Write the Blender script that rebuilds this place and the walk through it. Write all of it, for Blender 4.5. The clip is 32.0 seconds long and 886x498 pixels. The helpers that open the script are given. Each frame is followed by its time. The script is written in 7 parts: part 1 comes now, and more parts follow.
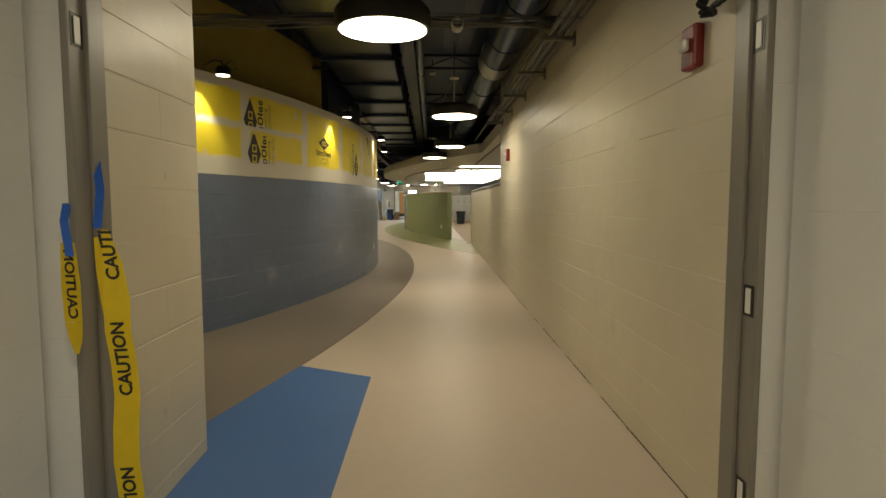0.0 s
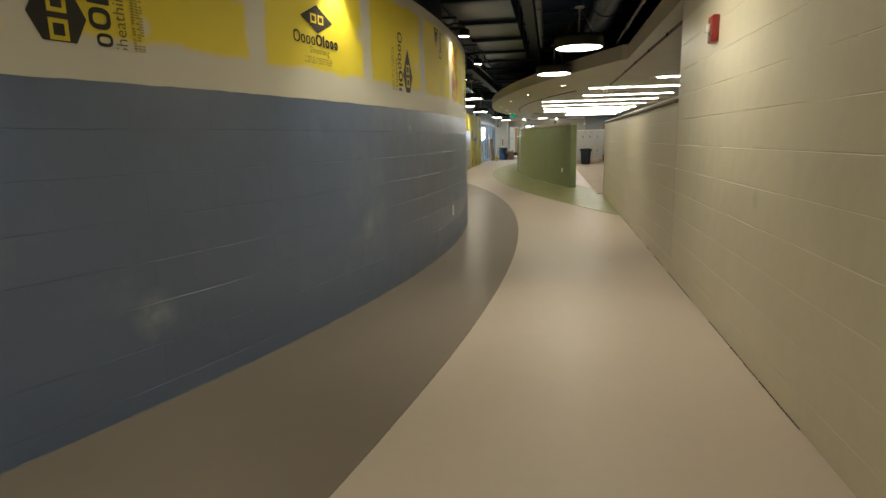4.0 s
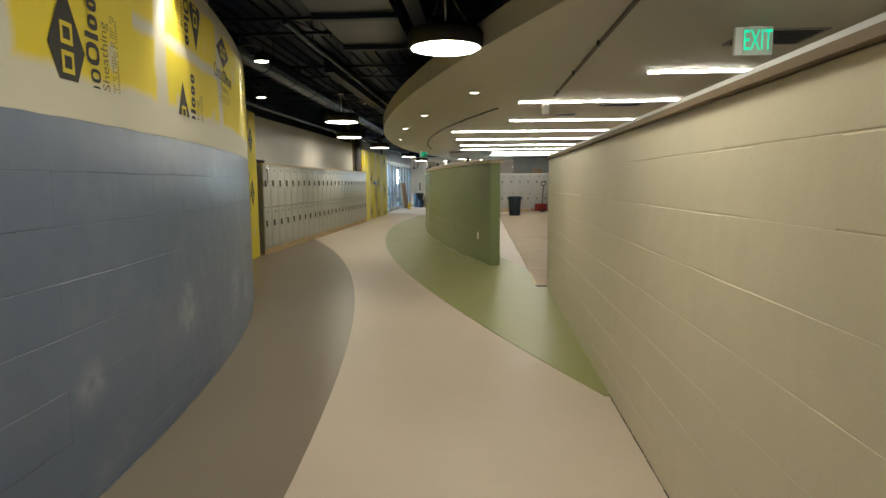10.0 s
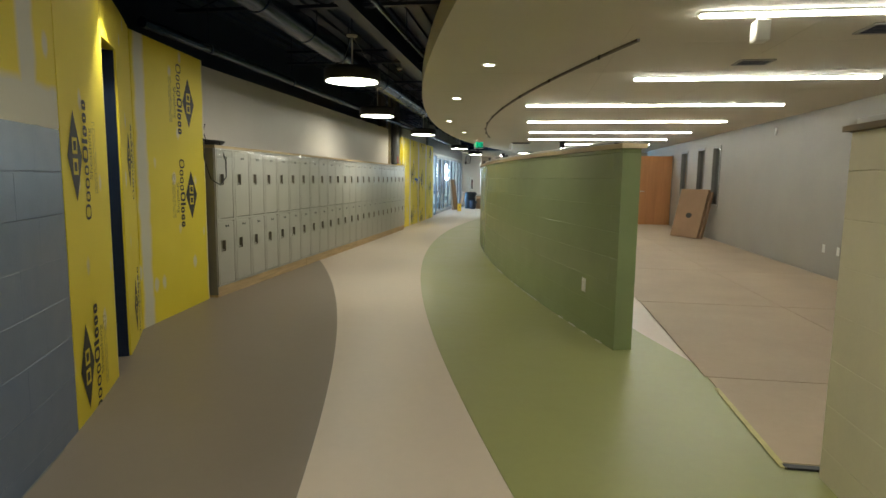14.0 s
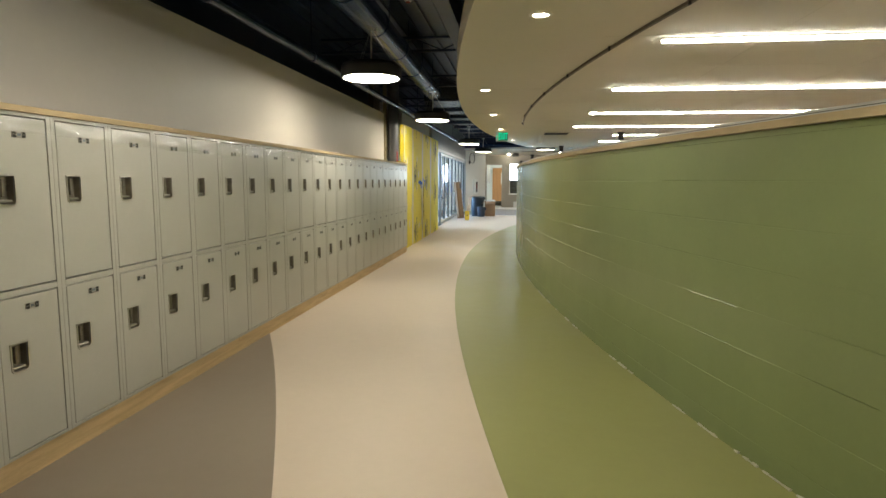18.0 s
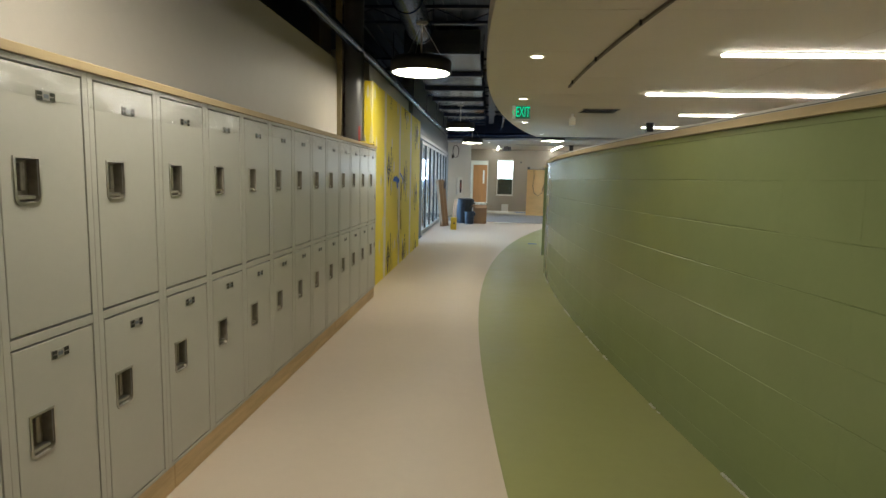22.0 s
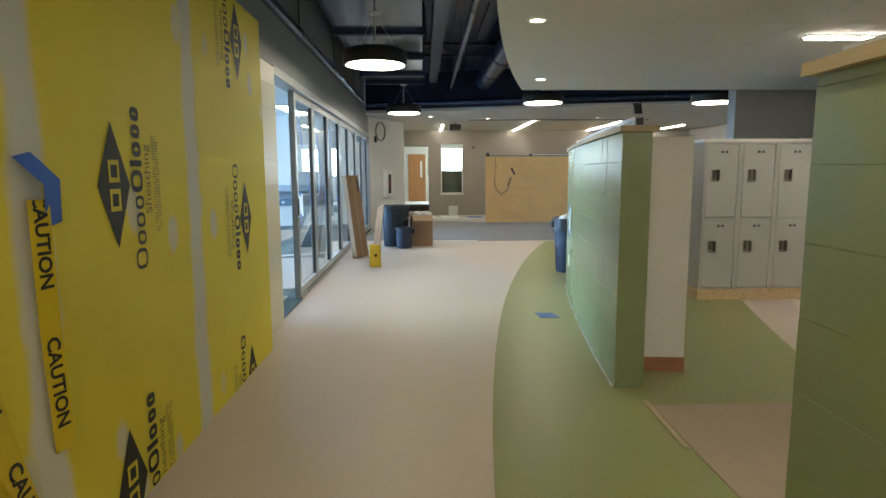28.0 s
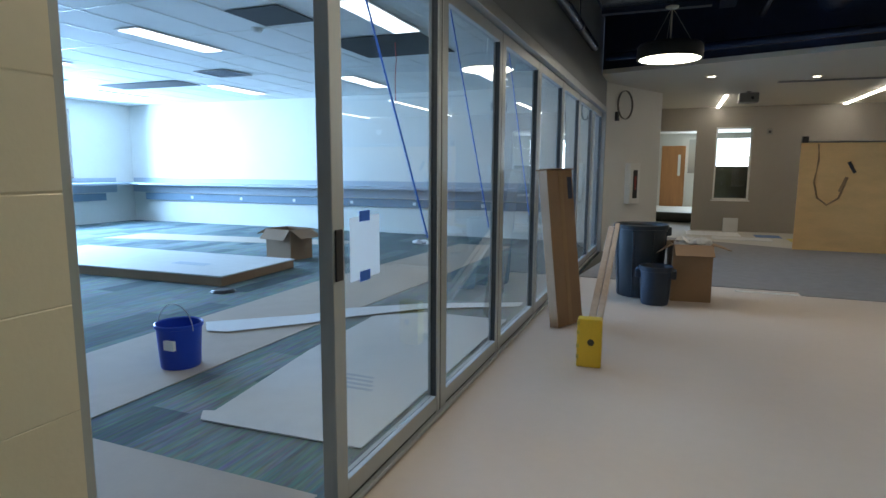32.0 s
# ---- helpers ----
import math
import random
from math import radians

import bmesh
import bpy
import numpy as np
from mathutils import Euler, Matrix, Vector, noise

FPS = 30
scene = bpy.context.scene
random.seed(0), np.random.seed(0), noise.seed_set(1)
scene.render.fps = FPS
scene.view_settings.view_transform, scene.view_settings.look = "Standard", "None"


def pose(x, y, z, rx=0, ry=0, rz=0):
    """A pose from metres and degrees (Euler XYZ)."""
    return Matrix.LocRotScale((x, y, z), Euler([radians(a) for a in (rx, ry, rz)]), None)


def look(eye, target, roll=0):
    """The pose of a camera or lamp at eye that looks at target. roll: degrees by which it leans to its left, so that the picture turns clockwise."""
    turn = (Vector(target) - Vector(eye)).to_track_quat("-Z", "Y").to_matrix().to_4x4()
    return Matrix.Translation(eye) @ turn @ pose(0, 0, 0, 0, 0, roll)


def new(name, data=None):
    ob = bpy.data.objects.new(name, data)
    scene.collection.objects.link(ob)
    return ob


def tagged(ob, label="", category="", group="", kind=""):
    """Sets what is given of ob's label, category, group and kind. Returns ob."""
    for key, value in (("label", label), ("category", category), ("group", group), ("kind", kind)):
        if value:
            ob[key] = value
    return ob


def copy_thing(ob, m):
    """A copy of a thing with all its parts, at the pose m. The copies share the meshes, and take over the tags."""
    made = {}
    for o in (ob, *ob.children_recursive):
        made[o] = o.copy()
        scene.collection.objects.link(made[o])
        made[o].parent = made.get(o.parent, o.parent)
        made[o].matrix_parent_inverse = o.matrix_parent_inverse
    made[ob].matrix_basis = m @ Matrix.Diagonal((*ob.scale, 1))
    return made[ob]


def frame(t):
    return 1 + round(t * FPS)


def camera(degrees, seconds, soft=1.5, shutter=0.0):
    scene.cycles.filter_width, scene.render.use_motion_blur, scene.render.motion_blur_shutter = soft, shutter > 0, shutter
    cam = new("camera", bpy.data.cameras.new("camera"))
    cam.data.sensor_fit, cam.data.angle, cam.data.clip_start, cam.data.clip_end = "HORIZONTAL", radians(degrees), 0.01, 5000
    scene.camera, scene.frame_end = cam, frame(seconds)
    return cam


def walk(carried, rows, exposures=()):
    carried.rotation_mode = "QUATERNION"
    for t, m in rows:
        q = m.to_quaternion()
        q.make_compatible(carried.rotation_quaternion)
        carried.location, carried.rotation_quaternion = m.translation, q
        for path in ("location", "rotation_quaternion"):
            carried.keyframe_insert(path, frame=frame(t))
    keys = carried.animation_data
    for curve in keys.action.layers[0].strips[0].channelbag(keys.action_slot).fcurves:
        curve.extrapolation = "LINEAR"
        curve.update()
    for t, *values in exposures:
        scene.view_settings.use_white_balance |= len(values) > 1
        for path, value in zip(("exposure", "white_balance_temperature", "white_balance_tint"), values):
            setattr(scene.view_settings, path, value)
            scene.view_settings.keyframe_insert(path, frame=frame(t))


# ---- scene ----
cam = camera(74.8, 32.0)
# seconds, eye in metres, then yaw, pitch and roll in degrees
ROWS = [
    (0, 0.000, 0.000, 1.249, -1.34, -4.65, 0.03),
    (0.5, 0.006, 0.542, 1.252, -1.02, -6.22, 0.02),
    (1, 0.040, 1.049, 1.236, -0.15, -11.45, 0.29),
    (1.5, -0.011, 1.533, 1.151, 0.56, -15.80, 0.22),
    (2, 0.002, 1.997, 1.101, 0.74, -16.92, 0.36),
    (2.5, -0.011, 2.498, 1.097, 1.51, -16.76, 0.69),
    (3, 0.059, 3.051, 1.199, 4.86, -15.77, 1.02),
    (3.5, 0.043, 3.589, 1.232, 10.73, -13.09, 1.48),
    (5.5, 0.316, 5.763, 1.268, 6.41, -6.91, 1.15),
    (6, 0.362, 6.285, 1.274, 5.66, -6.85, 1.29),
    (6.5, 0.407, 6.787, 1.280, 4.39, -6.56, 1.31),
    (7, 0.408, 7.278, 1.286, 2.88, -6.13, 1.13),
    (7.5, 0.418, 7.775, 1.296, 2.37, -6.43, 0.97),
    (8, 0.422, 8.276, 1.271, 2.35, -6.48, 0.91),
    (8.5, 0.470, 8.778, 1.271, 2.56, -6.61, 0.75),
    (9, 0.470, 9.308, 1.265, 2.98, -6.51, 0.71),
    (9.5, 0.448, 9.831, 1.274, 3.23, -6.66, 0.45),
    (10, 0.432, 10.350, 1.268, 3.62, -6.54, 0.39),
    (10.5, 0.390, 10.871, 1.281, 4.11, -6.31, 0.21),
    (11, 0.368, 11.410, 1.294, 4.72, -5.98, -0.23),
    (11.5, 0.335, 11.941, 1.294, 5.77, -5.91, -0.45),
    (12, 0.283, 12.498, 1.291, 6.43, -6.21, -0.48),
    (12.5, 0.204, 13.043, 1.292, 6.85, -6.34, -0.57),
    (13, 0.143, 13.587, 1.302, 7.37, -6.56, -0.73),
    (13.5, 0.045, 14.105, 1.293, 8.12, -6.67, -0.83),
    (14, -0.074, 14.628, 1.310, 8.62, -6.92, -0.76),
    (14.5, -0.205, 15.151, 1.297, 9.39, -6.80, -0.12),
    (16.5, -0.771, 17.136, 1.319, 7.36, -7.32, 0.29),
    (17, -0.926, 17.640, 1.322, 7.24, -7.35, 0.18),
    (17.5, -1.078, 18.156, 1.316, 6.97, -7.06, -0.00),
    (18, -1.240, 18.662, 1.319, 7.40, -6.72, -0.30),
    (18.5, -1.405, 19.192, 1.308, 7.95, -6.47, -0.91),
    (19, -1.590, 19.740, 1.287, 8.34, -6.55, -1.32),
    (19.5, -1.725, 20.294, 1.283, 7.90, -6.74, -1.43),
    (20, -1.835, 20.850, 1.287, 7.47, -6.79, -1.43),
    (20.5, -1.928, 21.393, 1.290, 6.41, -6.78, -1.30),
    (21, -1.997, 21.952, 1.289, 5.38, -6.76, -1.42),
    (21.5, -2.055, 22.497, 1.290, 5.02, -6.80, -1.43),
    (22, -2.077, 23.044, 1.301, 4.43, -6.89, -1.34),
    (22.5, -2.116, 23.598, 1.285, 3.43, -6.74, -1.36),
    (23, -2.115, 24.185, 1.307, 2.27, -6.49, -1.04),
    (23.5, -2.155, 24.761, 1.319, 1.26, -6.23, -0.56),
    (24, -2.181, 25.336, 1.320, -0.01, -6.41, -0.18),
    (24.5, -2.229, 25.894, 1.302, -0.30, -6.54, 0.03),
    (25, -2.251, 26.443, 1.295, -0.74, -6.62, -0.05),
    (25.5, -2.287, 27.024, 1.295, -0.87, -6.78, -0.08),
    (26, -2.301, 27.582, 1.288, -1.32, -7.07, -0.00),
    (26.5, -2.307, 28.175, 1.284, -1.67, -7.17, 0.08),
    (28.5, -2.242, 30.528, 1.316, -2.18, -7.53, 0.48),
    (29, -2.260, 31.070, 1.308, -2.99, -7.52, 0.50),
    (29.5, -2.250, 31.639, 1.308, -3.57, -7.61, 0.75),
    (30, -2.295, 32.183, 1.320, -3.02, -7.69, 0.76),
    (30.5, -2.327, 32.758, 1.300, -1.67, -7.74, 0.70),
    (31, -2.394, 33.302, 1.304, 4.03, -7.72, 0.46),
    (31.5, -2.419, 33.828, 1.296, 11.87, -7.78, 0.15),
    (32, -2.487, 34.324, 1.265, 21.60, -7.79, -0.37),
]
EXPOSURES = [
    (0, -0.18, 6900, 11), (1, 0.02, 7350, 14), (2, -0.13, 7100, 13), (3, -0.3, 6500, 11), (5.5, 0.15, 6150, 10), (6, 0.06, 6150, 10), (7, -0.2, 6150, 10), (8, -0.14, 6150, 10), (10, -0.1, 6150, 10), (12, -0.05, 6100, 9),
    (14, 0.05, 6000, 7), (17, 0.42, 6250, 11), (19, 0.2, 6250, 11), (20, 0.0, 6200, 11), (21, -0.1, 6150, 11), (24, -0.08, 6350, 11), (26, -0.03, 6600, 14), (29, -0.03, 6300, 12), (30, -0.36, 6500, 14), (31, -0.70, 6500, 18),
    (32, -1.0, 6250, 16),
]
walk(cam, [(t, pose(x, y, z, 90 + pitch, roll, yaw)) for t, x, y, z, yaw, pitch, roll in ROWS], EXPOSURES)

# ---- world and light ----
world = bpy.data.worlds.new("sky")
scene.world = world
world.use_nodes = True
sky = world.node_tree.nodes.new("ShaderNodeTexSky")
sky.sky_type, sky.sun_disc = "NISHITA", False
sky.sun_elevation, sky.sun_rotation = radians(40), radians(250)
back = world.node_tree.nodes["Background"]
world.node_tree.links.new(sky.outputs[0], back.inputs[0])
back.inputs[1].default_value = 0.12

PENDANT_GLOW, BAR_GLOW, CAN_GLOW, TROFFER_GLOW = 30.0, 35.0, 22.0, 6.0
WARM, NEUTRAL, COOL = (1.0, 0.91, 0.68), (1.0, 0.96, 0.82), (0.42, 0.745, 1.15)
SPOT_WATTS, WINDOW_WATTS, CAN_WATTS = 34.0, 1930.0, 22.0


def lamp(name, kind, m, watts, color, size=0.1, size_y=None, spot=60, blend=0.6):
    data = bpy.data.lights.new(name, kind)
    data.energy, data.color = watts, color
    if kind == "AREA":
        data.shape = "RECTANGLE"
        data.size, data.size_y = size, size_y or size
    else:
        data.shadow_soft_size = size
    if kind == "SPOT":
        data.spot_size, data.spot_blend = radians(spot), blend
    ob = new(name, data)
    ob.matrix_world = m
    return ob


# ---- materials ----
def material(name, color, rough=0.6, metal=0.0, vary=0.12, scale=6.0, bump=0.0, bump_scale=120.0, stain=0.0, stain_color=(0.2, 0.18, 0.15),
             stain_scale=1.5, stretch=(1, 1, 1), random=0.0, coat=0.0, glow=0.0, rough_vary=0.0, wave=0.0, wave_scale=6.0, spec=0.5):
    """A surface with colour drift at two scales, optional stains, fine relief and gloss."""
    mat = bpy.data.materials.new(name)
    mat.use_nodes = True
    nt = mat.node_tree
    bsdf = nt.nodes["Principled BSDF"]
    link = nt.links.new

    def node(kind, **sockets):
        n = nt.nodes.new(kind)
        for key, value in sockets.items():
            n.inputs[key].default_value = value
        return n

    coords = node("ShaderNodeNewGeometry")
    mapping = node("ShaderNodeMapping", Scale=stretch)
    link(coords.outputs["Position"], mapping.inputs["Vector"])
    where = mapping.outputs["Vector"]
    wide = node("ShaderNodeTexNoise", Scale=scale, Detail=4.0, Roughness=0.55)
    fine = node("ShaderNodeTexNoise", Scale=scale * 14, Detail=3.0)
    for n in (wide, fine):
        link(where, n.inputs["Vector"])
    both = node("ShaderNodeMath")
    both.operation = "MULTIPLY_ADD"
    both.inputs[1].default_value = 0.35
    link(fine.outputs["Fac"], both.inputs[0])
    link(wide.outputs["Fac"], both.inputs[2])
    level = both.outputs[0]
    if random:
        info = node("ShaderNodeObjectInfo")
        more = node("ShaderNodeMath")
        more.operation = "MULTIPLY_ADD"
        more.inputs[1].default_value = random
        link(info.outputs["Random"], more.inputs[0])
        link(level, more.inputs[2])
        level = more.outputs[0]
    ramp = node("ShaderNodeMapRange")
    ramp.inputs["From Min"].default_value, ramp.inputs["From Max"].default_value = 0.35, 1.0 + random
    ramp.inputs["To Min"].default_value, ramp.inputs["To Max"].default_value = 1.0 - vary, 1.0 + vary
    ramp.clamp = False
    link(level, ramp.inputs["Value"])
    tint = node("ShaderNodeMix")
    tint.data_type, tint.blend_type = "RGBA", "MULTIPLY"
    tint.inputs["Factor"].default_value = 1.0
    tint.inputs["A"].default_value = (*color, 1)
    link(ramp.outputs["Result"], tint.inputs["B"])
    shade = tint.outputs["Result"]
    if stain:
        blot = node("ShaderNodeTexNoise", Scale=stain_scale, Detail=6.0, Roughness=0.65)
        link(where, blot.inputs["Vector"])
        cut = node("ShaderNodeMapRange")
        cut.inputs["From Min"].default_value, cut.inputs["From Max"].default_value = 0.55, 0.75
        cut.inputs["To Max"].default_value = stain
        link(blot.outputs["Fac"], cut.inputs["Value"])
        over = node("ShaderNodeMix")
        over.data_type = "RGBA"
        over.inputs["B"].default_value = (*stain_color, 1)
        link(cut.outputs["Result"], over.inputs["Factor"])
        link(shade, over.inputs["A"])
        shade = over.outputs["Result"]
    link(shade, bsdf.inputs["Base Color"])
    bsdf.inputs["Roughness"].default_value, bsdf.inputs["Metallic"].default_value = rough, metal
    bsdf.inputs["Coat Weight"].default_value = coat
    if rough_vary:
        gloss = node("ShaderNodeMapRange")
        gloss.inputs["To Min"].default_value, gloss.inputs["To Max"].default_value = rough - rough_vary, rough + rough_vary
        link(wide.outputs["Fac"], gloss.inputs["Value"])
        link(gloss.outputs["Result"], bsdf.inputs["Roughness"])
    if bump:
        grain = node("ShaderNodeTexNoise", Scale=bump_scale, Detail=4.0)
        link(where, grain.inputs["Vector"])
        relief = node("ShaderNodeBump", Strength=bump, Distance=0.004)
        link(grain.outputs["Fac"], relief.inputs["Height"])
        link(relief.outputs["Normal"], bsdf.inputs["Normal"])
    if wave:
        swell = node("ShaderNodeTexNoise", Scale=wave_scale, Detail=0.0)
        link(where, swell.inputs["Vector"])
        heave = node("ShaderNodeBump", Strength=wave, Distance=0.012)
        link(swell.outputs["Fac"], heave.inputs["Height"])
        if bump:
            link(heave.outputs["Normal"], relief.inputs["Normal"])
        else:
            link(heave.outputs["Normal"], bsdf.inputs["Normal"])
    bsdf.inputs["Specular IOR Level"].default_value = spec
    if glow:
        bsdf.inputs["Emission Color"].default_value = (*color, 1)
        bsdf.inputs["Emission Strength"].default_value = glow
    return mat


M_CREAM = material("cream resin floor", (0.605, 0.512, 0.43), 0.42, vary=0.05, scale=1.2, bump=0.02, bump_scale=9, stain=0.12, stain_color=(0.5, 0.44, 0.37), rough_vary=0.08, wave=0.10, wave_scale=7.0, spec=0.24)
M_BROWN = material("brown resin floor", (0.25, 0.208, 0.17), 0.33, vary=0.05, scale=1.4, rough_vary=0.04, wave=0.04, wave_scale=9.0, spec=0.13)
M_GREENF = material("olive resin floor", (0.29, 0.297, 0.116), 0.38, vary=0.07, scale=1.4, bump=0.02, bump_scale=9, stain=0.1, stain_color=(0.3, 0.33, 0.18), rough_vary=0.1, wave=0.10, wave_scale=7.0, spec=0.42)
M_BLUEF = material("blue resin floor", (0.060, 0.165, 0.45), 0.45, vary=0.08, scale=1.4, bump=0.05, bump_scale=60, stain=0.2, stain_color=(0.11, 0.2, 0.38))
M_BEIGE = material("cream painted block", (0.66, 0.60, 0.46), 0.42, vary=0.06, scale=3.0, bump=0.12, bump_scale=90, random=0.08, rough_vary=0.08, stain=0.14, stain_color=(0.55, 0.48, 0.35), stain_scale=1.1, wave=0.16, wave_scale=9.0)
M_PIER = material("pale cream painted block", (0.74, 0.67, 0.52), 0.42, vary=0.05, scale=3.0, bump=0.1, bump_scale=90, random=0.05, rough_vary=0.08)
M_WHITEB = material("white painted block", (0.70, 0.705, 0.685), 0.5, vary=0.05, scale=3.0, bump=0.1, bump_scale=90, random=0.05)
M_GRAYB = material("blue grey painted block", (0.130, 0.17, 0.265), 0.32, vary=0.09, scale=2.0, bump=0.12, bump_scale=90, random=0.05, rough_vary=0.09, stain=0.3, stain_color=(0.3, 0.33, 0.38), stain_scale=1.7, wave=0.2, wave_scale=8.0)
M_GREENB = material("sage green painted block", (0.232, 0.282, 0.134), 0.27, vary=0.06, scale=3.0, random=0.03)
M_MORTAR = material("painted mortar", (0.60, 0.55, 0.43), 0.6, vary=0.1, bump=0.4)
M_MORTAR_GRAY = material("blue grey mortar", (0.12, 0.15, 0.21), 0.5, vary=0.1, bump=0.4)
M_MORTAR_GREEN = material("green mortar", (0.25, 0.305, 0.155), 0.5, vary=0.1, bump=0.4)
M_WHITE = material("white wall paint", (0.70, 0.68, 0.62), 0.55, vary=0.04, scale=1.5, bump=0.06, stain=0.12, stain_color=(0.6, 0.58, 0.53), stain_scale=0.8)
M_COMPOUND = material("dry joint compound", (0.68, 0.65, 0.55), 0.62, vary=0.06, scale=3)
M_CEIL = material("white ceiling paint", (0.62, 0.58, 0.49), 0.7, vary=0.03, scale=1.0, bump=0.05)
M_TAUPE = material("taupe wall paint", (0.30, 0.27, 0.225), 0.6, vary=0.05, scale=1.5, bump=0.06)
M_GREYWALL = material("grey wall paint", (0.33, 0.30, 0.255), 0.5, vary=0.06, scale=1.5, bump=0.08)
M_BROWNW = material("brown primed metal", (0.10, 0.075, 0.05), 0.5, vary=0.15)
# Sheathing yellow dimmed to olive: the shade up high is in the colour.
M_OLIVE = material("dimmed yellow board", (0.34, 0.27, 0.06), 0.7, vary=0.1)
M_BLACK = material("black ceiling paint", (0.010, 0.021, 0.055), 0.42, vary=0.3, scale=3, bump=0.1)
M_SLATE = material("slate grey wall paint", (0.225, 0.24, 0.245), 0.45, vary=0.06, scale=2, bump=0.05)
M_DECK = material("dark steel deck", (0.015, 0.030, 0.080), 0.38, metal=0.2, vary=0.25, scale=2)
M_PANEL = material("dull grey deck panel", (0.055, 0.068, 0.092), 0.30, metal=0.55, vary=0.25, scale=1.5, wave=0.2, wave_scale=3.0)
M_DUCTGLOSS = material("glossy blue grey duct sheet", (0.15, 0.18, 0.24), 0.16, metal=0.75, vary=0.25, scale=1.5, wave=0.1, wave_scale=3.0)
M_DUCT = material("galvanised duct painted dark", (0.030, 0.056, 0.13), 0.25, metal=0.55, vary=0.25, scale=4, wave=0.2, wave_scale=5.0)
M_STEEL = material("galvanised steel", (0.45, 0.46, 0.47), 0.35, metal=0.9, vary=0.2, scale=8)
M_PIPE = material("galvanised pipe", (0.10, 0.125, 0.18), 0.3, metal=0.8, vary=0.2, scale=6)
M_DEVICE = material("dark grey device plastic", (0.16, 0.15, 0.14), 0.45, vary=0.1)
M_SEAM = material("filled ceiling joint", (0.56, 0.52, 0.43), 0.7, vary=0.06)
M_COLUMN = material("dark grey coated steel", (0.085, 0.085, 0.09), 0.28, vary=0.12, scale=3, wave=0.2, wave_scale=7.0)
M_STUD = material("raw dusty timber", (0.30, 0.25, 0.15), 0.7, vary=0.15, scale=3)
M_TILE = material("white ceiling tile", (0.80, 0.80, 0.78), 0.8, vary=0.03, scale=2, bump=0.05)
M_FRAME = material("grey painted steel", (0.23, 0.215, 0.19), 0.38, vary=0.06, scale=4)
M_ALU = material("anodised aluminium", (0.41, 0.43, 0.435), 0.36, metal=0.3, vary=0.08, scale=5, stretch=(1, 1, 0.2))
M_DARKALU = material("dark rubber gasket", (0.03, 0.035, 0.04), 0.5, vary=0.2)
M_LOCKER = material("light grey enamelled steel", (0.44, 0.43, 0.39), 0.30, vary=0.05, scale=3, bump=0.03, rough_vary=0.06, random=0.04)
M_DARKFILL = material("near black matt fill", (0.02, 0.02, 0.018), 0.7)
M_CHROME = material("stamped stainless handle", (0.48, 0.46, 0.42), 0.28, metal=0.95, vary=0.2, scale=30)
# Darker copy of the handle steel; the pocket's shade is in this colour.
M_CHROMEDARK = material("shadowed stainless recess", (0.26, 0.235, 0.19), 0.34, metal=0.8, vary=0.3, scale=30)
M_NUMBERPLATE = material("brushed number plate", (0.42, 0.40, 0.36), 0.32, metal=0.8, vary=0.1)
M_TOPBOARD = material("tan planed board", (0.44, 0.34, 0.20), 0.6, vary=0.15, scale=4, stretch=(6, 0.4, 6))
M_CAPBROWN = material("dark brown cap board", (0.17, 0.12, 0.07), 0.6, vary=0.2, scale=4, stretch=(6, 0.4, 6))
M_TRACK = material("brown painted track", (0.10, 0.08, 0.06), 0.5, vary=0.1)
M_PINE = material("raw pine lumber", (0.58, 0.42, 0.23), 0.6, vary=0.25, scale=5, stretch=(6, 0.5, 6), stain=0.5, stain_color=(0.3, 0.17, 0.08), stain_scale=4, bump=0.15)
M_PLY = material("plywood sheet", (0.72, 0.45, 0.18), 0.55, vary=0.12, scale=2, stretch=(1, 1, 3), stain=0.2, stain_color=(0.48, 0.28, 0.11))
M_DOORWOOD = material("stained maple door", (0.42, 0.19, 0.07), 0.4, vary=0.18, scale=2, stretch=(5, 5, 0.4))
M_CARD = material("brown cardboard", (0.27, 0.165, 0.09), 0.75, vary=0.10, scale=3, stain=0.2, stain_color=(0.27, 0.17, 0.1))
M_RAM = material("brown floor protection board", (0.40, 0.31, 0.215), 0.7, vary=0.08, scale=1.5, stain=0.35, stain_color=(0.33, 0.24, 0.18), stain_scale=1.0)
M_PAPER = material("white paper", (0.75, 0.75, 0.74), 0.7, vary=0.04)
M_FOAM = material("off white board", (0.62, 0.62, 0.60), 0.65, vary=0.06, stain=0.15, stain_color=(0.5, 0.5, 0.48))
M_REDP = material("red enamel", (0.25, 0.022, 0.018), 0.35, vary=0.08)
M_CLEARP = material("clear lens plastic", (0.75, 0.72, 0.65), 0.15, vary=0.05)
M_PLATE = material("white plastic plate", (0.78, 0.77, 0.72), 0.4, vary=0.04)
M_BLACKP = material("black plastic", (0.015, 0.015, 0.017), 0.4, vary=0.2)
M_CABLE = material("cable jacket grey", (0.13, 0.125, 0.11), 0.5, vary=0.2, scale=20)
M_BIN = material("dark blue grey bin plastic", (0.012, 0.022, 0.034), 0.4, vary=0.15, scale=4, bump=0.1)
M_BINBLUE = material("blue bin plastic", (0.008, 0.019, 0.040), 0.4, vary=0.12, scale=4)
M_PLANK = material("pale pinkish planed board", (0.50, 0.37, 0.27), 0.6, vary=0.15, scale=4, stretch=(6, 6, 0.5))
M_BUCKET = material("bright blue bucket plastic", (0.012, 0.055, 0.46), 0.35, vary=0.08)
M_YELLOWP = material("yellow plastic", (0.62, 0.40, 0.02), 0.4, vary=0.12, stain=0.25, stain_color=(0.45, 0.3, 0.05))
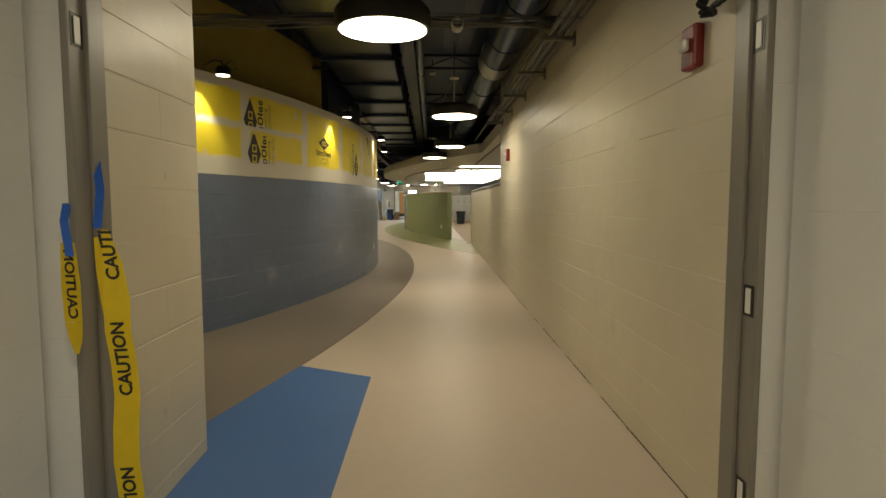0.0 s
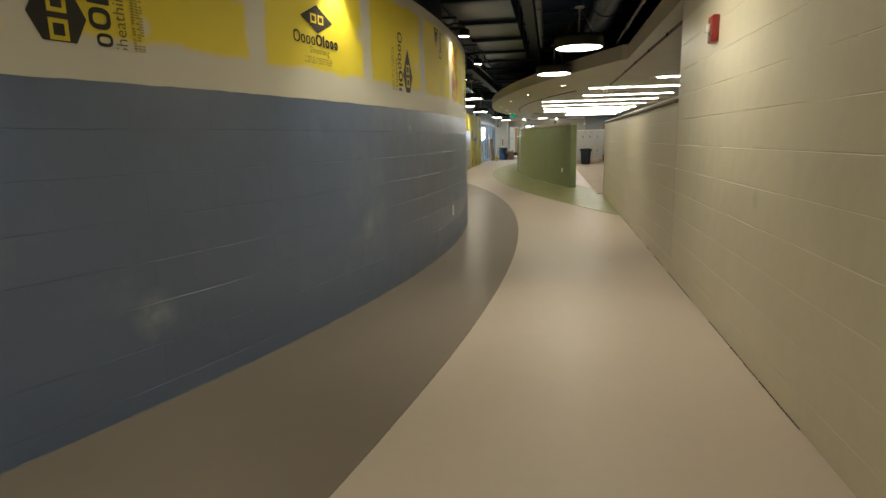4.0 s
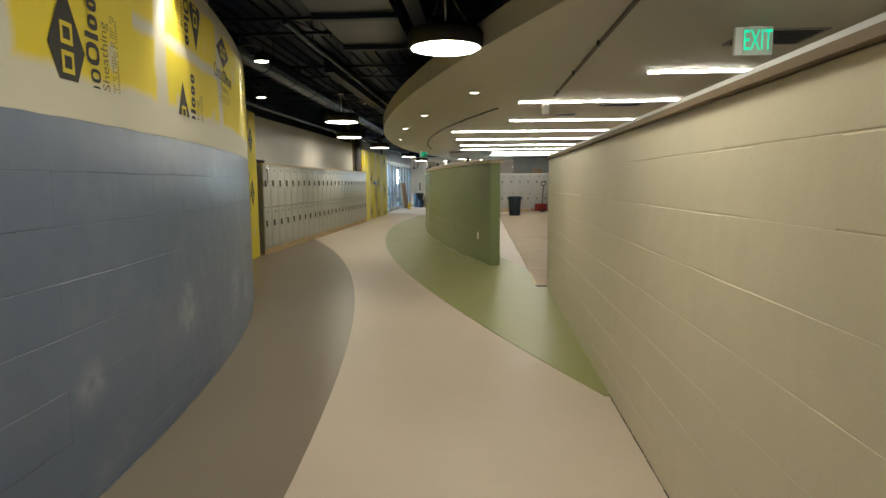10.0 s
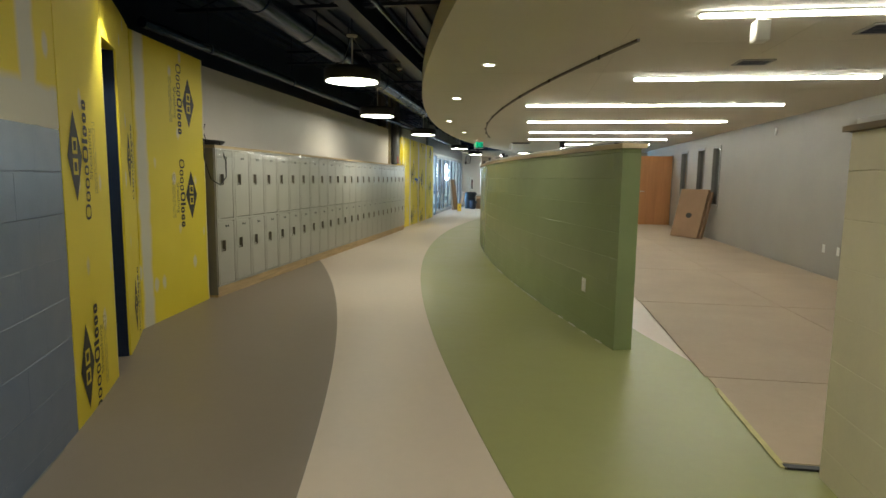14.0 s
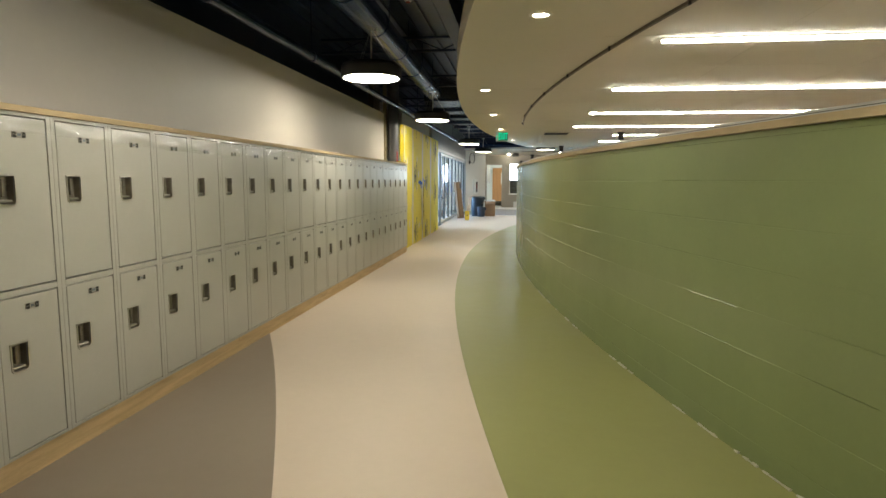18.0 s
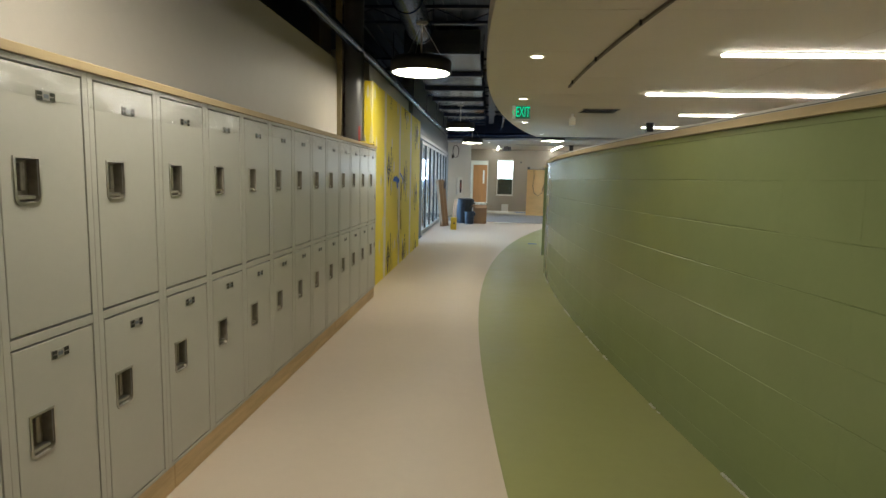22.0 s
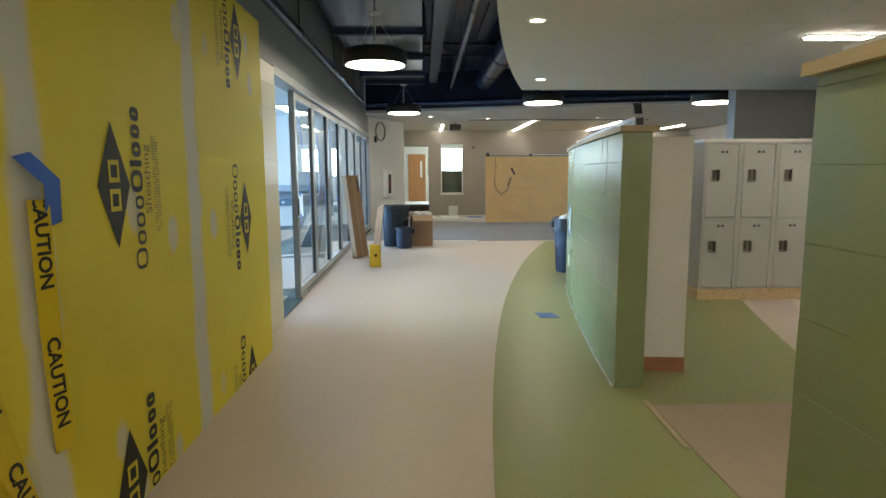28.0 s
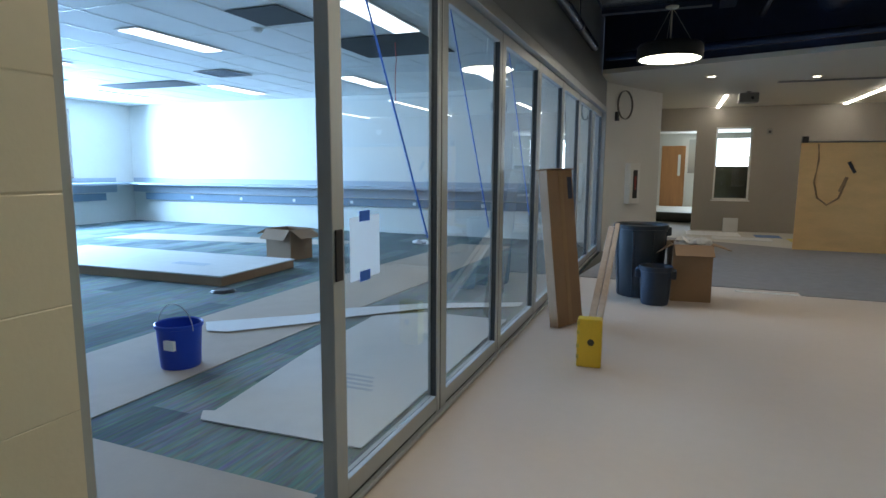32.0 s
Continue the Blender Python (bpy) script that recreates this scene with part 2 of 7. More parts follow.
M_TAPE = material("yellow caution tape", (0.70, 0.51, 0.012), 0.32, vary=0.1, scale=12)
M_BLUETAPE = material("blue masking tape", (0.02, 0.12, 0.55), 0.55, vary=0.1)
M_INK = material("black print", (0.02, 0.018, 0.012), 0.6, vary=0.3, scale=20)
M_INKGREY = material("grey printing ink", (0.16, 0.18, 0.22), 0.6, vary=0.2, scale=30)
M_INKSOFT = material("faint olive print", (0.40, 0.32, 0.05), 0.6, vary=0.3, scale=30)
M_RED = material("red marking", (0.62, 0.07, 0.045), 0.5)
M_CARPETG = material("grey carpet", (0.26, 0.245, 0.235), 0.9, vary=0.12, scale=8, bump=0.5, bump_scale=300)
M_SCREED = material("bare pale screed", (0.50, 0.47, 0.40), 0.6, vary=0.08, scale=2, stain=0.3, stain_color=(0.42, 0.39, 0.32))
M_WOODBASE = material("red brown wood base", (0.34, 0.14, 0.06), 0.5, vary=0.2, scale=4, stretch=(1, 5, 5))
M_CAULK = material("white caulk bead", (0.50, 0.50, 0.42), 0.6, vary=0.25, scale=10)
M_CAULKDULL = material("dull grey filler", (0.20, 0.205, 0.20), 0.6, vary=0.3, scale=8)
M_JOINT = material("dark floor gap", (0.05, 0.035, 0.025), 0.8, vary=0.3)
M_LEDGE = material("blue grey laminate ledge", (0.36, 0.41, 0.46), 0.45, vary=0.06)
M_PENDANT = material("lit diffuser warm", WARM, 0.5, vary=0.0, glow=PENDANT_GLOW)
M_BAR = material("lit linear diffuser", NEUTRAL, 0.5, vary=0.0, glow=BAR_GLOW)
M_CAN = material("lit downlight lens", WARM, 0.5, vary=0.0, glow=CAN_GLOW)
M_TROFFER = material("lit troffer lens", (0.93, 0.97, 1.0), 0.5, vary=0.0, glow=TROFFER_GLOW)
M_EXIT = material("green lit letters", (0.0, 0.72, 0.36), 0.5, vary=0.0, glow=1.1)
M_EXITBODY = material("white exit sign body", (0.72, 0.74, 0.70), 0.4)
M_TRIMRING = material("white light trim", (0.75, 0.72, 0.65), 0.4)


def glass_material():
    mat = bpy.data.materials.new("window glass")
    mat.use_nodes = True
    bsdf = mat.node_tree.nodes["Principled BSDF"]
    bsdf.inputs["Base Color"].default_value = (0.93, 0.97, 0.97, 1)
    bsdf.inputs["Roughness"].default_value = 0.0
    bsdf.inputs["Transmission Weight"].default_value = 1.0
    bsdf.inputs["IOR"].default_value = 1.45
    return mat


M_GLASS = glass_material()


def sheathing_material(name, width, bands, patch=0.12, edge=None, rust=None, until=None):
    """Yellow sheathing with joint compound over its seams; uv holds metres along and up the wall."""
    mat = bpy.data.materials.new(name)
    mat.use_nodes = True
    nt = mat.node_tree
    link, bsdf = nt.links.new, nt.nodes["Principled BSDF"]

    def math(op, a, b=0.0, c=0.0):
        n = nt.nodes.new("ShaderNodeMath")
        n.operation = op
        for i, v in enumerate((a, b, c)):
            if isinstance(v, (int, float)):
                n.inputs[i].default_value = v
            else:
                link(v, n.inputs[i])
        return n.outputs[0]

    uv = nt.nodes.new("ShaderNodeUVMap")
    uv.uv_map = "metres"
    xyz = nt.nodes.new("ShaderNodeSeparateXYZ")
    link(uv.outputs["UV"], xyz.inputs[0])
    u, v = xyz.outputs[0], xyz.outputs[1]

    def noise(scale, detail=4.0):
        n = nt.nodes.new("ShaderNodeTexNoise")
        n.inputs["Scale"].default_value, n.inputs["Detail"].default_value = scale, detail
        link(uv.outputs["UV"], n.inputs["Vector"])
        return n.outputs["Fac"]

    wobble = math("MULTIPLY_ADD", noise(3.0), 0.10, -0.05)

    def band(value, centre, half):
        """1 inside a soft band."""
        d = math("ABSOLUTE", math("SUBTRACT", math("ADD", value, wobble), centre))
        n = nt.nodes.new("ShaderNodeMapRange")
        n.inputs["From Min"].default_value, n.inputs["From Max"].default_value = half + 0.02, half - 0.02
        link(d, n.inputs["Value"])
        return n.outputs["Result"]

    seam = band(math("MODULO", u, width), width * 0.5, 0.075)
    if until is not None:
        seam = math("MULTIPLY", seam, math("LESS_THAN", u, until))
    mask = seam
    for centre, half, *spans in bands:
        strip_mask = band(v, centre, half)
        if spans:
            near = 0.0
            for a, b in spans:
                near = math("ADD", math("MULTIPLY", math("GREATER_THAN", u, a), math("LESS_THAN", u, b)), near)
            strip_mask = math("MULTIPLY", strip_mask, near)
        mask = math("MAXIMUM", mask, strip_mask)
    if edge is not None:
        mask = math("MAXIMUM", mask, math("MULTIPLY", band(math("MULTIPLY_ADD", noise(1.6), 0.45, u), edge + 0.22, 0.08), 0.55))
    blot = nt.nodes.new("ShaderNodeTexVoronoi")
    blot.inputs["Scale"].default_value = 2.6
    squash = nt.nodes.new("ShaderNodeMapping")
    squash.inputs["Scale"].default_value = (1.5, 0.9, 1)
    link(uv.outputs["UV"], squash.inputs["Vector"])
    link(squash.outputs["Vector"], blot.inputs["Vector"])
    spot = nt.nodes.new("ShaderNodeMapRange")
    spot.inputs["From Min"].default_value, spot.inputs["From Max"].default_value = patch + 0.05, patch - 0.03
    link(math("MULTIPLY_ADD", noise(9.0), 0.12, math("ADD", blot.outputs["Distance"], -0.06)), spot.inputs["Value"])
    mask = math("MAXIMUM", mask, math("MULTIPLY", spot.outputs["Result"], 0.8))
    base = nt.nodes.new("ShaderNodeMix")
    base.data_type = "RGBA"
    base.inputs["A"].default_value, base.inputs["B"].default_value = (0.76, 0.61, 0.022, 1), (0.85, 0.70, 0.05, 1)
    link(noise(2.2, 6.0), base.inputs["Factor"])
    yellow = base.outputs["Result"]
    if rust is not None:
        near_u = math("ABSOLUTE", math("SUBTRACT", math("ADD", u, math("MULTIPLY_ADD", noise(5.0), 0.5, -0.25)), rust))
        soak = nt.nodes.new("ShaderNodeMapRange")
        soak.inputs["From Min"].default_value, soak.inputs["From Max"].default_value = 0.36, 0.08
        link(near_u, soak.inputs["Value"])
        soaked = nt.nodes.new("ShaderNodeMix")
        soaked.data_type = "RGBA"
        soaked.inputs["B"].default_value = (0.44, 0.17, 0.02, 1)
        link(math("MULTIPLY", soak.outputs["Result"], math("MULTIPLY_ADD", noise(4.5), 7.0, -2.8)), soaked.inputs["Factor"])
        link(yellow, soaked.inputs["A"])
        yellow = soaked.outputs["Result"]
    mud = nt.nodes.new("ShaderNodeMix")
    mud.data_type = "RGBA"
    mud.inputs["B"].default_value = (0.68, 0.65, 0.55, 1)
    link(mask, mud.inputs["Factor"])
    link(yellow, mud.inputs["A"])
    link(mud.outputs["Result"], bsdf.inputs["Base Color"])
    bsdf.inputs["Roughness"].default_value = 0.62
    relief = nt.nodes.new("ShaderNodeBump")
    relief.inputs["Strength"].default_value, relief.inputs["Distance"].default_value = 0.15, 0.003
    link(noise(150.0), relief.inputs["Height"])
    link(relief.outputs["Normal"], bsdf.inputs["Normal"])
    return mat


M_SHEATH_UP = sheathing_material("mudded yellow sheathing", 1.22, [(1.60, 0.10), (2.03, 0.03, (0.0, 3.05), (8.84, 10.37)), (2.46, 0.09)], 0.13, rust=6.97)
M_SHEATH = sheathing_material("yellow gypsum sheathing", 1.22, [], 0.13)
M_SHEATH_FAR = sheathing_material("yellow gypsum sheathing with mudded edge", 1.22, [], 0.19, 0.97, until=5.2)


def carpet_material():
    """Carpet planks of mixed blue, green and grey, each with its own streaks."""
    mat = bpy.data.materials.new("striped carpet planks")
    mat.use_nodes = True
    nt = mat.node_tree
    link, bsdf = nt.links.new, nt.nodes["Principled BSDF"]
    coords = nt.nodes.new("ShaderNodeTexCoord")
    brick = nt.nodes.new("ShaderNodeTexBrick")
    turn = nt.nodes.new("ShaderNodeMapping")
    turn.inputs["Rotation"].default_value = (0, 0, radians(90))
    link(coords.outputs["Object"], turn.inputs["Vector"])
    link(turn.outputs["Vector"], brick.inputs["Vector"])
    for key, value in (("Scale", 1.0), ("Brick Width", 1.0), ("Row Height", 0.25), ("Mortar Size", 0.0), ("Bias", 0.0)):
        brick.inputs[key].default_value = value
    brick.inputs["Color1"].default_value, brick.inputs["Color2"].default_value = (0.05, 0.10, 0.115, 1), (0.19, 0.265, 0.255, 1)
    streak = nt.nodes.new("ShaderNodeTexNoise")
    streak.inputs["Scale"].default_value, streak.inputs["Detail"].default_value = 6.0, 5.0
    squash = nt.nodes.new("ShaderNodeMapping")
    squash.inputs["Scale"].default_value = (8, 0.8, 1)
    link(coords.outputs["Object"], squash.inputs["Vector"])
    link(squash.outputs["Vector"], streak.inputs["Vector"])
    mix = nt.nodes.new("ShaderNodeMix")
    mix.data_type, mix.blend_type = "RGBA", "OVERLAY"
    mix.inputs["Factor"].default_value = 0.9
    link(brick.outputs["Color"], mix.inputs["A"])
    link(streak.outputs["Color"], mix.inputs["B"])
    gray = nt.nodes.new("ShaderNodeHueSaturation")
    gray.inputs["Saturation"].default_value = 0.8
    link(mix.outputs["Result"], gray.inputs["Color"])
    link(gray.outputs["Color"], bsdf.inputs["Base Color"])
    bsdf.inputs["Roughness"].default_value = 0.95
    return mat


M_CARPET = carpet_material()
M_BLUESHEET = material("blue paper sheet", (0.10, 0.19, 0.42), 0.7, vary=0.06)
M_TAPEBROWN = material("brown packing tape", (0.30, 0.18, 0.08), 0.3, vary=0.1)
M_TAPEPALE = material("faded yellow tape", (0.46, 0.41, 0.15), 0.5, vary=0.2, scale=12)
M_TAPEOLD = material("old yellow tape", (0.58, 0.43, 0.03), 0.5, vary=0.2)
M_DARKBOARD = material("dark olive board", (0.06, 0.055, 0.035), 0.6, vary=0.15)
M_CARDLIGHT = material("pale brown paper", (0.48, 0.40, 0.32), 0.75, vary=0.06, stain=0.2, stain_color=(0.40, 0.33, 0.26))
M_RACEWAY = material("blue grey raceway", (0.15, 0.22, 0.28), 0.5, vary=0.08)
M_EXITPALE = material("pale green sign face", (0.42, 0.55, 0.42), 0.4, vary=0.05)
M_EXITFACE = material("dark green sign face", (0.02, 0.20, 0.11), 0.4)
M_CAPWOOD = material("pale weathered cap board", (0.48, 0.38, 0.235), 0.6, vary=0.18, scale=4, stretch=(6, 0.4, 6), bump=0.1)
M_PROFILE = material("white powder coated profile", (0.54, 0.55, 0.56), 0.35, vary=0.05, scale=4)


def film_material():
    """Clear thin film: mostly see-through, with a glossy sheen."""
    mat = bpy.data.materials.new("clear protective film")
    mat.use_nodes = True
    nt = mat.node_tree
    clear, gloss, mix = nt.nodes.new("ShaderNodeBsdfTransparent"), nt.nodes.new("ShaderNodeBsdfGlossy"), nt.nodes.new("ShaderNodeMixShader")
    gloss.inputs["Roughness"].default_value = 0.12
    mix.inputs[0].default_value = 0.13
    nt.links.new(clear.outputs[0], mix.inputs[1])
    nt.links.new(gloss.outputs[0], mix.inputs[2])
    nt.links.new(mix.outputs[0], nt.nodes["Material Output"].inputs["Surface"])
    return mat


M_FILM = film_material()


def thin_paper_material():
    """Thin white sheet that lets half of the light from behind through."""
    mat = bpy.data.materials.new("thin white paper")
    mat.use_nodes = True
    nt = mat.node_tree
    front, through_it, mix = nt.nodes.new("ShaderNodeBsdfDiffuse"), nt.nodes.new("ShaderNodeBsdfTranslucent"), nt.nodes.new("ShaderNodeMixShader")
    for n in (front, through_it):
        n.inputs["Color"].default_value = (0.80, 0.81, 0.80, 1)
    mix.inputs[0].default_value = 0.55
    nt.links.new(front.outputs[0], mix.inputs[1])
    nt.links.new(through_it.outputs[0], mix.inputs[2])
    nt.links.new(mix.outputs[0], nt.nodes["Material Output"].inputs["Surface"])
    return mat


M_THINPAPER = thin_paper_material()


def smears(mat, spots, color):
    """Pale dry smears rubbed on a painted wall, at points of the place."""
    nt = mat.node_tree
    bsdf = nt.nodes["Principled BSDF"]
    shade = bsdf.inputs["Base Color"].links[0].from_socket
    geo, rub = nt.nodes.new("ShaderNodeNewGeometry"), nt.nodes.new("ShaderNodeTexNoise")
    rub.inputs["Scale"].default_value, rub.inputs["Detail"].default_value = 14.0, 6.0
    nt.links.new(geo.outputs["Position"], rub.inputs["Vector"])
    for point, radius, amount in spots:
        far, fall, mul, over = nt.nodes.new("ShaderNodeVectorMath"), nt.nodes.new("ShaderNodeMapRange"), nt.nodes.new("ShaderNodeMath"), nt.nodes.new("ShaderNodeMix")
        far.operation, mul.operation, over.data_type = "DISTANCE", "MULTIPLY", "RGBA"
        far.inputs[1].default_value = point
        nt.links.new(geo.outputs["Position"], far.inputs[0])
        fall.inputs["From Min"].default_value, fall.inputs["From Max"].default_value, fall.inputs["To Max"].default_value = radius, 0.0, amount * 2.2
        nt.links.new(far.outputs["Value"], fall.inputs["Value"])
        nt.links.new(fall.outputs["Result"], mul.inputs[0])
        power = nt.nodes.new("ShaderNodeMath")
        power.operation = "POWER"
        power.inputs[1].default_value = 2.0
        nt.links.new(rub.outputs["Fac"], power.inputs[0])
        nt.links.new(power.outputs[0], mul.inputs[1])
        over.inputs["B"].default_value = (*color, 1)
        over.clamp_factor = True
        nt.links.new(mul.outputs[0], over.inputs["Factor"])
        nt.links.new(shade, over.inputs["A"])
        shade = over.outputs["Result"]
    nt.links.new(shade, bsdf.inputs["Base Color"])


smears(M_GRAYB, [((-1.25, 13.55, 0.55), 0.20, 0.9), ((-1.10, 12.5, 0.47), 0.13, 0.8), ((-1.52, 14.82, 0.48), 0.26, 0.9), ((-1.67, 15.4, 0.37), 0.20, 0.9), ((-1.75, 6.5, 0.45), 0.14, 0.7), ((-1.15, 9.3, 1.35), 0.05, 1.0), ((-1.3, 8.4, 0.6), 0.12, 0.5)], (0.42, 0.46, 0.52))
smears(M_BEIGE, [((-1.12, 2.5, 1.36), 0.022, 0.4), ((-1.12, 2.38, 0.55), 0.025, 0.35), ((-1.12, 2.42, 0.36), 0.03, 0.35), ((1.09, 3.4, 0.5), 0.06, 0.5), ((1.13, 7.4, 0.9), 0.08, 0.4)], (0.16, 0.13, 0.10))
M_PALE = material("pale grey wall paint", (0.585, 0.55, 0.52), 0.5, vary=0.04, scale=1.5, bump=0.06, stain=0.12, stain_color=(0.5, 0.48, 0.43), stain_scale=0.8)


# ---- mesh helpers ----
def box(bm, x0, x1, y0, y1, z0, z1, bevel=0.0):
    """Adds a box, its edges rounded by bevel metres."""
    made = bmesh.ops.create_cube(bm, size=1.0)["verts"]
    for v in made:
        v.co = Vector((x0 + (v.co.x + 0.5) * (x1 - x0), y0 + (v.co.y + 0.5) * (y1 - y0), z0 + (v.co.z + 0.5) * (z1 - z0)))
    if bevel:
        edges = list({e for v in made for e in v.link_edges})
        bmesh.ops.bevel(bm, geom=edges, offset=bevel, segments=2, affect="EDGES", profile=0.5)
    return bm


def tube(bm, a, b, radius, sides=10, radius_b=None, caps=True):
    """Adds a straight pipe from a to b."""
    a, b = Vector(a), Vector(b)
    m = Matrix.Translation((a + b) / 2) @ (b - a).to_track_quat("Z", "Y").to_matrix().to_4x4()
    bmesh.ops.create_cone(bm, cap_ends=caps, segments=sides, radius1=radius, radius2=radius if radius_b is None else radius_b, depth=(b - a).length, matrix=m)
    return bm


def sweep(bm, points, radius, sides=6):
    """Adds a bent pipe or cable through the points."""
    points = [Vector(p) for p in points]
    rings = []
    for i, p in enumerate(points):
        way = (points[min(i + 1, len(points) - 1)] - points[max(i - 1, 0)]).normalized()
        side = way.cross(Vector((0, 0, 1)))
        side = side.normalized() if side.length > 1e-3 else Vector((1, 0, 0))
        up = side.cross(way)
        rings.append([bm.verts.new(p + radius * (math.cos(a) * side + math.sin(a) * up)) for a in (2 * math.pi * k / sides for k in range(sides))])
    for one, two in zip(rings, rings[1:]):
        for k in range(sides):
            bm.faces.new((one[k], one[(k + 1) % sides], two[(k + 1) % sides], two[k]))
    return bm


def lathe(bm, profile, sides=24, centre=(0, 0, 0)):
    """Turns (radius, height) pairs about the upright line through centre."""
    c = Vector(centre)
    rings = [[bm.verts.new(c + Vector((r * math.cos(2 * math.pi * k / sides), r * math.sin(2 * math.pi * k / sides), z))) for k in range(sides)] for r, z in profile]
    for one, two in zip(rings, rings[1:]):
        for k in range(sides):
            bm.faces.new((one[k], one[(k + 1) % sides], two[(k + 1) % sides], two[k]))
    return bm


def slab(bm, outline, z0, z1):
    """Adds a flat plate with the outline (x, y), from z0 to z1."""
    low = [bm.verts.new((x, y, z0)) for x, y in outline]
    top = [bm.verts.new((x, y, z1)) for x, y in outline]
    bm.faces.new(low[::-1]), bm.faces.new(top)
    for i in range(len(low)):
        j = (i + 1) % len(low)
        bm.faces.new((low[i], low[j], top[j], top[i]))
    return bm


def strip(bm, inner, outer, z0, z1):
    """Adds a wall between two lines of (x, y) of equal count."""
    rows = [[bm.verts.new((x, y, z)) for x, y in line] for line, z in ((inner, z0), (inner, z1), (outer, z1), (outer, z0))]
    for i in range(len(inner) - 1):
        for a, b in ((0, 1), (1, 2), (2, 3), (3, 0)):
            bm.faces.new((rows[a][i], rows[a][i + 1], rows[b][i + 1], rows[b][i]))
    for i in (0, -1):
        bm.faces.new([rows[k][i] for k in range(4)])
    return bm


def mesh_of(name, bm, mat, smooth=False):
    bmesh.ops.recalc_face_normals(bm, faces=bm.faces)
    me = bpy.data.meshes.new(name)
    bm.to_mesh(me)
    bm.free()
    me.materials.append(mat)
    if smooth:
        for p in me.polygons:
            p.use_smooth = True
        me.set_sharp_from_angle(angle=radians(35))
    return me


def thing(name, bm, mat, label, category, group="", m=None, smooth=False, kind=""):
    ob = tagged(new(name, mesh_of(name, bm, mat, smooth)), label, category, group, kind)
    if m:
        ob.matrix_world = m
    return ob


def base(name, label, category, group="", m=None, kind=""):
    """An Empty at the base of a thing made of parts."""
    ob = tagged(new(name), label, category, group, kind)
    ob.empty_display_size = 0.1
    if m:
        ob.matrix_world = m
    return ob


def part(name, bm, mat, parent, label="", smooth=False, at=None):
    ob = new(name, mesh_of(name, bm, mat, smooth))
    ob.parent = parent
    if at:
        ob.matrix_basis = at
    return tagged(ob, label) if label else ob


def piece(name, me, parent, m):
    """One more object on a shared mesh."""
    ob = new(name, me)
    ob.parent = parent
    ob.matrix_basis = m
    return ob


def words(text, size, mat, depth=0.0, align="CENTER", bold=0.0):
    """A flat mesh of letters in the built-in font, in the x y plane."""
    curve = bpy.data.curves.new("letters", "FONT")
    curve.body, curve.size, curve.align_x, curve.align_y, curve.extrude, curve.resolution_u = text, size, align, "CENTER", depth, 3
    curve.offset = bold * size
    ob = bpy.data.objects.new("letters", curve)
    scene.collection.objects.link(ob)
    me = bpy.data.meshes.new_from_object(ob.evaluated_get(bpy.context.evaluated_depsgraph_get()))
    bpy.data.objects.remove(ob)
    me.materials.clear()
    me.materials.append(mat)
    return me


def B():
    return bmesh.new()


# ---- curves of the plan: each gives x for a y ----
def bulge(apex_x, apex_y, radius, side):
    """A circle's x at y; side 1 bulges to +x, -1 to -x."""
    return lambda y: apex_x - side * (radius - math.sqrt(radius * radius - (y - apex_y) ** 2))


GREY_LINE = bulge(-1.05, 11.1, 15.0, 1)
BROWN_NEAR, BROWN_FAR = bulge(-0.29, 10.5, 27.5, 1), bulge(-0.29, 10.5, 28.4, 1)
BROWN_LINE = lambda y: BROWN_NEAR(y) if y < 10.5 else BROWN_FAR(y)
GREEN_NEAR, GREEN_FAR = bulge(-2.13, 28.9, 36.5, -1), bulge(-2.13, 28.9, 34.0, -1)
GREEN_LINE = lambda y: GREEN_NEAR(y) if y < 28.9 else GREEN_FAR(y)
GREENWALL_LINE = bulge(-1.27, 30.0, 32.5, -1)
TRACK_LINE = bulge(-1.18, 29.8, 29.5, -1)


def steps(a, b, n):
    return [a + (b - a) * i / n for i in range(n + 1)]


def along(line, a, b, n, shift=0.0):
    """Points of a curve, moved sideways by shift metres (to +x)."""
    out = []
    for y in steps(a, b, n):
        slope = (line(y + 0.01) - line(y - 0.01)) / 0.02
        k = shift / math.hypot(1, slope)
        out.append((line(y) + k, y - k * slope))
    return out


# ---- floor ----
floor = thing("floor", slab(B(), [(-6.0, -6), (6.0, -6), (6.0, 41.3), (-3.6, 41.3), (-3.6, 33), (-6.0, 33)], -0.12, 0.0), M_CREAM, "smooth cream resin corridor floor", "floor", kind="structure")
thing("floor_brown", slab(B(), along(BROWN_LINE, 4.36, 23.6, 60) + [(-6.0, 23.6), (-6.0, -5.9), (-3.9, -5.9), (-1.28, 3.17)], -0.02, 0.004), M_BROWN, "smooth brown resin floor band with a curved edge", "floor", kind="structure")
thing("floor_blue", slab(B(), [(-0.42, -5.9), (-0.42, 4.06), (-0.986, 4.355), (-1.275, 3.17), (-3.895, -5.9)], -0.02, 0.0045), M_BLUEF, "matt blue resin floor patch with straight edges", "floor", kind="structure")
thing("floor_green", strip(B(), along(GREEN_LINE, 13.72, 41.0, 80), [(x + 0.13 * min(max(y - 31.0, 0.0), 5.0), y) for x, y in along(GREEN_LINE, 13.72, 41.0, 80, 1.8)], -0.02, 0.004), M_GREENF, "smooth olive green resin floor with a curved edge", "floor", kind="structure")
thing("floor_brown_far", slab(B(), [(1.6, 30.0), (5.9, 30.0), (5.9, 38.5), (1.6, 38.5)], -0.02, 0.0035), M_BROWN, "brown resin floor of the commons", "floor", kind="structure")
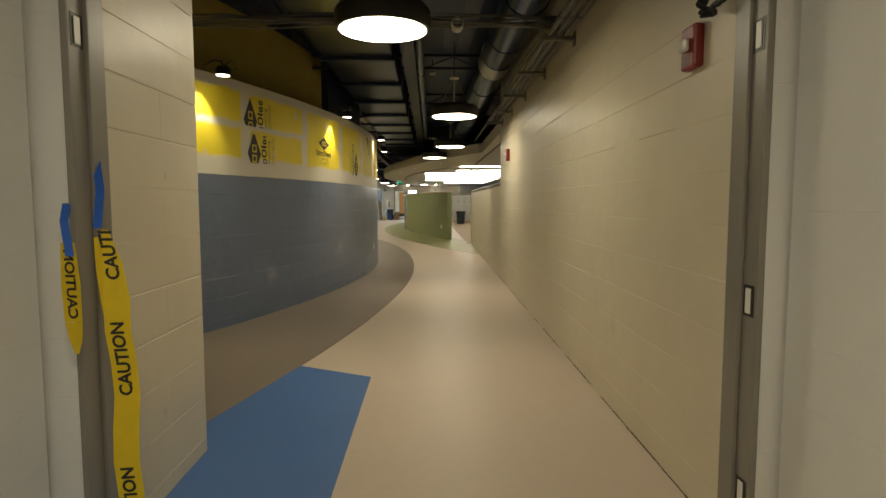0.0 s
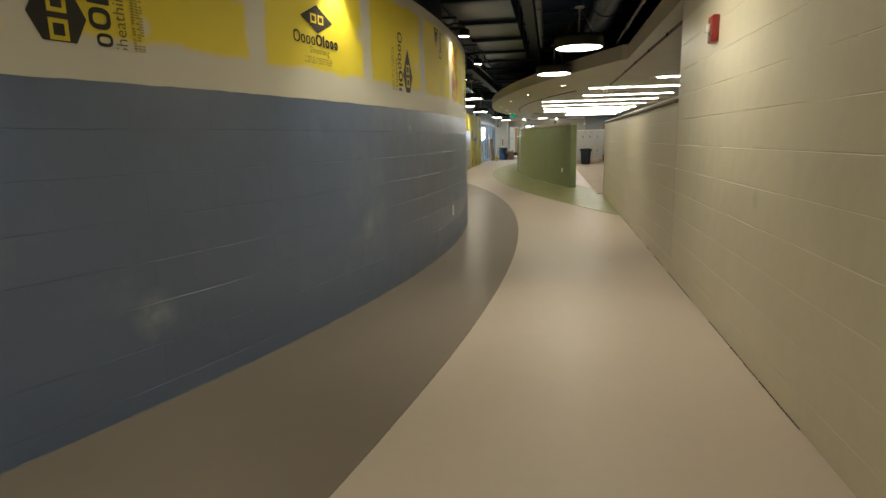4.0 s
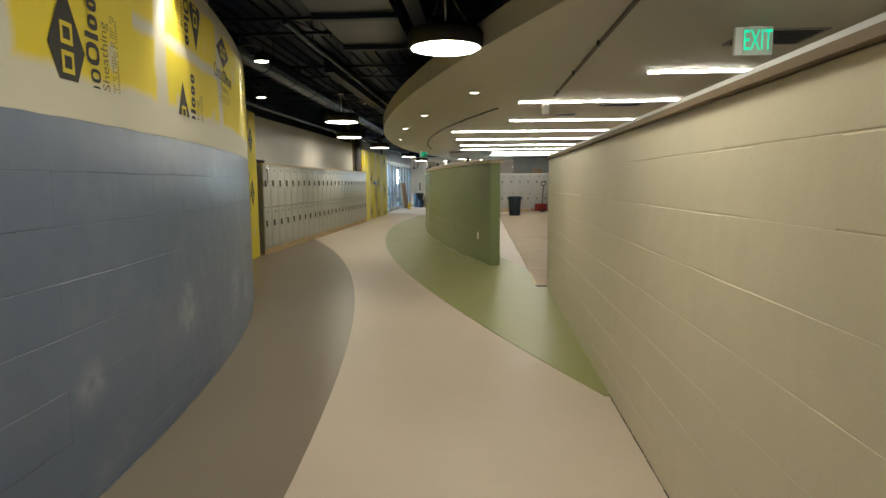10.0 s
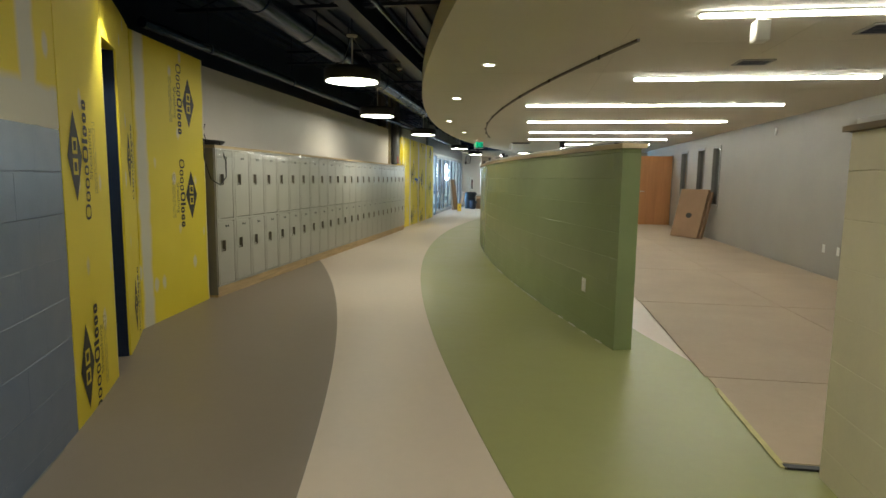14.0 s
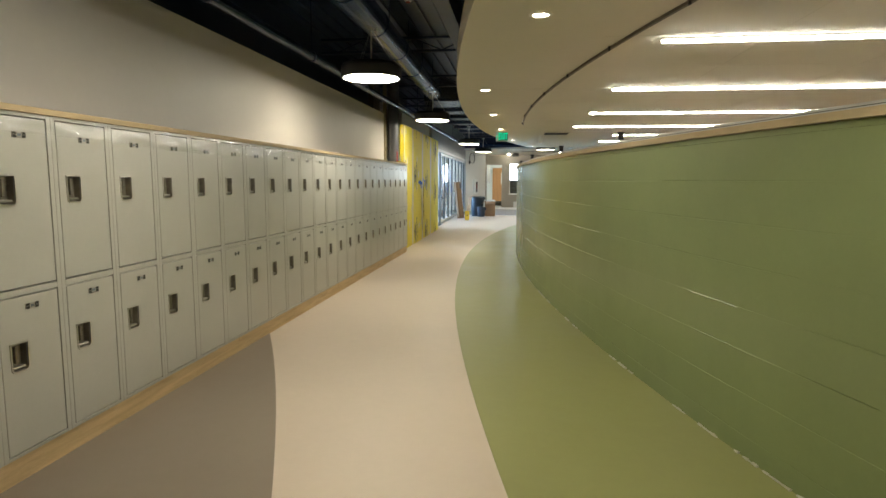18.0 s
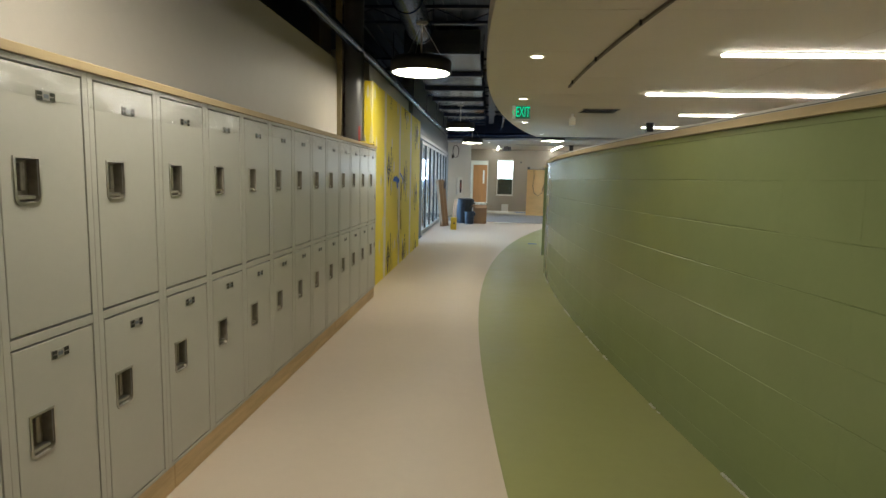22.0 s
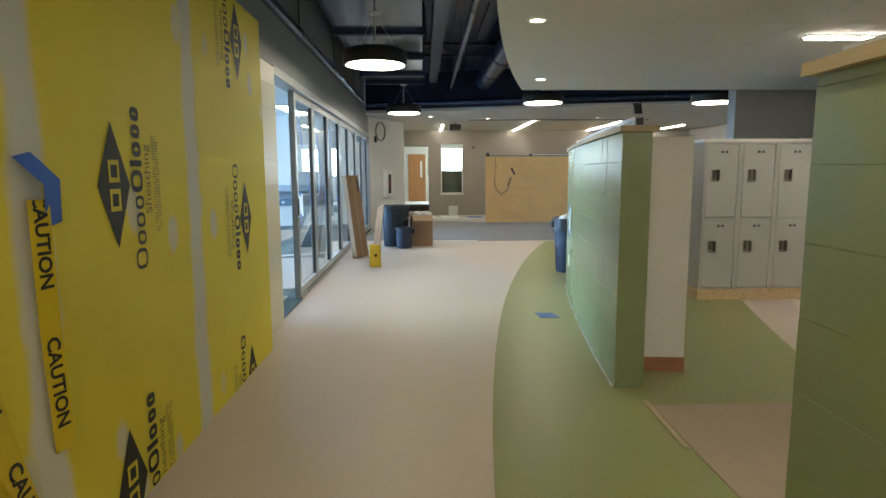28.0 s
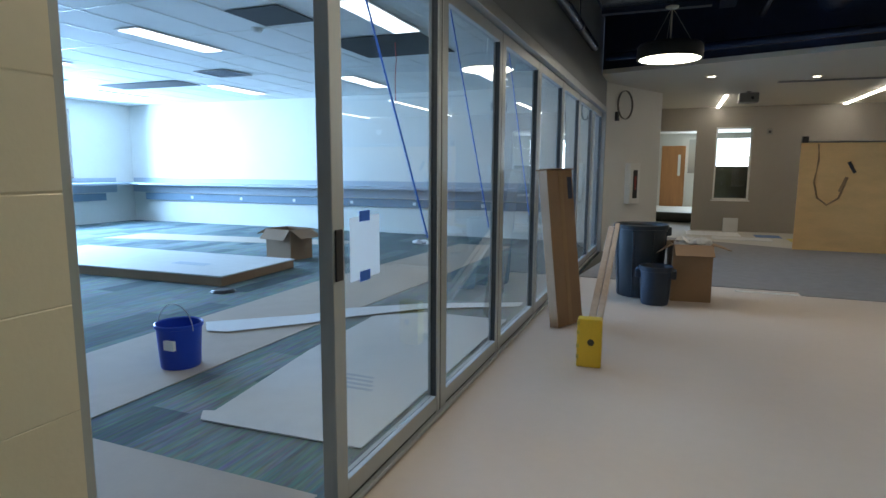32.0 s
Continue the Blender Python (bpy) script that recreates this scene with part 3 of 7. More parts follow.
thing("floor_carpet_grey", slab(B(), [(-3.5, 41.3), (-1.2, 41.32), (-1.2, 41.12), (0.6, 41.1), (0.6, 40.9), (6.0, 40.9), (6.0, 45.3), (-0.62, 45.3), (-2.95, 46.4), (-3.0, 46.2)], -0.02, 0.008), M_CARPETG, "grey carpet with a ragged cut edge", "floor", kind="structure")
thing("floor_beyond", slab(B(), [(-4.5, 47.9), (6.0, 47.9), (6.0, 57.3), (-4.5, 57.3)], -0.02, 0.006), M_SCREED, "bare pale floor of the room beyond", "floor", kind="structure")
thing("floor_screed", slab(B(), [(-3.0, 46.0), (-2.96, 46.402), (-0.622, 45.302), (6.0, 45.302), (6.0, 47.898), (-3.0, 47.898)], -0.02, 0.006), M_SCREED, "bare pale floor without carpet behind the plywood", "floor", kind="structure")
thing("floor_classroom", slab(B(), [(-15.0, 30.5), (-3.6, 30.5), (-3.6, 45), (-15.0, 45)], -0.12, 0.006), M_CARPET, "streaked blue green carpet planks of the classroom", "floor", kind="structure")

# ---- block walls ----
COURSE, BLOCK = 0.2032, 0.4064


def block_mesh(name, length, height, depth, mat, bend=0.0, groove=0.002):
    """One block: its front lies in the plane y = 0, or bends along the wall, and it reaches back to +depth; its joints are shallow grooves."""
    bm, c, n = bmesh.new(), groove, 6 if bend else 1
    l, h = length / 2, height

    def ring(y, k, j):
        xs = [-l + j + (2 * l - 2 * j) * i / n for i in range(n + 1)]
        at = lambda x, z: bm.verts.new((x, y + bend * x * x / 2, z))
        return [at(x, k) for x in xs], [at(x, h - k) for x in xs]

    side = 0.0001 if groove < 0.0052 else groove * 0.1
    rings = [ring(0, c, side), ring(c * 0.65, 0, 0), ring(depth - c * 0.65, 0, 0), ring(depth, c, side)]
    for low, high in (rings[0], rings[3]):
        for i in range(n):
            bm.faces.new((low[i], low[i + 1], high[i + 1], high[i]))
    for (low, high), (low2, high2) in zip(rings, rings[1:]):
        for i in range(n):
            bm.faces.new((low[i], low[i + 1], low2[i + 1], low2[i]))
            bm.faces.new((high[i], high[i + 1], high2[i + 1], high2[i]))
        for i in (0, n):
            bm.faces.new((low[i], high[i], high2[i], low2[i]))
    bmesh.ops.recalc_face_normals(bm, faces=bm.faces)
    return mesh_of(name, bm, mat)


BLOCKS = {}


def block_of(length, height, depth, mat, bend=0.0, groove=0.002):
    key = (round(length, 3), round(height, 3), depth, mat.name, bend, groove)
    if key not in BLOCKS:
        BLOCKS[key] = block_mesh("block", length, height, depth, mat, bend, groove)
    return BLOCKS[key]


def course_spans(length, odd):
    """Start and end of each block of a course in running bond."""
    if length < BLOCK:
        return [(0.0, length)]
    at, out = -BLOCK / 2 if odd else 0.0, []
    while at < length - 0.02:
        a, b = max(at, 0.0), min(at + BLOCK, length)
        if length - b < 0.12:
            b = length
        if b - a > 0.004:
            out.append((a, b))
        at = b if b == length else at + BLOCK
    return out


PENDING_BLOCKS = []


def block_wall(parent, place, length, height, depth, mat, near=None, bend=0.0, groove=0.002, sunk=0.0):
    """Queues the blocks of a wall; place(s) gives a point on the front line and its heading in radians. near: a range along the wall
    in which blocks are parts of their own; sunk: how far the first course reaches under the floor finish."""
    PENDING_BLOCKS.append((parent, place, length, height, depth, mat, near, bend, groove, sunk))


def lay_blocks():
    rng = random.Random(77)
    for parent, place, length, height, depth, mat, near, bend, groove, sunk in PENDING_BLOCKS:
        rest, rest_faces, z, n = [], [], 0.0, 0
        while z < height - 0.02:
            h = min(COURSE - (sunk if n == 0 else 0.0), height - z)
            for a, b in course_spans(length, n % 2):
                s = (a + b) / 2
                (x, y), turn = place(s)
                m = pose(x, y, z, 0, 0, math.degrees(turn))
                me = block_of(b - a, h, depth, mat, bend, groove * rng.choice((0.35, 0.7, 1.0, 1.5)))
                if near is None or near(s, z):
                    piece("block", me, parent, m)
                else:
                    k = len(rest)
                    rest += [m @ v.co for v in me.vertices]
                    rest_faces += [[k + i for i in p.vertices] for p in me.polygons]
            z += h
            n += 1
        if rest:
            me = bpy.data.meshes.new("blocks")
            me.from_pydata(rest, [], rest_faces)
            me.materials.append(mat)
            ob = new("blocks", me)
            ob.parent = parent
            tagged(ob, kind="stuff")


def straight(a, b):
    """A place() along a straight line from a to b; the front faces to the right of the way."""
    a, b = Vector(a), Vector(b)
    way = (b - a).normalized()
    turn = math.atan2(way.y, way.x)
    return lambda s: (tuple(a + way * s), turn)


def curved(line, y0, y1, flip=False):
    """A place() along a curve of the plan, and its length."""
    ys = steps(y0, y1, 400)
    pts = [Vector((line(y), y)) for y in ys]
    sums = [0.0]
    for p, q in zip(pts, pts[1:]):
        sums.append(sums[-1] + (q - p).length)

    def place(s):
        i = min(max(int(np.searchsorted(sums, s)) - 1, 0), len(pts) - 2)
        p, q = pts[i], pts[i + 1]
        f = (s - sums[i]) / (sums[i + 1] - sums[i])
        way = (q - p).normalized()
        return tuple(p + (q - p) * f), math.atan2(way.y, way.x)

    return place, sums[-1]


# right-hand wall of the corridor: full height, then a low stretch with a cap
RIGHT = lambda y: 1.085 + 0.0102 * (y - 2.0)
wall_right = thing("wall_right", slab(B(), [(RIGHT(1.9) + 0.003, 1.9), (RIGHT(9.54) + 0.003, 9.54), (RIGHT(9.54) + 0.182, 9.54), (RIGHT(1.9) + 0.182, 1.9)], 0, 3.4), M_MORTAR, "cream painted concrete block wall with fine joints", "wall", kind="structure")
block_wall(wall_right, straight((RIGHT(9.54), 9.54), (RIGHT(1.9), 1.9)), 7.64, 3.4, 0.19, M_BEIGE, near=lambda s, z: z < 2.9, groove=0.0034, sunk=0.058)
wall_low = thing("wall_low", slab(B(), [(RIGHT(9.54) + 0.003, 9.55), (RIGHT(17.31) + 0.003, 17.302), (RIGHT(17.31) + 0.182, 17.302), (RIGHT(9.54) + 0.182, 9.55)], 0, 1.515), M_MORTAR, "low cream painted concrete block wall", "wall", kind="structure")
block_wall(wall_low, straight((RIGHT(17.31), 17.31), (RIGHT(9.55), 9.55)), 7.76, 1.524, 0.19, M_BEIGE, groove=0.0034, sunk=0.058)


def cap_on(name, inner, outer, z, thick, mat, label):
    return thing(name, strip(B(), inner, outer, z, z + thick), mat, label, "wall cap", kind="structure")


cap_on("trim_low_wall", [(RIGHT(y) - 0.03, y) for y in (9.55, 17.33)], [(RIGHT(y) + 0.215, y) for y in (9.55, 17.33)], 1.526, 0.024, M_CAPBROWN, "dark brown wood cap board on the low wall")
cap_on("trim_low_wall_top", [(RIGHT(y) + 0.005, y) for y in (9.56, 17.29)], [(RIGHT(y) + 0.18, y) for y in (9.56, 17.29)], 1.551, 0.028, M_PROFILE, "white board on the cap of the low wall")

# curved grey wall on the left: block below, sheathing above
grey_place, grey_len = curved(GREY_LINE, 5.2, 17.15)
wall_grey = thing("wall_grey", strip(B(), along(GREY_LINE, 5.2, 17.15, 50, -0.003), along(GREY_LINE, 5.2, 17.15, 50, -0.18), 0, 1.515), M_MORTAR_GRAY, "curved blue grey painted concrete block wall", "wall", kind="structure")
block_wall(wall_grey, grey_place, grey_len, 1.524, 0.19, M_GRAYB, bend=1 / 15.0, groove=0.003, sunk=0.105)


def sheathing(name, line, y0, y1, z0, z1, n, mat, label, thick=0.02, u0=0.0, back=True):
    """A sheet wall along a curve, its front carrying metres along and up."""
    front, rear = along(line, y0, y1, n), along(line, y0, y1, n, -thick)
    me = bpy.data.meshes.new(name)
    verts, faces, u, us = [], [], u0, []
    for i, (x, y) in enumerate(front):
        if i:
            u += math.hypot(x - front[i - 1][0], y - front[i - 1][1])
        us.append(u)
        verts += [(x, y, z0), (x, y, z1), (*rear[i], z1), (*rear[i], z0)]
    for i in range(n):
        a, b = 4 * i, 4 * i + 4
        faces += [(a, b, b + 1, a + 1), (a + 1, b + 1, b + 2, a + 2), (a + 2, b + 2, b + 3, a + 3), (a + 3, b + 3, b, a)]
    faces += [(0, 1, 2, 3), (4 * n + 3, 4 * n + 2, 4 * n + 1, 4 * n)]
    me.from_pydata(verts, [], faces)
    layer = me.uv_layers.new(name="metres")
    for loop in me.loops:
        i = loop.vertex_index // 4
        layer.data[loop.index].uv = (us[i] + (0.3 if loop.vertex_index % 4 > 1 else 0.0), me.vertices[loop.vertex_index].co.z)
    me.materials.append(mat)
    return tagged(new(name, me), label, "wall", kind="structure")


wall_sheathing = sheathing("wall_sheathing_upper", GREY_LINE, 5.2, 17.15, 1.527, 2.47, 60, M_SHEATH_UP, "yellow gypsum sheathing with white joint compound above the grey wall", 0.17, u0=0.83)
sheathing("wall_sheathing_start", GREY_LINE, 1.2, 5.19, 0.0, 2.47, 24, M_SHEATH, "yellow gypsum sheathing wall at the corner", 0.17, u0=0.35)
sheathing("wall_sheathing_slot", GREY_LINE, 17.16, 17.93, 0.0, 2.47, 8, M_SHEATH, "yellow gypsum sheathing beside a tall slot", 0.17, u0=0.9)
sheathing("wall_sheathing_over", GREY_LINE, 17.935, 18.335, 2.15, 2.47, 4, M_SHEATH, "yellow gypsum sheathing over the tall slot", 0.17)
END_LINE = lambda y: GREY_LINE(y) if y < 19.0 else GREY_LINE(19.0) - 0.105 * (y - 19.0)
sheathing("wall_sheathing_jamb", END_LINE, 18.34, 18.99, 0.0, 2.47, 6, M_SHEATH, "yellow gypsum sheathing between slot and corner", 0.17, u0=0.95)
sheathing("wall_sheathing_end", END_LINE, 19.01, 20.27, 0.0, 2.47, 2, M_SHEATH, "yellow gypsum sheathing wall next to the lockers", 0.17, u0=0.50)
# A black sheet stands in for the unlit space behind the slot.
thing("wall_slot_back", strip(B(), along(GREY_LINE, 17.90, 18.37, 3, -0.172), along(GREY_LINE, 17.90, 18.37, 3, -0.22), 0, 2.3), M_BLACK, "black sheet in place of the dark void behind the slot", "wall", kind="structure")
# Black strips put shade on the slot's two side faces.
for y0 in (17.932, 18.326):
    thing("wall_slot_lining", strip(B(), along(GREY_LINE, y0, y0 + 0.012, 1, -0.014), along(GREY_LINE, y0, y0 + 0.012, 1, -0.17), 0, 2.148), M_BLACK, "black strip that paints shade on a side of the tall slot", "wall", kind="structure")
thing("trim_corner", strip(B(), along(GREY_LINE, 5.15, 5.2, 1, 0.004), along(GREY_LINE, 5.15, 5.2, 1, -0.02), 0, 1.53), M_CAULK, "white joint compound edge beside the grey wall", "trim", kind="structure")
rng = random.Random(23)
bm = bmesh.new()
pts, rear = along(GREY_LINE, 5.22, 17.14, 160, 0.0012), along(GREY_LINE, 5.22, 17.14, 160, -0.02)
lows = [1.519 + rng.uniform(-0.004, 0.002) for p in pts]
rows = [[bm.verts.new((*p, z)) for p, z in zip(pts, lows)], [bm.verts.new((*p, 1.545)) for p in pts], [bm.verts.new((*p, 1.545)) for p in rear], [bm.verts.new((*p, z)) for p, z in zip(rear, lows)]]
for i in range(160):
    for a, b in ((0, 1), (1, 2), (2, 3), (3, 0)):
        bm.faces.new((rows[a][i], rows[a][i + 1], rows[b][i + 1], rows[b][i]))
thing("trim_compound", bm, M_COMPOUND, "uneven lower edge of joint compound over the grey blocks", "trim", kind="structure")
# dark wall above the sheathing, up to the deck
thing("wall_upper_dark", strip(B(), along(GREY_LINE, 9.0, 20.0, 30, -0.35), along(GREY_LINE, 9.0, 20.0, 30, -0.45), 2.3, 3.4), M_BLACK, "black painted wall above the sheathing", "wall", kind="structure")
thing("wall_upper_board", strip(B(), along(GREY_LINE, 1.2, 8.99, 20, -0.45), along(GREY_LINE, 1.2, 8.99, 20, -0.55), 2.3, 3.4), M_OLIVE, "unpainted yellow board above the wall, colour dimmed for shade", "wall", kind="structure")

# wall behind the lockers, column, second sheathing wall, white block pier
thing("wall_lockers", slab(B(), [(-3.86, 20.0), (-3.76, 29.44), (-3.95, 29.44), (-4.05, 20.0)], 0, 2.56), M_PALE, "white painted wall above the lockers", "wall", kind="structure")
thing("wall_lockers_upper", box(B(), -4.3, -4.2, 19.6, 34.0, 2.3, 3.4), M_BLACK, "black painted wall above", "wall", kind="structure")
thing("wall_lockers_ledge", box(B(), -4.3, -3.9, 20.0, 29.6, 2.562, 2.60), M_BLACK, "black ledge on the wall", "wall", kind="structure")
thing("wall_recess", box(B(), -4.0, -3.9, 29.25, 29.72, 0, 3.4), M_BROWNW, "dark recess beside the column", "wall", kind="structure")
SHEATH2 = lambda y: -3.40
wall_sheathing_far = sheathing("wall_sheathing_far", SHEATH2, 29.60, 34.25, 0.0, 2.37, 4, M_SHEATH_FAR, "yellow gypsum sheathing wall with white seams", 0.09, u0=0.95)
pier = thing("wall_pier", box(B(), -3.69, -3.503, 34.26, 35.03, 0, 2.2), M_MORTAR, "white painted block pier beside the glass wall", "wall", kind="structure")
block_wall(pier, straight((-3.50, 34.255), (-3.50, 34.417)), 0.162, 2.2, 0.19, M_PIER, groove=0.002)
block_wall(pier, straight((-3.50, 34.424), (-3.50, 35.04)), 0.616, 2.2, 0.19, M_PIER, groove=0.0034)
thing("wall_above_glass", box(B(), -3.72, -3.52, 34.0, 43.68, 2.22, 3.4), M_SLATE, "dark grey painted wall above the glass wall", "wall", kind="structure")

# green curved walls
green_place, green_len = curved(GREENWALL_LINE, 31.47, 19.15)
wall_green = thing("wall_green", strip(B(), along(GREENWALL_LINE, 19.16, 31.46, 50, 0.003), along(GREENWALL_LINE, 19.16, 31.46, 50, 0.142), 0, 1.515), M_MORTAR_GREEN, "curved olive green painted block wall", "wall", kind="structure")
block_wall(wall_green, green_place, green_len, 1.524, 0.15, M_GREENB, bend=-1 / 32.5, groove=0.0033, sunk=0.097)
gs_place, gs_len = curved(GREENWALL_LINE, 34.94, 33.765)
gs_far_place, gs_far_len = curved(GREENWALL_LINE, 36.63, 34.942)
gs_end_place, gs_end_len = curved(GREENWALL_LINE, 33.757, 33.33)
wall_green_far = thing("wall_green_far", strip(B(), along(GREENWALL_LINE, 33.34, 36.62, 12, 0.003), along(GREENWALL_LINE, 33.34, 36.62, 12, 0.162), 0, 1.53), M_MORTAR_GREEN, "short curved green painted block wall", "wall", kind="structure")
block_wall(wall_green_far, gs_far_place, gs_far_len, 1.54, 0.17, M_GREENB, bend=-1 / 32.5, groove=0.0010, sunk=0.055)
block_wall(wall_green_far, gs_place, gs_len, 1.54, 0.17, M_GREENB, bend=-1 / 32.5, groove=0.0042, sunk=0.055)
block_wall(wall_green_far, gs_end_place, gs_end_len, 1.54, 0.17, M_GREENB, bend=-1 / 32.5, groove=0.0042, sunk=0.055)
cap_on("trim_green_top", along(GREENWALL_LINE, 19.152, 31.468, 50, 0.001), along(GREENWALL_LINE, 19.152, 31.468, 50, 0.149), 1.525, 0.028, M_GREENB, "green painted top course of the curved wall")
cap_on("trim_green_wall", along(GREENWALL_LINE, 19.12, 31.5, 50, -0.025), along(GREENWALL_LINE, 19.12, 31.5, 50, 0.18), 1.555, 0.034, M_CAPWOOD, "pale wood cap board on the curved green wall")
cap_on("trim_green_wall_far", along(GREENWALL_LINE, 33.30, 36.66, 12, -0.02), along(GREENWALL_LINE, 33.30, 36.66, 12, 0.20), 1.542, 0.032, M_TOPBOARD, "tan wood cap board on the short green wall")


def profile(name, line, y0, y1, n, z, centre, high, label, clips=()):
    """A white U channel lying along a wall cap, dark inside."""
    ob = base(name, label, "wall channel")
    a, b = centre - 0.028, centre + 0.028
    part("channel_base", strip(B(), along(line, y0, y1, n, a), along(line, y0, y1, n, b), z, z + 0.006), M_PROFILE, ob)
    part("channel_side", strip(B(), along(line, y0, y1, n, a), along(line, y0, y1, n, a + 0.006), z + 0.0062, z + high), M_PROFILE, ob)
    part("channel_side", strip(B(), along(line, y0, y1, n, b - 0.006), along(line, y0, y1, n, b), z + 0.0062, z + high), M_PROFILE, ob)
    part("gasket", strip(B(), along(line, y0 + 0.002, y1 - 0.002, n, a + 0.0065), along(line, y0 + 0.002, y1 - 0.002, n, b - 0.0065), z + 0.0065, z + high - 0.008), M_BLACKP, ob)
    part("seam", strip(B(), along(line, y0, y1, n, a - 0.001), along(line, y0, y1, n, a - 0.0002), z + high * 0.47, z + high * 0.47 + 0.003), M_DARKALU, ob)
    for y, half in clips:
        part("clip", strip(B(), along(line, y - half, y + half, 1, a - 0.016), along(line, y - half, y + half, 1, a - 0.0012), z + 0.0002, z + 0.03), M_BLACKP, ob, "black foam clip")
    return ob


profile("wall_channel", GREENWALL_LINE, 19.35, 31.42, 50, 1.5895, 0.055, 0.026, "white metal channel along the cap of the green wall")
profile("wall_channel", GREENWALL_LINE, 33.36, 36.5, 14, 1.5745, 0.10, 0.056, "white metal channel along the cap of the short wall", ((33.91, 0.085), (34.12, 0.035), (35.0, 0.05), (35.6, 0.06)))
thing("wall_stub", strip(B(), along(GREENWALL_LINE, 33.66, 36.4, 10, 0.176), along(GREENWALL_LINE, 33.66, 36.4, 10, 0.515), 0.1, 1.53), M_WHITE, "white painted stub wall behind the green wall", "wall", kind="structure")
thing("baseboard_stub", strip(B(), along(GREENWALL_LINE, 33.655, 36.4, 10, 0.173), along(GREENWALL_LINE, 33.655, 36.4, 10, 0.52), 0.0, 0.1), M_WOODBASE, "reddish wood base of the stub wall", "baseboard", kind="structure")

# entry: wall on both sides of the door frame
pier_left = thing("wall_entry_left", box(B(), -1.31, -1.123, 2.08, 2.84, 0, 3.4), M_MORTAR, "cream painted block wall beside the entry", "wall", kind="structure")
block_wall(pier_left, straight((-1.12, 2.07), (-1.12, 2.85)), 0.78, 3.4, 0.19, M_BEIGE, groove=0.0045, sunk=0.12)
thing("wall_entry_left_return", box(B(), -6.0, -1.312, 2.4, 2.84, 0, 3.4), M_WHITE, "plain wall beside the entry", "wall", kind="structure")
for side, x in ((-1, -1.235), (1, 1.165)):
    wall = thing("wall_before_door", box(B(), min(x, x + side * 0.182) + (0.003 if side > 0 else 0), max(x, x + side * 0.182) - (0.003 if side < 0 else 0), -5, 1.84, 0, 3.4), M_MORTAR, "white painted block wall before the doorway", "wall", kind="structure")
    ends = ((x, 1.84), (x, -1.0)) if side > 0 else ((x, -1.0), (x, 1.84))
    block_wall(wall, straight(*ends), 2.84, 3.0, 0.18, M_WHITEB, groove=0.0012)
for x0, x1 in ((-1.60, -1.138), (1.088, 1.5)):
    face = thing("wall_door_return", box(B(), x0, x1, 1.868, 2.0, 0, 3.4), M_MORTAR, "white painted block return beside the door frame", "wall", kind="structure")
    block_wall(face, straight((x0, 1.865), (x1, 1.865)), x1 - x0, 3.2, 0.13, M_WHITEB, groove=0.001)
# Unseen wall, added to stop sky light leaking in at the side.
thing("wall_right_close", box(B(), 6.0, 6.2, -5, 9, 0, 3.4), M_WHITE, "plain closing wall", "wall", kind="structure")
thing("wall_over_door", box(B(), -1.42, 1.28, 1.85, 2.05, 2.2, 3.4), M_BEIGE, "wall over the doorway", "wall", kind="structure")
# Both unseen: they only close the corridor off from the sky.
thing("wall_behind", box(B(), -6, 6, -5.2, -5, 0, 3.4), M_WHITE, "unseen plain wall behind the start of the corridor", "wall", kind="structure")
thing("wall_left_close", box(B(), -6.1, -6.0, -5, 34, 0, 3.4), M_BLACK, "plain closing wall", "wall", kind="structure")

# ---- ceilings ----
deck = bmesh.new()
for x in steps(-6.0, 5.8, 59):
    box(deck, x, x + 0.11, -5, 43.1, 3.40, 3.44)
box(deck, -6.2, 6.2, -5.2, 43.3, 3.44, 3.5)
thing("ceiling_deck", deck, M_DECK, "dark ribbed steel deck high above the corridor", "ceiling", kind="structure")
soffit_line = [(RIGHT(9.54) + 0.03, 9.45), (RIGHT(13.7) + 0.03, 13.72)] + along(GREEN_LINE, 13.78, 37.85, 60)
thing("ceiling_soffit", slab(B(), soffit_line + [(6.0, 37.85), (6.0, 9.45)], 2.40, 2.62), M_CEIL, "white painted ceiling with a curved edge", "ceiling", kind="structure")
FAR_EDGE = [(-3.5, 42.9), (-2.0, 42.45), (-0.5, 42.0), (1.0, 41.6), (3.0, 41.15), (6.0, 40.6)]
thing("ceiling_far", slab(B(), FAR_EDGE + [(6.0, 48.2), (-3.55, 48.2)], 2.60, 2.66), M_CEIL, "white painted ceiling of the far hall", "ceiling", kind="structure")
thing("ceiling_classroom", slab(B(), [(-15.0, 30.5), (-3.73, 30.5), (-3.73, 45), (-15.0, 45)], 2.72, 2.9), M_TILE, "white tiled ceiling of the classroom", "ceiling", kind="structure")
thing("wall_bulkhead_far", strip(B(), [(x, y + 0.05) for x, y in FAR_EDGE], [(x, y + 0.2) for x, y in FAR_EDGE], 2.665, 3.42), M_BLACK, "black painted bulkhead over the far ceiling", "wall", kind="structure")
thing("ceiling_beyond", slab(B(), [(-4.5, 48.2), (6.0, 48.2), (6.0, 57.3), (-4.5, 57.3)], 2.6, 2.8), M_CEIL, "white ceiling of the room beyond", "ceiling", kind="structure")

rng = random.Random(19)
bm = bmesh.new()
for k, y in enumerate(steps(19.6, 36.8, 14)):
    x = GREEN_LINE(y) + 0.12
    while x < 4.0:
        e = x + rng.uniform(0.8, 2.4)
        if rng.random() < 0.7:
            box(bm, x, min(e, 4.05), y - 0.004, y + 0.004, 2.3992, 2.4005)
        x = e
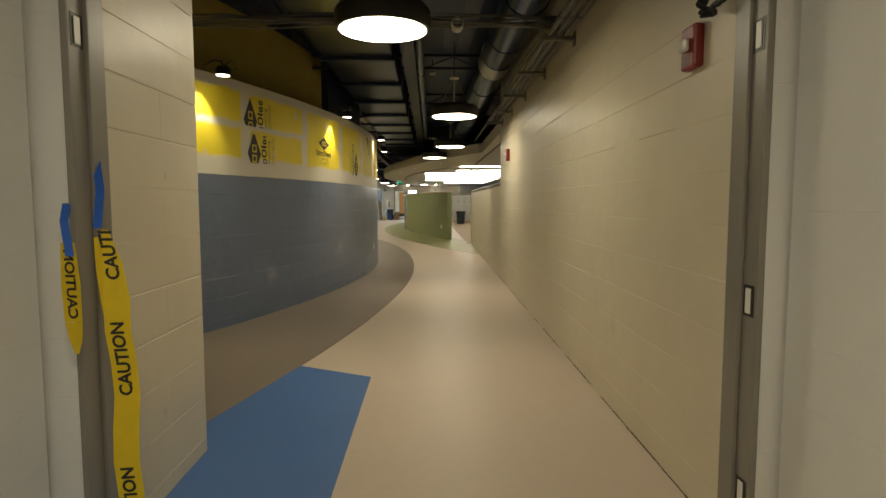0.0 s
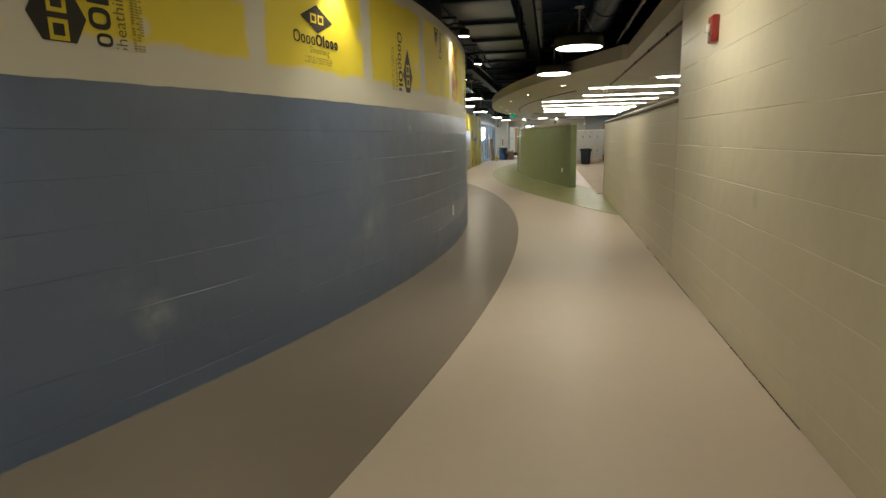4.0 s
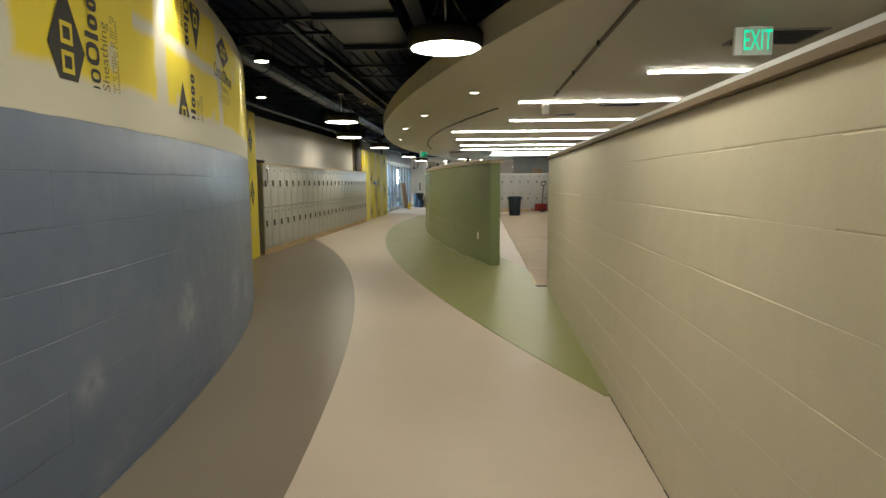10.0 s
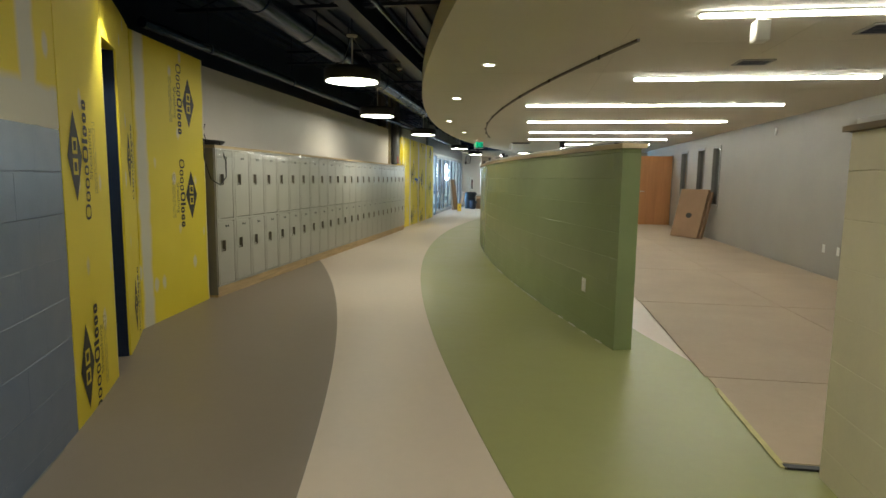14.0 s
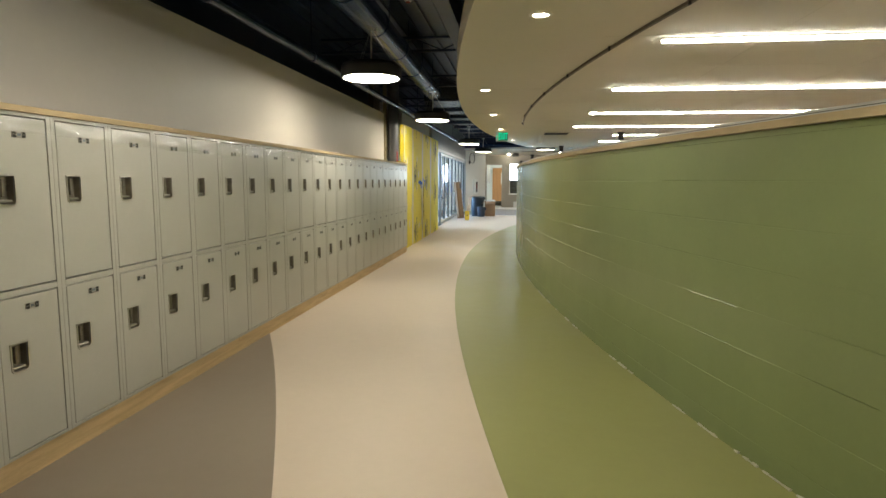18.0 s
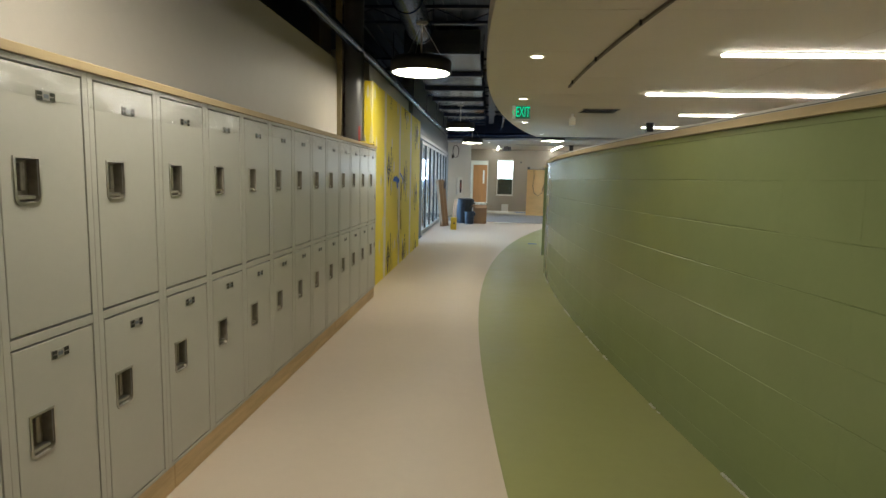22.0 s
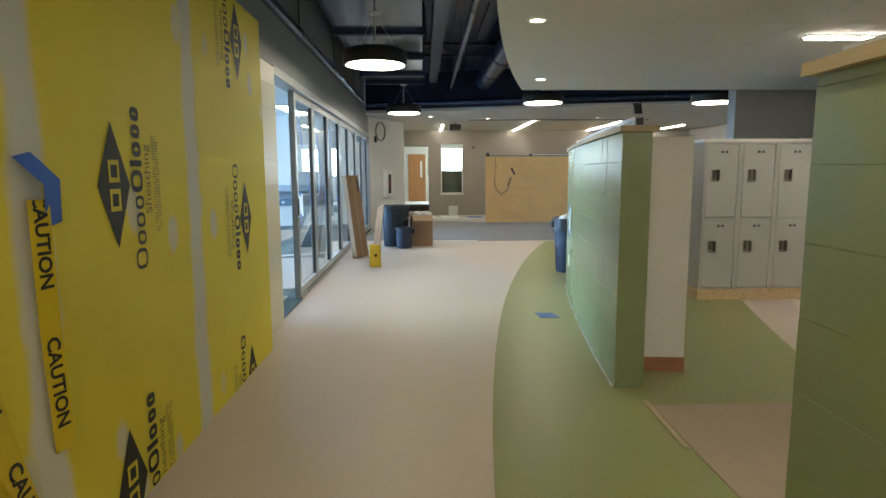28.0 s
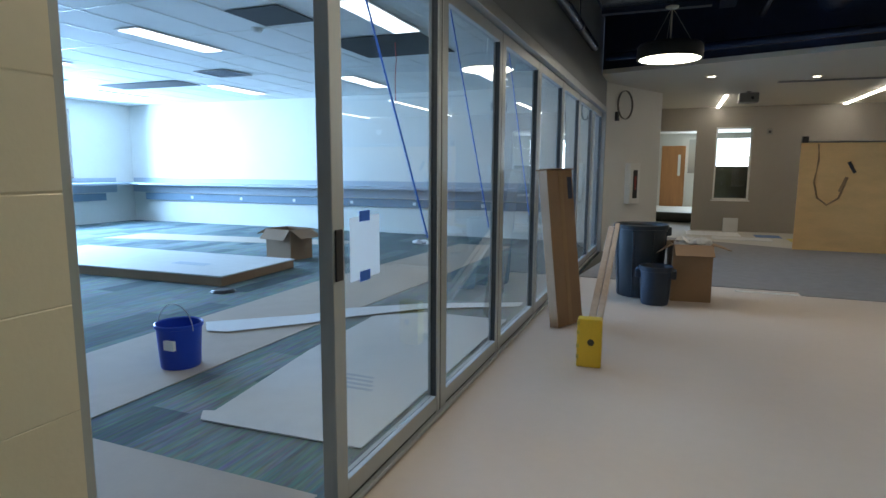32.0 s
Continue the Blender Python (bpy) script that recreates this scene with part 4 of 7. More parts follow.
for x in (0.6, 1.82, 3.04):
    box(bm, x - 0.004, x + 0.004, 19.0, 37.5, 2.3990, 2.4005)
thing("trim_soffit_joint", bm, M_SEAM, "faint filled joints in the painted soffit", "trim", kind="structure")

# ---- commons on the right ----
thing("wall_commons_near", box(B(), RIGHT(9.54) + 0.2, 4.4, 9.25, 9.45, 0, 2.4), M_GREYWALL, "plain grey wall", "wall", kind="structure")


def wall_with_holes(name, axis, at, thick, a, b, z1, holes, mat, label):
    """A wall in the plane axis = at, from a to b, with holes (a0, a1, z0, z1)."""
    bm = bmesh.new()
    cuts = sorted({a, b, *(h[0] for h in holes), *(h[1] for h in holes)})
    for p, q in zip(cuts, cuts[1:]):
        spans, free = sorted((h[2], h[3]) for h in holes if h[0] <= p + 1e-6 and h[1] >= q - 1e-6), 0.0
        for lo, hi in spans + [(z1, z1)]:
            if lo - free > 1e-4:
                box(bm, *((at, at + thick, p, q) if axis == "x" else (p, q, at, at + thick)), free, lo)
            free = hi
    return thing(name, bm, mat, label, "wall", kind="structure")


wall_commons = wall_with_holes("wall_commons", "x", 4.1, 0.16, 9.45, 37.0, 2.4, [(33.0, 33.95, 0, 2.1), (31.3, 32.0, 0.75, 2.14), (29.75, 30.35, 0.75, 2.14), (28.5, 29.1, 0.75, 2.14)], M_GREYWALL, "grey painted wall with narrow windows and a door")
thing("wall_commons_far", box(B(), 0.6, 3.85, 36.11, 36.25, 0, 1.6), M_GREYWALL, "low grey wall behind the far lockers", "wall", kind="structure")
thing("wall_commons_end", box(B(), 2.0, 5.99, 37.9, 38.1, 0, 3.39), M_FRAME, "tall dark grey wall beyond the commons", "wall", kind="structure")
thing("wall_hall_right", box(B(), 6.0, 6.2, 30, 57.3, 0, 3.4), M_GREYWALL, "plain closing wall", "wall", kind="structure")
thing("wall_commons_outer", box(B(), 6.0, 6.2, 9, 30, 0, 3.4), M_GREYWALL, "plain closing wall", "wall", kind="structure")

# ---- far hall ----
wall_far = wall_with_holes("wall_far", "y", 48.0, 0.18, -4.0, 6.0, 2.6, [(-2.83, -2.09, 0, 2.12), (-1.71, -1.02, 0.67, 2.19)], M_TAUPE, "taupe painted wall with a doorway and a window")
thing("wall_extinguisher", slab(B(), [(-3.51, 43.69), (-2.75, 45.3), (-2.93, 47.995), (-3.2, 47.995), (-3.72, 45.0), (-3.72, 43.69)], 0, 2.6), M_WHITE, "white painted wall beside the glass wall", "wall", kind="structure")
wall_with_holes("wall_beyond", "y", 57.1, 0.2, -4.5, 6.0, 2.6, [(-4.3, -3.1, 1.2, 2.4), (-2.05, 0.6, 1.2, 2.4), (1.5, 4.0, 1.2, 2.4)], M_WHITE, "white wall of the room beyond with windows")
thing("wall_beyond_left", box(B(), -4.6, -4.5, 48.2, 57.3, 0, 2.6), M_WHITE, "white wall of the room beyond", "wall", kind="structure")

# ---- classroom ----
thing("wall_classroom_back", box(B(), -14.8, -3.6, 44.7, 44.9, 0, 2.72), M_WHITE, "white painted classroom wall", "wall", kind="structure")
wall_with_holes("wall_classroom_left", "x", -14.85, 0.2, 30.5, 44.7, 2.72, [(32.4, 43.2, 0.95, 2.5)], M_WHITE, "white classroom wall with a wide window")
thing("wall_classroom_near", box(B(), -14.8, -3.6, 30.4, 30.6, 0, 2.72), M_WHITE, "white painted classroom wall", "wall", kind="structure")
thing("wall_classroom_side", box(B(), -3.72, -3.60, 30.6, 34.0, 0, 2.72), M_WHITE, "white painted classroom wall", "wall", kind="structure")


# ---- light fittings ----
def pendant_light(m):
    """A wide black drum pendant on three cables; its origin is the middle of the lit underside."""
    ob = base("pendant_light", "black drum pendant lamp with a lit white underside", "pendant lamp", "corridor pendants", m)
    part("housing", lathe(B(), [(0.295, 0.004), (0.318, 0.0), (0.322, 0.006), (0.322, 0.12), (0.30, 0.15), (0.0, 0.155)], 40), M_BLACKP, ob, smooth=True)
    part("diffuser", lathe(B(), [(0.0, -0.004), (0.15, -0.003), (0.295, 0.003)], 40), M_PENDANT, ob, "glowing white diffuser")
    part("canopy", lathe(B(), [(0.0, 0.50), (0.06, 0.505), (0.065, 0.52), (0.0, 0.525)], 20), M_TRIMRING, ob, "white canopy", smooth=True)
    for k in range(3):
        a = 2 * math.pi * k / 3 + 0.4
        part("suspension_cable", tube(B(), (0.25 * math.cos(a), 0.25 * math.sin(a), 0.15), (0.01 * math.cos(a), 0.01 * math.sin(a), 0.505), 0.003, 5), M_STEEL, ob)
    part("stem", tube(B(), (0, 0, 0.15), (0, 0, 0.505), 0.009, 8), M_TRIMRING, ob, "white stem")
    part("mounting_rod", tube(B(), (0, 0, 0.52), (0, 0, 1.0), 0.006, 6), M_BLACK, ob)
    return ob


# Last two are unseen, added near the start to light the entry.
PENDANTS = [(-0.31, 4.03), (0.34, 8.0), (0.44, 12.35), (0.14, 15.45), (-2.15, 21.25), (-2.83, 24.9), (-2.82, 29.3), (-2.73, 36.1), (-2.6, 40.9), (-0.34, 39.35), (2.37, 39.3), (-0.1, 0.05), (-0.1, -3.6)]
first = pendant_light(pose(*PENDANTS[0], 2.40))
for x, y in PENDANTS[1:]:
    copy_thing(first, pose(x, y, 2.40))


def linear_light(length, m):
    """A slim linear lamp flush under the ceiling; local x runs along it."""
    ob = base("linear_light", "long slim linear ceiling lamp, lit", "ceiling lamp", "linear lamps", m)
    part("housing", box(B(), 0, length, -0.034, 0.034, -0.012, 0.0, 0.003), M_TRIMRING, ob)
    part("diffuser", box(B(), 0.01, length - 0.01, -0.027, 0.027, -0.030, -0.0125, 0.006), M_BAR, ob, "glowing diffuser")
    return ob


for x, y, length in ((2.1, 13.97, 1.15), (2.15, 16.6, 1.1), (0.97, 18.75, 2.3), (0.97, 21.2, 2.4), (-0.19, 23.4, 3.53), (-0.19, 25.78, 3.53), (-0.17, 28.2, 3.53), (-0.2, 30.45, 3.55), (0.88, 32.6, 2.45), (0.85, 34.75, 2.45)):
    linear_light(length, pose(x, y, 2.40))
for x, y, length, turn in ((-1.72, 45.77, 2.15, 90), (0.52, 44.6, 3.3, 90), (2.8, 44.75, 3.2, 90), (4.9, 45.9, 2.0, 92)):
    linear_light(length, pose(x, y, 2.60, 0, 0, turn))


def can_light(m):
    ob = base("downlight", "small round recessed downlight, lit", "downlight", "soffit downlights", m)
    part("trim_ring", lathe(B(), [(0.05, -0.001), (0.055, -0.006), (0.075, -0.004), (0.077, 0.0)], 20), M_TRIMRING, ob, smooth=True)
    part("lens", lathe(B(), [(0.0, -0.002), (0.052, -0.002)], 20), M_CAN, ob, "glowing lens")
    return ob


CANS = ((-0.51, 20.35), (0.36, 17.9), (-1.12, 22.65), (-1.66, 25.78), (-1.68, 28.4), (-1.64, 31.1), (-1.42, 34.3), (-0.86, 36.95))
first = can_light(pose(-0.51, 20.35, 2.399))
for x, y in CANS[1:]:
    copy_thing(first, pose(x, y, 2.399))
for x, y in CANS:
    lamp("downlight_beam", "SPOT", look((x, y, 2.385), (x, y + 0.001, 0.0)), CAN_WATTS, WARM, 0.04, spot=105, blend=0.5)
for x, y in ((-2.07, 43.6), (-0.7, 44.05), (1.9, 43.95), (2.95, 44.97)):
    copy_thing(first, pose(x, y, 2.599))
    lamp("downlight_beam", "SPOT", look((x, y, 2.585), (x, y + 0.001, 0.0)), CAN_WATTS, WARM, 0.04, spot=125, blend=0.5)


def wall_downlight(m):
    """A small black track head clamped near the top of a wall; origin at its lens."""
    ob = base("wall_downlight", "small black downlight clamped over the wall, lit", "spotlight", "wall downlights", m)
    part("head", lathe(B(), [(0.061, 0.0), (0.068, 0.004), (0.07, 0.055), (0.055, 0.078), (0.0, 0.08)], 18), M_BLACKP, ob, smooth=True)
    part("lens", lathe(B(), [(0.0, 0.002), (0.06, 0.001)], 18), M_CAN, ob, "glowing lens")
    part("arm", sweep(B(), [(0, 0, 0.08), (-0.02, 0, 0.13), (-0.10, 0.01, 0.15), (-0.24, 0.02, 0.12)], 0.009), M_BLACKP, ob)
    part("cable", sweep(B(), [(0, 0.02, 0.09), (0.02, 0.10, 0.16), (-0.03, 0.22, 0.10), (-0.18, 0.3, 0.14)], 0.006), M_BLACKP, ob)
    return ob


SPOTS = [(-1.88, 5.45), (-1.12, 8.05), (-0.90, 11.0), (-1.04, 13.5), (-1.60, 15.8), (-2.46, 18.03)]
first = None
for x, y in SPOTS:
    slope = (GREY_LINE(y + 0.05) - GREY_LINE(y - 0.05)) / 0.1
    m = pose(x, y, 2.40, 0, 0, -math.degrees(math.atan(slope)))
    first = copy_thing(first, m) if first else wall_downlight(m)
    lamp("wall_downlight_beam", "SPOT", look((x - 0.12, y, 2.38), (x - 0.25, y, 1.5)), SPOT_WATTS, WARM, 0.03, spot=84, blend=0.7)

# daylight of the classroom window and of the room beyond
lamp("classroom_daylight", "AREA", look((-14.5, 40.6, 1.75), (0, 39.5, 1.2)), WINDOW_WATTS, COOL, 6.5, 1.5)
lamp("beyond_daylight", "AREA", look((-0.7, 56.95, 1.8), (-1.6, 50, 1.2)), 300, (0.72, 0.90, 1.0), 2.6, 1.2)


def exit_sign(m, arrow, face_mat):
    """A hanging sign that faces local -y."""
    ob = base("exit_sign", "white hanging exit sign with green letters", "exit sign", "exit signs", m)
    part("housing", box(B(), -0.145, 0.125, -0.02, 0.02, -0.10, 0.10, 0.006), M_EXITBODY, ob)
    part("face_panel", box(B(), -0.09, 0.122, -0.0215, -0.0202, -0.092, 0.092), face_mat, ob, "green tinted face")
    part("stem", box(B(), -0.05, 0.05, -0.015, 0.015, 0.098, 0.106, 0.002), M_EXITBODY, ob)
    face = words("EXIT", 0.205, M_EXIT)
    letters = new("letters", face)
    letters.parent, letters.matrix_basis = ob, pose(0.016, -0.0225, 0.0, 90, 0, 0) @ Matrix.Diagonal((0.49, 1, 1, 1))
    tagged(letters, "green lit letters")
    if arrow:
        bm = bmesh.new()
        for s in (1, -1):
            bm.faces.new([bm.verts.new(p) for p in ((-0.138, -0.0225, 0), (-0.126, -0.0225, 0), (-0.106, -0.0225, 0.035 * s), (-0.118, -0.0225, 0.035 * s))])
        part("arrow", bm, M_EXIT, ob, "green lit arrow")
    return ob


exit_sign(pose(2.42, 14.84, 2.27), False, M_EXITPALE)
exit_sign(pose(-1.62, 31.77, 2.295), True, M_EXITFACE)


# ---- lockers ----
def locker_door(width, height, hole):
    """A pressed steel door with a recessed pocket; front faces -y."""
    bm = bmesh.new()
    c, (hx0, hx1, hz0, hz1) = 0.002, hole
    xs, zs = (0, c, hx0, hx1, width - c, width), (0, c, hz0, hz1, height - c, height)
    grid = [[bm.verts.new((x, -0.0085 if i in (0, 5) or k in (0, 5) else -0.0098, z)) for k, z in enumerate(zs)] for i, x in enumerate(xs)]
    for i in range(5):
        for k in range(5):
            if (i, k) != (2, 2):
                bm.faces.new((grid[i][k], grid[i + 1][k], grid[i + 1][k + 1], grid[i][k + 1]))
    rim = [grid[2][2], grid[3][2], grid[3][3], grid[2][3]]
    deep = [bm.verts.new((v.co.x, 0.022, v.co.z)) for v in rim]
    for i in range(4):
        bm.faces.new((rim[i], rim[(i + 1) % 4], deep[(i + 1) % 4], deep[i]))
    bm.faces.new(deep)
    back = [bm.verts.new(p) for p in ((0, 0.004, 0), (width, 0.004, 0), (width, 0.004, height), (0, 0.004, height))]
    front = [grid[0][0], grid[5][0], grid[5][5], grid[0][5]]
    for i in range(4):
        bm.faces.new((front[i], front[(i + 1) % 4], back[(i + 1) % 4], back[i]))
    return bm


def rounded(x0, x1, z0, z1, r, n=5):
    """An outline with a rounded lower end."""
    pts = [(x1, z1), (x0, z1)]
    for k in range(n + 1):
        a = math.pi + math.pi / 2 * k / n
        pts.append((x0 + r + r * math.cos(a), z0 + r + r * math.sin(a)))
    for k in range(n + 1):
        a = 1.5 * math.pi + math.pi / 2 * k / n
        pts.append((x1 - r + r * math.cos(a), z0 + r + r * math.sin(a)))
    return pts


LOCKER_W, LOCKER_D = 0.370, 0.37


def locker(m, group):
    """A two-door locker column; front faces local -y, width along x."""
    ob = base("locker", "light grey steel locker with two doors, one above the other", "locker", group, m)
    w, d, e = LOCKER_W, LOCKER_D, 0.024
    for x in (0.0003, w - 0.0103):
        part("side_panel", box(B(), x, x + 0.01, 0.013, d, 0.117, 1.60), M_LOCKER, ob)
    part("back_panel", box(B(), 0.0105, w - 0.0105, d - 0.012, d, 0.117, 1.60), M_LOCKER, ob)
    part("shelf", box(B(), 0.0105, w - 0.0105, 0.013, d - 0.013, 0.81, 0.83), M_LOCKER, ob)
    for x in (0.0004, w - e):
        part("stile", box(B(), x, x + e - 0.0004, -0.010, 0.012, 0.117, 1.60, 0.0015), M_LOCKER, ob)
    for z0, z1 in ((0.117, 0.132), (0.819, 0.846), (1.584, 1.60)):
        part("rail", box(B(), e + 0.0002, w - e - 0.0002, -0.0098, 0.012, z0, z1, 0.0012), M_LOCKER, ob)
    for z0, z1, h0, h1 in ((0.137, 0.813, 0.496, 0.612), (0.853, 1.578, 1.212, 1.330)):
        door = part("door", locker_door(w - 2 * e - 0.010, z1 - z0, (0.048, 0.126, h0 - z0, h1 - z0)), M_LOCKER, ob, at=pose(e + 0.0035, -0.0005, z0))
        k0, k1 = h0 - z0, h1 - z0
        out, inn = rounded(0.040, 0.134, k0 - 0.009, k1 + 0.006, 0.022), rounded(0.047, 0.127, k0 - 0.002, k1, 0.018)
        low = rounded(0.053, 0.121, k0 + 0.006, k1 - 0.004, 0.016)

        def rings_mesh(stack, close):
            bm = bmesh.new()
            rings = [[bm.verts.new((x, y, z)) for x, z in line] for line, y in stack]
            for one, two in zip(rings, rings[1:]):
                for i in range(len(one)):
                    bm.faces.new((one[i], one[(i + 1) % len(one)], two[(i + 1) % len(one)], two[i]))
            if close:
                bm.faces.new(rings[-1])
            return bm

        pocket = part("handle_pocket", rings_mesh([(inn, -0.0125), (low, 0.019)], True), M_CHROMEDARK, door, "recessed handle pocket with its shade in the colour", smooth=False)
        part("bezel", rings_mesh([(out, -0.0102), (out, -0.0135), (inn, -0.0142), (inn, -0.011)], False), M_CHROME, door, "stainless handle bezel", smooth=True)
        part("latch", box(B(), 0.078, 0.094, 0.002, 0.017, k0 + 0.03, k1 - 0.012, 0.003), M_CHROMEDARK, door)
        part("latch_lip", box(B(), 0.056, 0.120, -0.006, 0.016, k0 + 0.007, k0 + 0.018, 0.004), M_CHROME, door)
        n1 = z1 - z0 - (0.060 if z0 > 0.5 else 0.034)
        part("number_plate", box(B(), 0.133, 0.203, -0.0125, -0.0102, n1 - 0.027, n1, 0.002), M_NUMBERPLATE, door, "small pale riveted number plate")
        for x in (0.135, 0.182):
            for z in (n1 - 0.0255, n1 - 0.0125):
                part("slot", box(B(), x, x + 0.019, -0.0133, -0.0126, z, z + 0.011, 0.0), M_DARKFILL, door)
        part("number", box(B(), 0.159, 0.177, -0.0133, -0.0126, n1 - 0.019, n1 - 0.008), M_INKGREY, door)
    return ob


def row_pose(s, back=0.0, z=0.0):
    """A pose on the front line of the corridor lockers, s metres along it."""
    return pose(-3.373, 20.35, 0, 0, 0, 89.45) @ pose(s, back, z)


LOCK_LEN = 24 * LOCKER_W
first = locker(row_pose(0), "corridor lockers")
for k in range(1, 24):
    copy_thing(first, row_pose(k * LOCKER_W))
plinth = base("pine_plinth", "raw pine lumber plinth under the lockers", "plinth", "", row_pose(0))
for x0, x1 in ((-0.01, 2.43), (2.434, 4.87), (4.874, 7.31), (7.314, LOCK_LEN)):
    part("board", box(B(), x0, x1, 0.002, 0.37, 0.0, 0.115, 0.003), M_PINE, plinth)
thing("top_board", box(B(), -0.02, LOCK_LEN + 0.01, -0.02, 0.455, 1.601, 1.630, 0.003), M_TOPBOARD, "raw weathered board on top of the lockers", "board", m=row_pose(0))
thing("side_panel", box(B(), -0.022, -0.003, 0.0, 0.37, 0.03, 1.60, 0.002), M_FRAME, "dark unpainted end panel beside the lockers", "panel", m=row_pose(0))
for k in range(9):
    tagged(copy_thing(first, pose(0.55 + k * LOCKER_W, 35.72, 0, 0, 0, 0)), group="commons lockers")
plinth = base("pine_plinth", "raw pine lumber base under the commons lockers", "plinth", "", pose(0.55, 35.722, 0))
for x0, x1 in ((0.0, 1.66), (1.664, 3.32)):
    part("board", box(B(), x0, x1, 0.0, 0.378, 0.0, 0.115, 0.003), M_PINE, plinth)
thing("top_board", box(B(), 0.53, 3.90, 35.70, 36.1, 1.601, 1.632, 0.003), M_WHITE, "white board on top of the commons lockers", "board")


# clear film that still covers the top edge of the locker doors
rng = random.Random(31)
film = base("protective_film", "crinkled clear protective film along the locker tops", "plastic film", "", row_pose(0))
for n in range(24):
    bm = bmesh.new()
    rows = []
    for i in range(8):
        s = LOCKER_W * i / 7
        low = 1.50 + 0.012 * math.sin((n * LOCKER_W + s) * 2.3) + rng.uniform(-0.003, 0.003)
        rows.append([bm.verts.new((s + (rng.uniform(-0.012, 0.012) if 0 < i < 7 else 0.0), -0.019 + rng.uniform(-0.005, 0.004), 1.60 + (low - 1.60) * k / 5)) for k in range(6)])
    for one, two in zip(rows, rows[1:]):
        for k in range(5):
            bm.faces.new((one[k], one[k + 1], two[k + 1], two[k]))
    part("sheet", bm, M_FILM, film, smooth=True, at=pose(n * LOCKER_W, 0, 0))


# ---- glass wall ----
def sliding_door(y0, y1, first_post):
    """One framed sliding door of the glass wall, in the plane x = -3.58."""
    ob = base("sliding_door", "tall sliding glass door in an aluminium frame", "glass door", "sliding glass doors", pose(-3.58, y0, 0))
    w = y1 - y0
    part("stile", box(B(), -0.03, 0.03, 0.0, 0.075, 0.03, 2.14, 0.004), M_ALU, ob)
    part("stile", box(B(), -0.03, 0.03, w - 0.05, w - 0.016, 0.03, 2.14, 0.004), M_ALU, ob)
    part("bottom_rail", box(B(), -0.028, 0.028, 0.075, w - 0.05, 0.043, 0.118, 0.004), M_ALU, ob)
    part("seal", box(B(), -0.022, 0.022, 0.076, w - 0.051, 0.0285, 0.0425), M_DARKALU, ob, "black rubber seal")
    part("top_rail", box(B(), -0.028, 0.028, 0.075, w - 0.05, 2.07, 2.14, 0.004), M_ALU, ob)
    part("gasket", box(B(), -0.012, 0.022, w - 0.055, w - 0.050, 0.1185, 2.07), M_DARKALU, ob)
    part("gasket", box(B(), -0.009, 0.010, 0.075, 0.080, 0.1185, 2.07), M_DARKALU, ob)
    part("seal", box(B(), -0.022, 0.027, w - 0.0158, w - 0.0005, 0.03, 2.14), M_DARKALU, ob, "black rubber seal")
    pane = part("pane", box(B(), -0.004, 0.004, 0.080, w - 0.055, 0.1185, 2.07), M_GLASS, ob, "clear glass pane")
    pane.visible_shadow = False
    return ob


MULLIONS = [36.0, 37.0, 38.05, 39.15, 40.25, 41.35, 42.47, 43.58]
for p, q in zip(MULLIONS, MULLIONS[1:]):
    sliding_door(p, q, p == 36.0)
frame_ob = base("glass_wall_frame", "aluminium head, sill and jamb of the glass wall", "window frame")
part("head", box(B(), -3.66, -3.50, 35.04, 43.68, 2.145, 2.22, 0.004), M_ALU, frame_ob)
part("sill", box(B(), -3.625, -3.535, 36.002, 43.68, 0.007, 0.028, 0.004), M_ALU, frame_ob)
part("jamb", box(B(), -3.66, -3.50, 43.59, 43.68, 0.008, 2.144, 0.004), M_ALU, frame_ob)
part("jamb", box(B(), -3.66, -3.52, 35.042, 35.075, 0.008, 2.144, 0.004), M_ALU, frame_ob)
part("lock_plate", box(B(), -3.548, -3.54, 36.005, 36.05, 0.88, 1.06, 0.003), M_BLACKP, frame_ob, "black lock plate")
thing("floor_threshold", box(B(), -3.68, -3.53, 35.04, 36.0, -0.01, 0.010), M_CARPET, "carpet strip in the open doorway", "threshold", kind="structure")


# ---- services under the deck ----
def rect_duct(x0, x1, y0, y1, z0, z1, pitch, label, mat):
    """A rectangular duct with a flange at every section."""
    ob = base("air_duct", label, "air duct", "", pose((x0 + x1) / 2, y0, z0))
    w, n, y = (x1 - x0) / 2, 0, 0.0
    while y < y1 - y0 - 0.05:
        e = min(y + pitch, y1 - y0)
        bm = box(B(), -w, w, y + 0.003, e - 0.003, 0, z1 - z0)
        part("duct_section", bm, mat, ob)
        part("flange", box(B(), -w - 0.03, w + 0.03, e - 0.05, e + 0.05, -0.05, z1 - z0 + 0.03, 0.004), M_BLACK, ob)
        y = e
    for y in steps(0.6, y1 - y0 - 0.6, max(2, int((y1 - y0) / 3))):
        for s in (-1, 1):
            part("hanger_rod", tube(B(), (s * (w + 0.045), y, -0.03), (s * (w + 0.045), y, 3.42 - z0), 0.006, 6), M_BLACK, ob)
    return ob


rect_duct(-1.30, -0.45, 4.2, 18.0, 3.02, 3.34, 1.55, "flat grey rectangular air duct with dark flanges", M_PANEL)
rect_duct(-3.30, -2.25, 31.3, 41.2, 3.02, 3.34, 1.5, "wide glossy rectangular air duct with dark flanges", M_DUCTGLOSS)
rect_duct(0.35, 1.0, 19.0, 30.0, 3.05, 3.34, 1.5, "grey rectangular air duct over the soffit", M_PANEL)


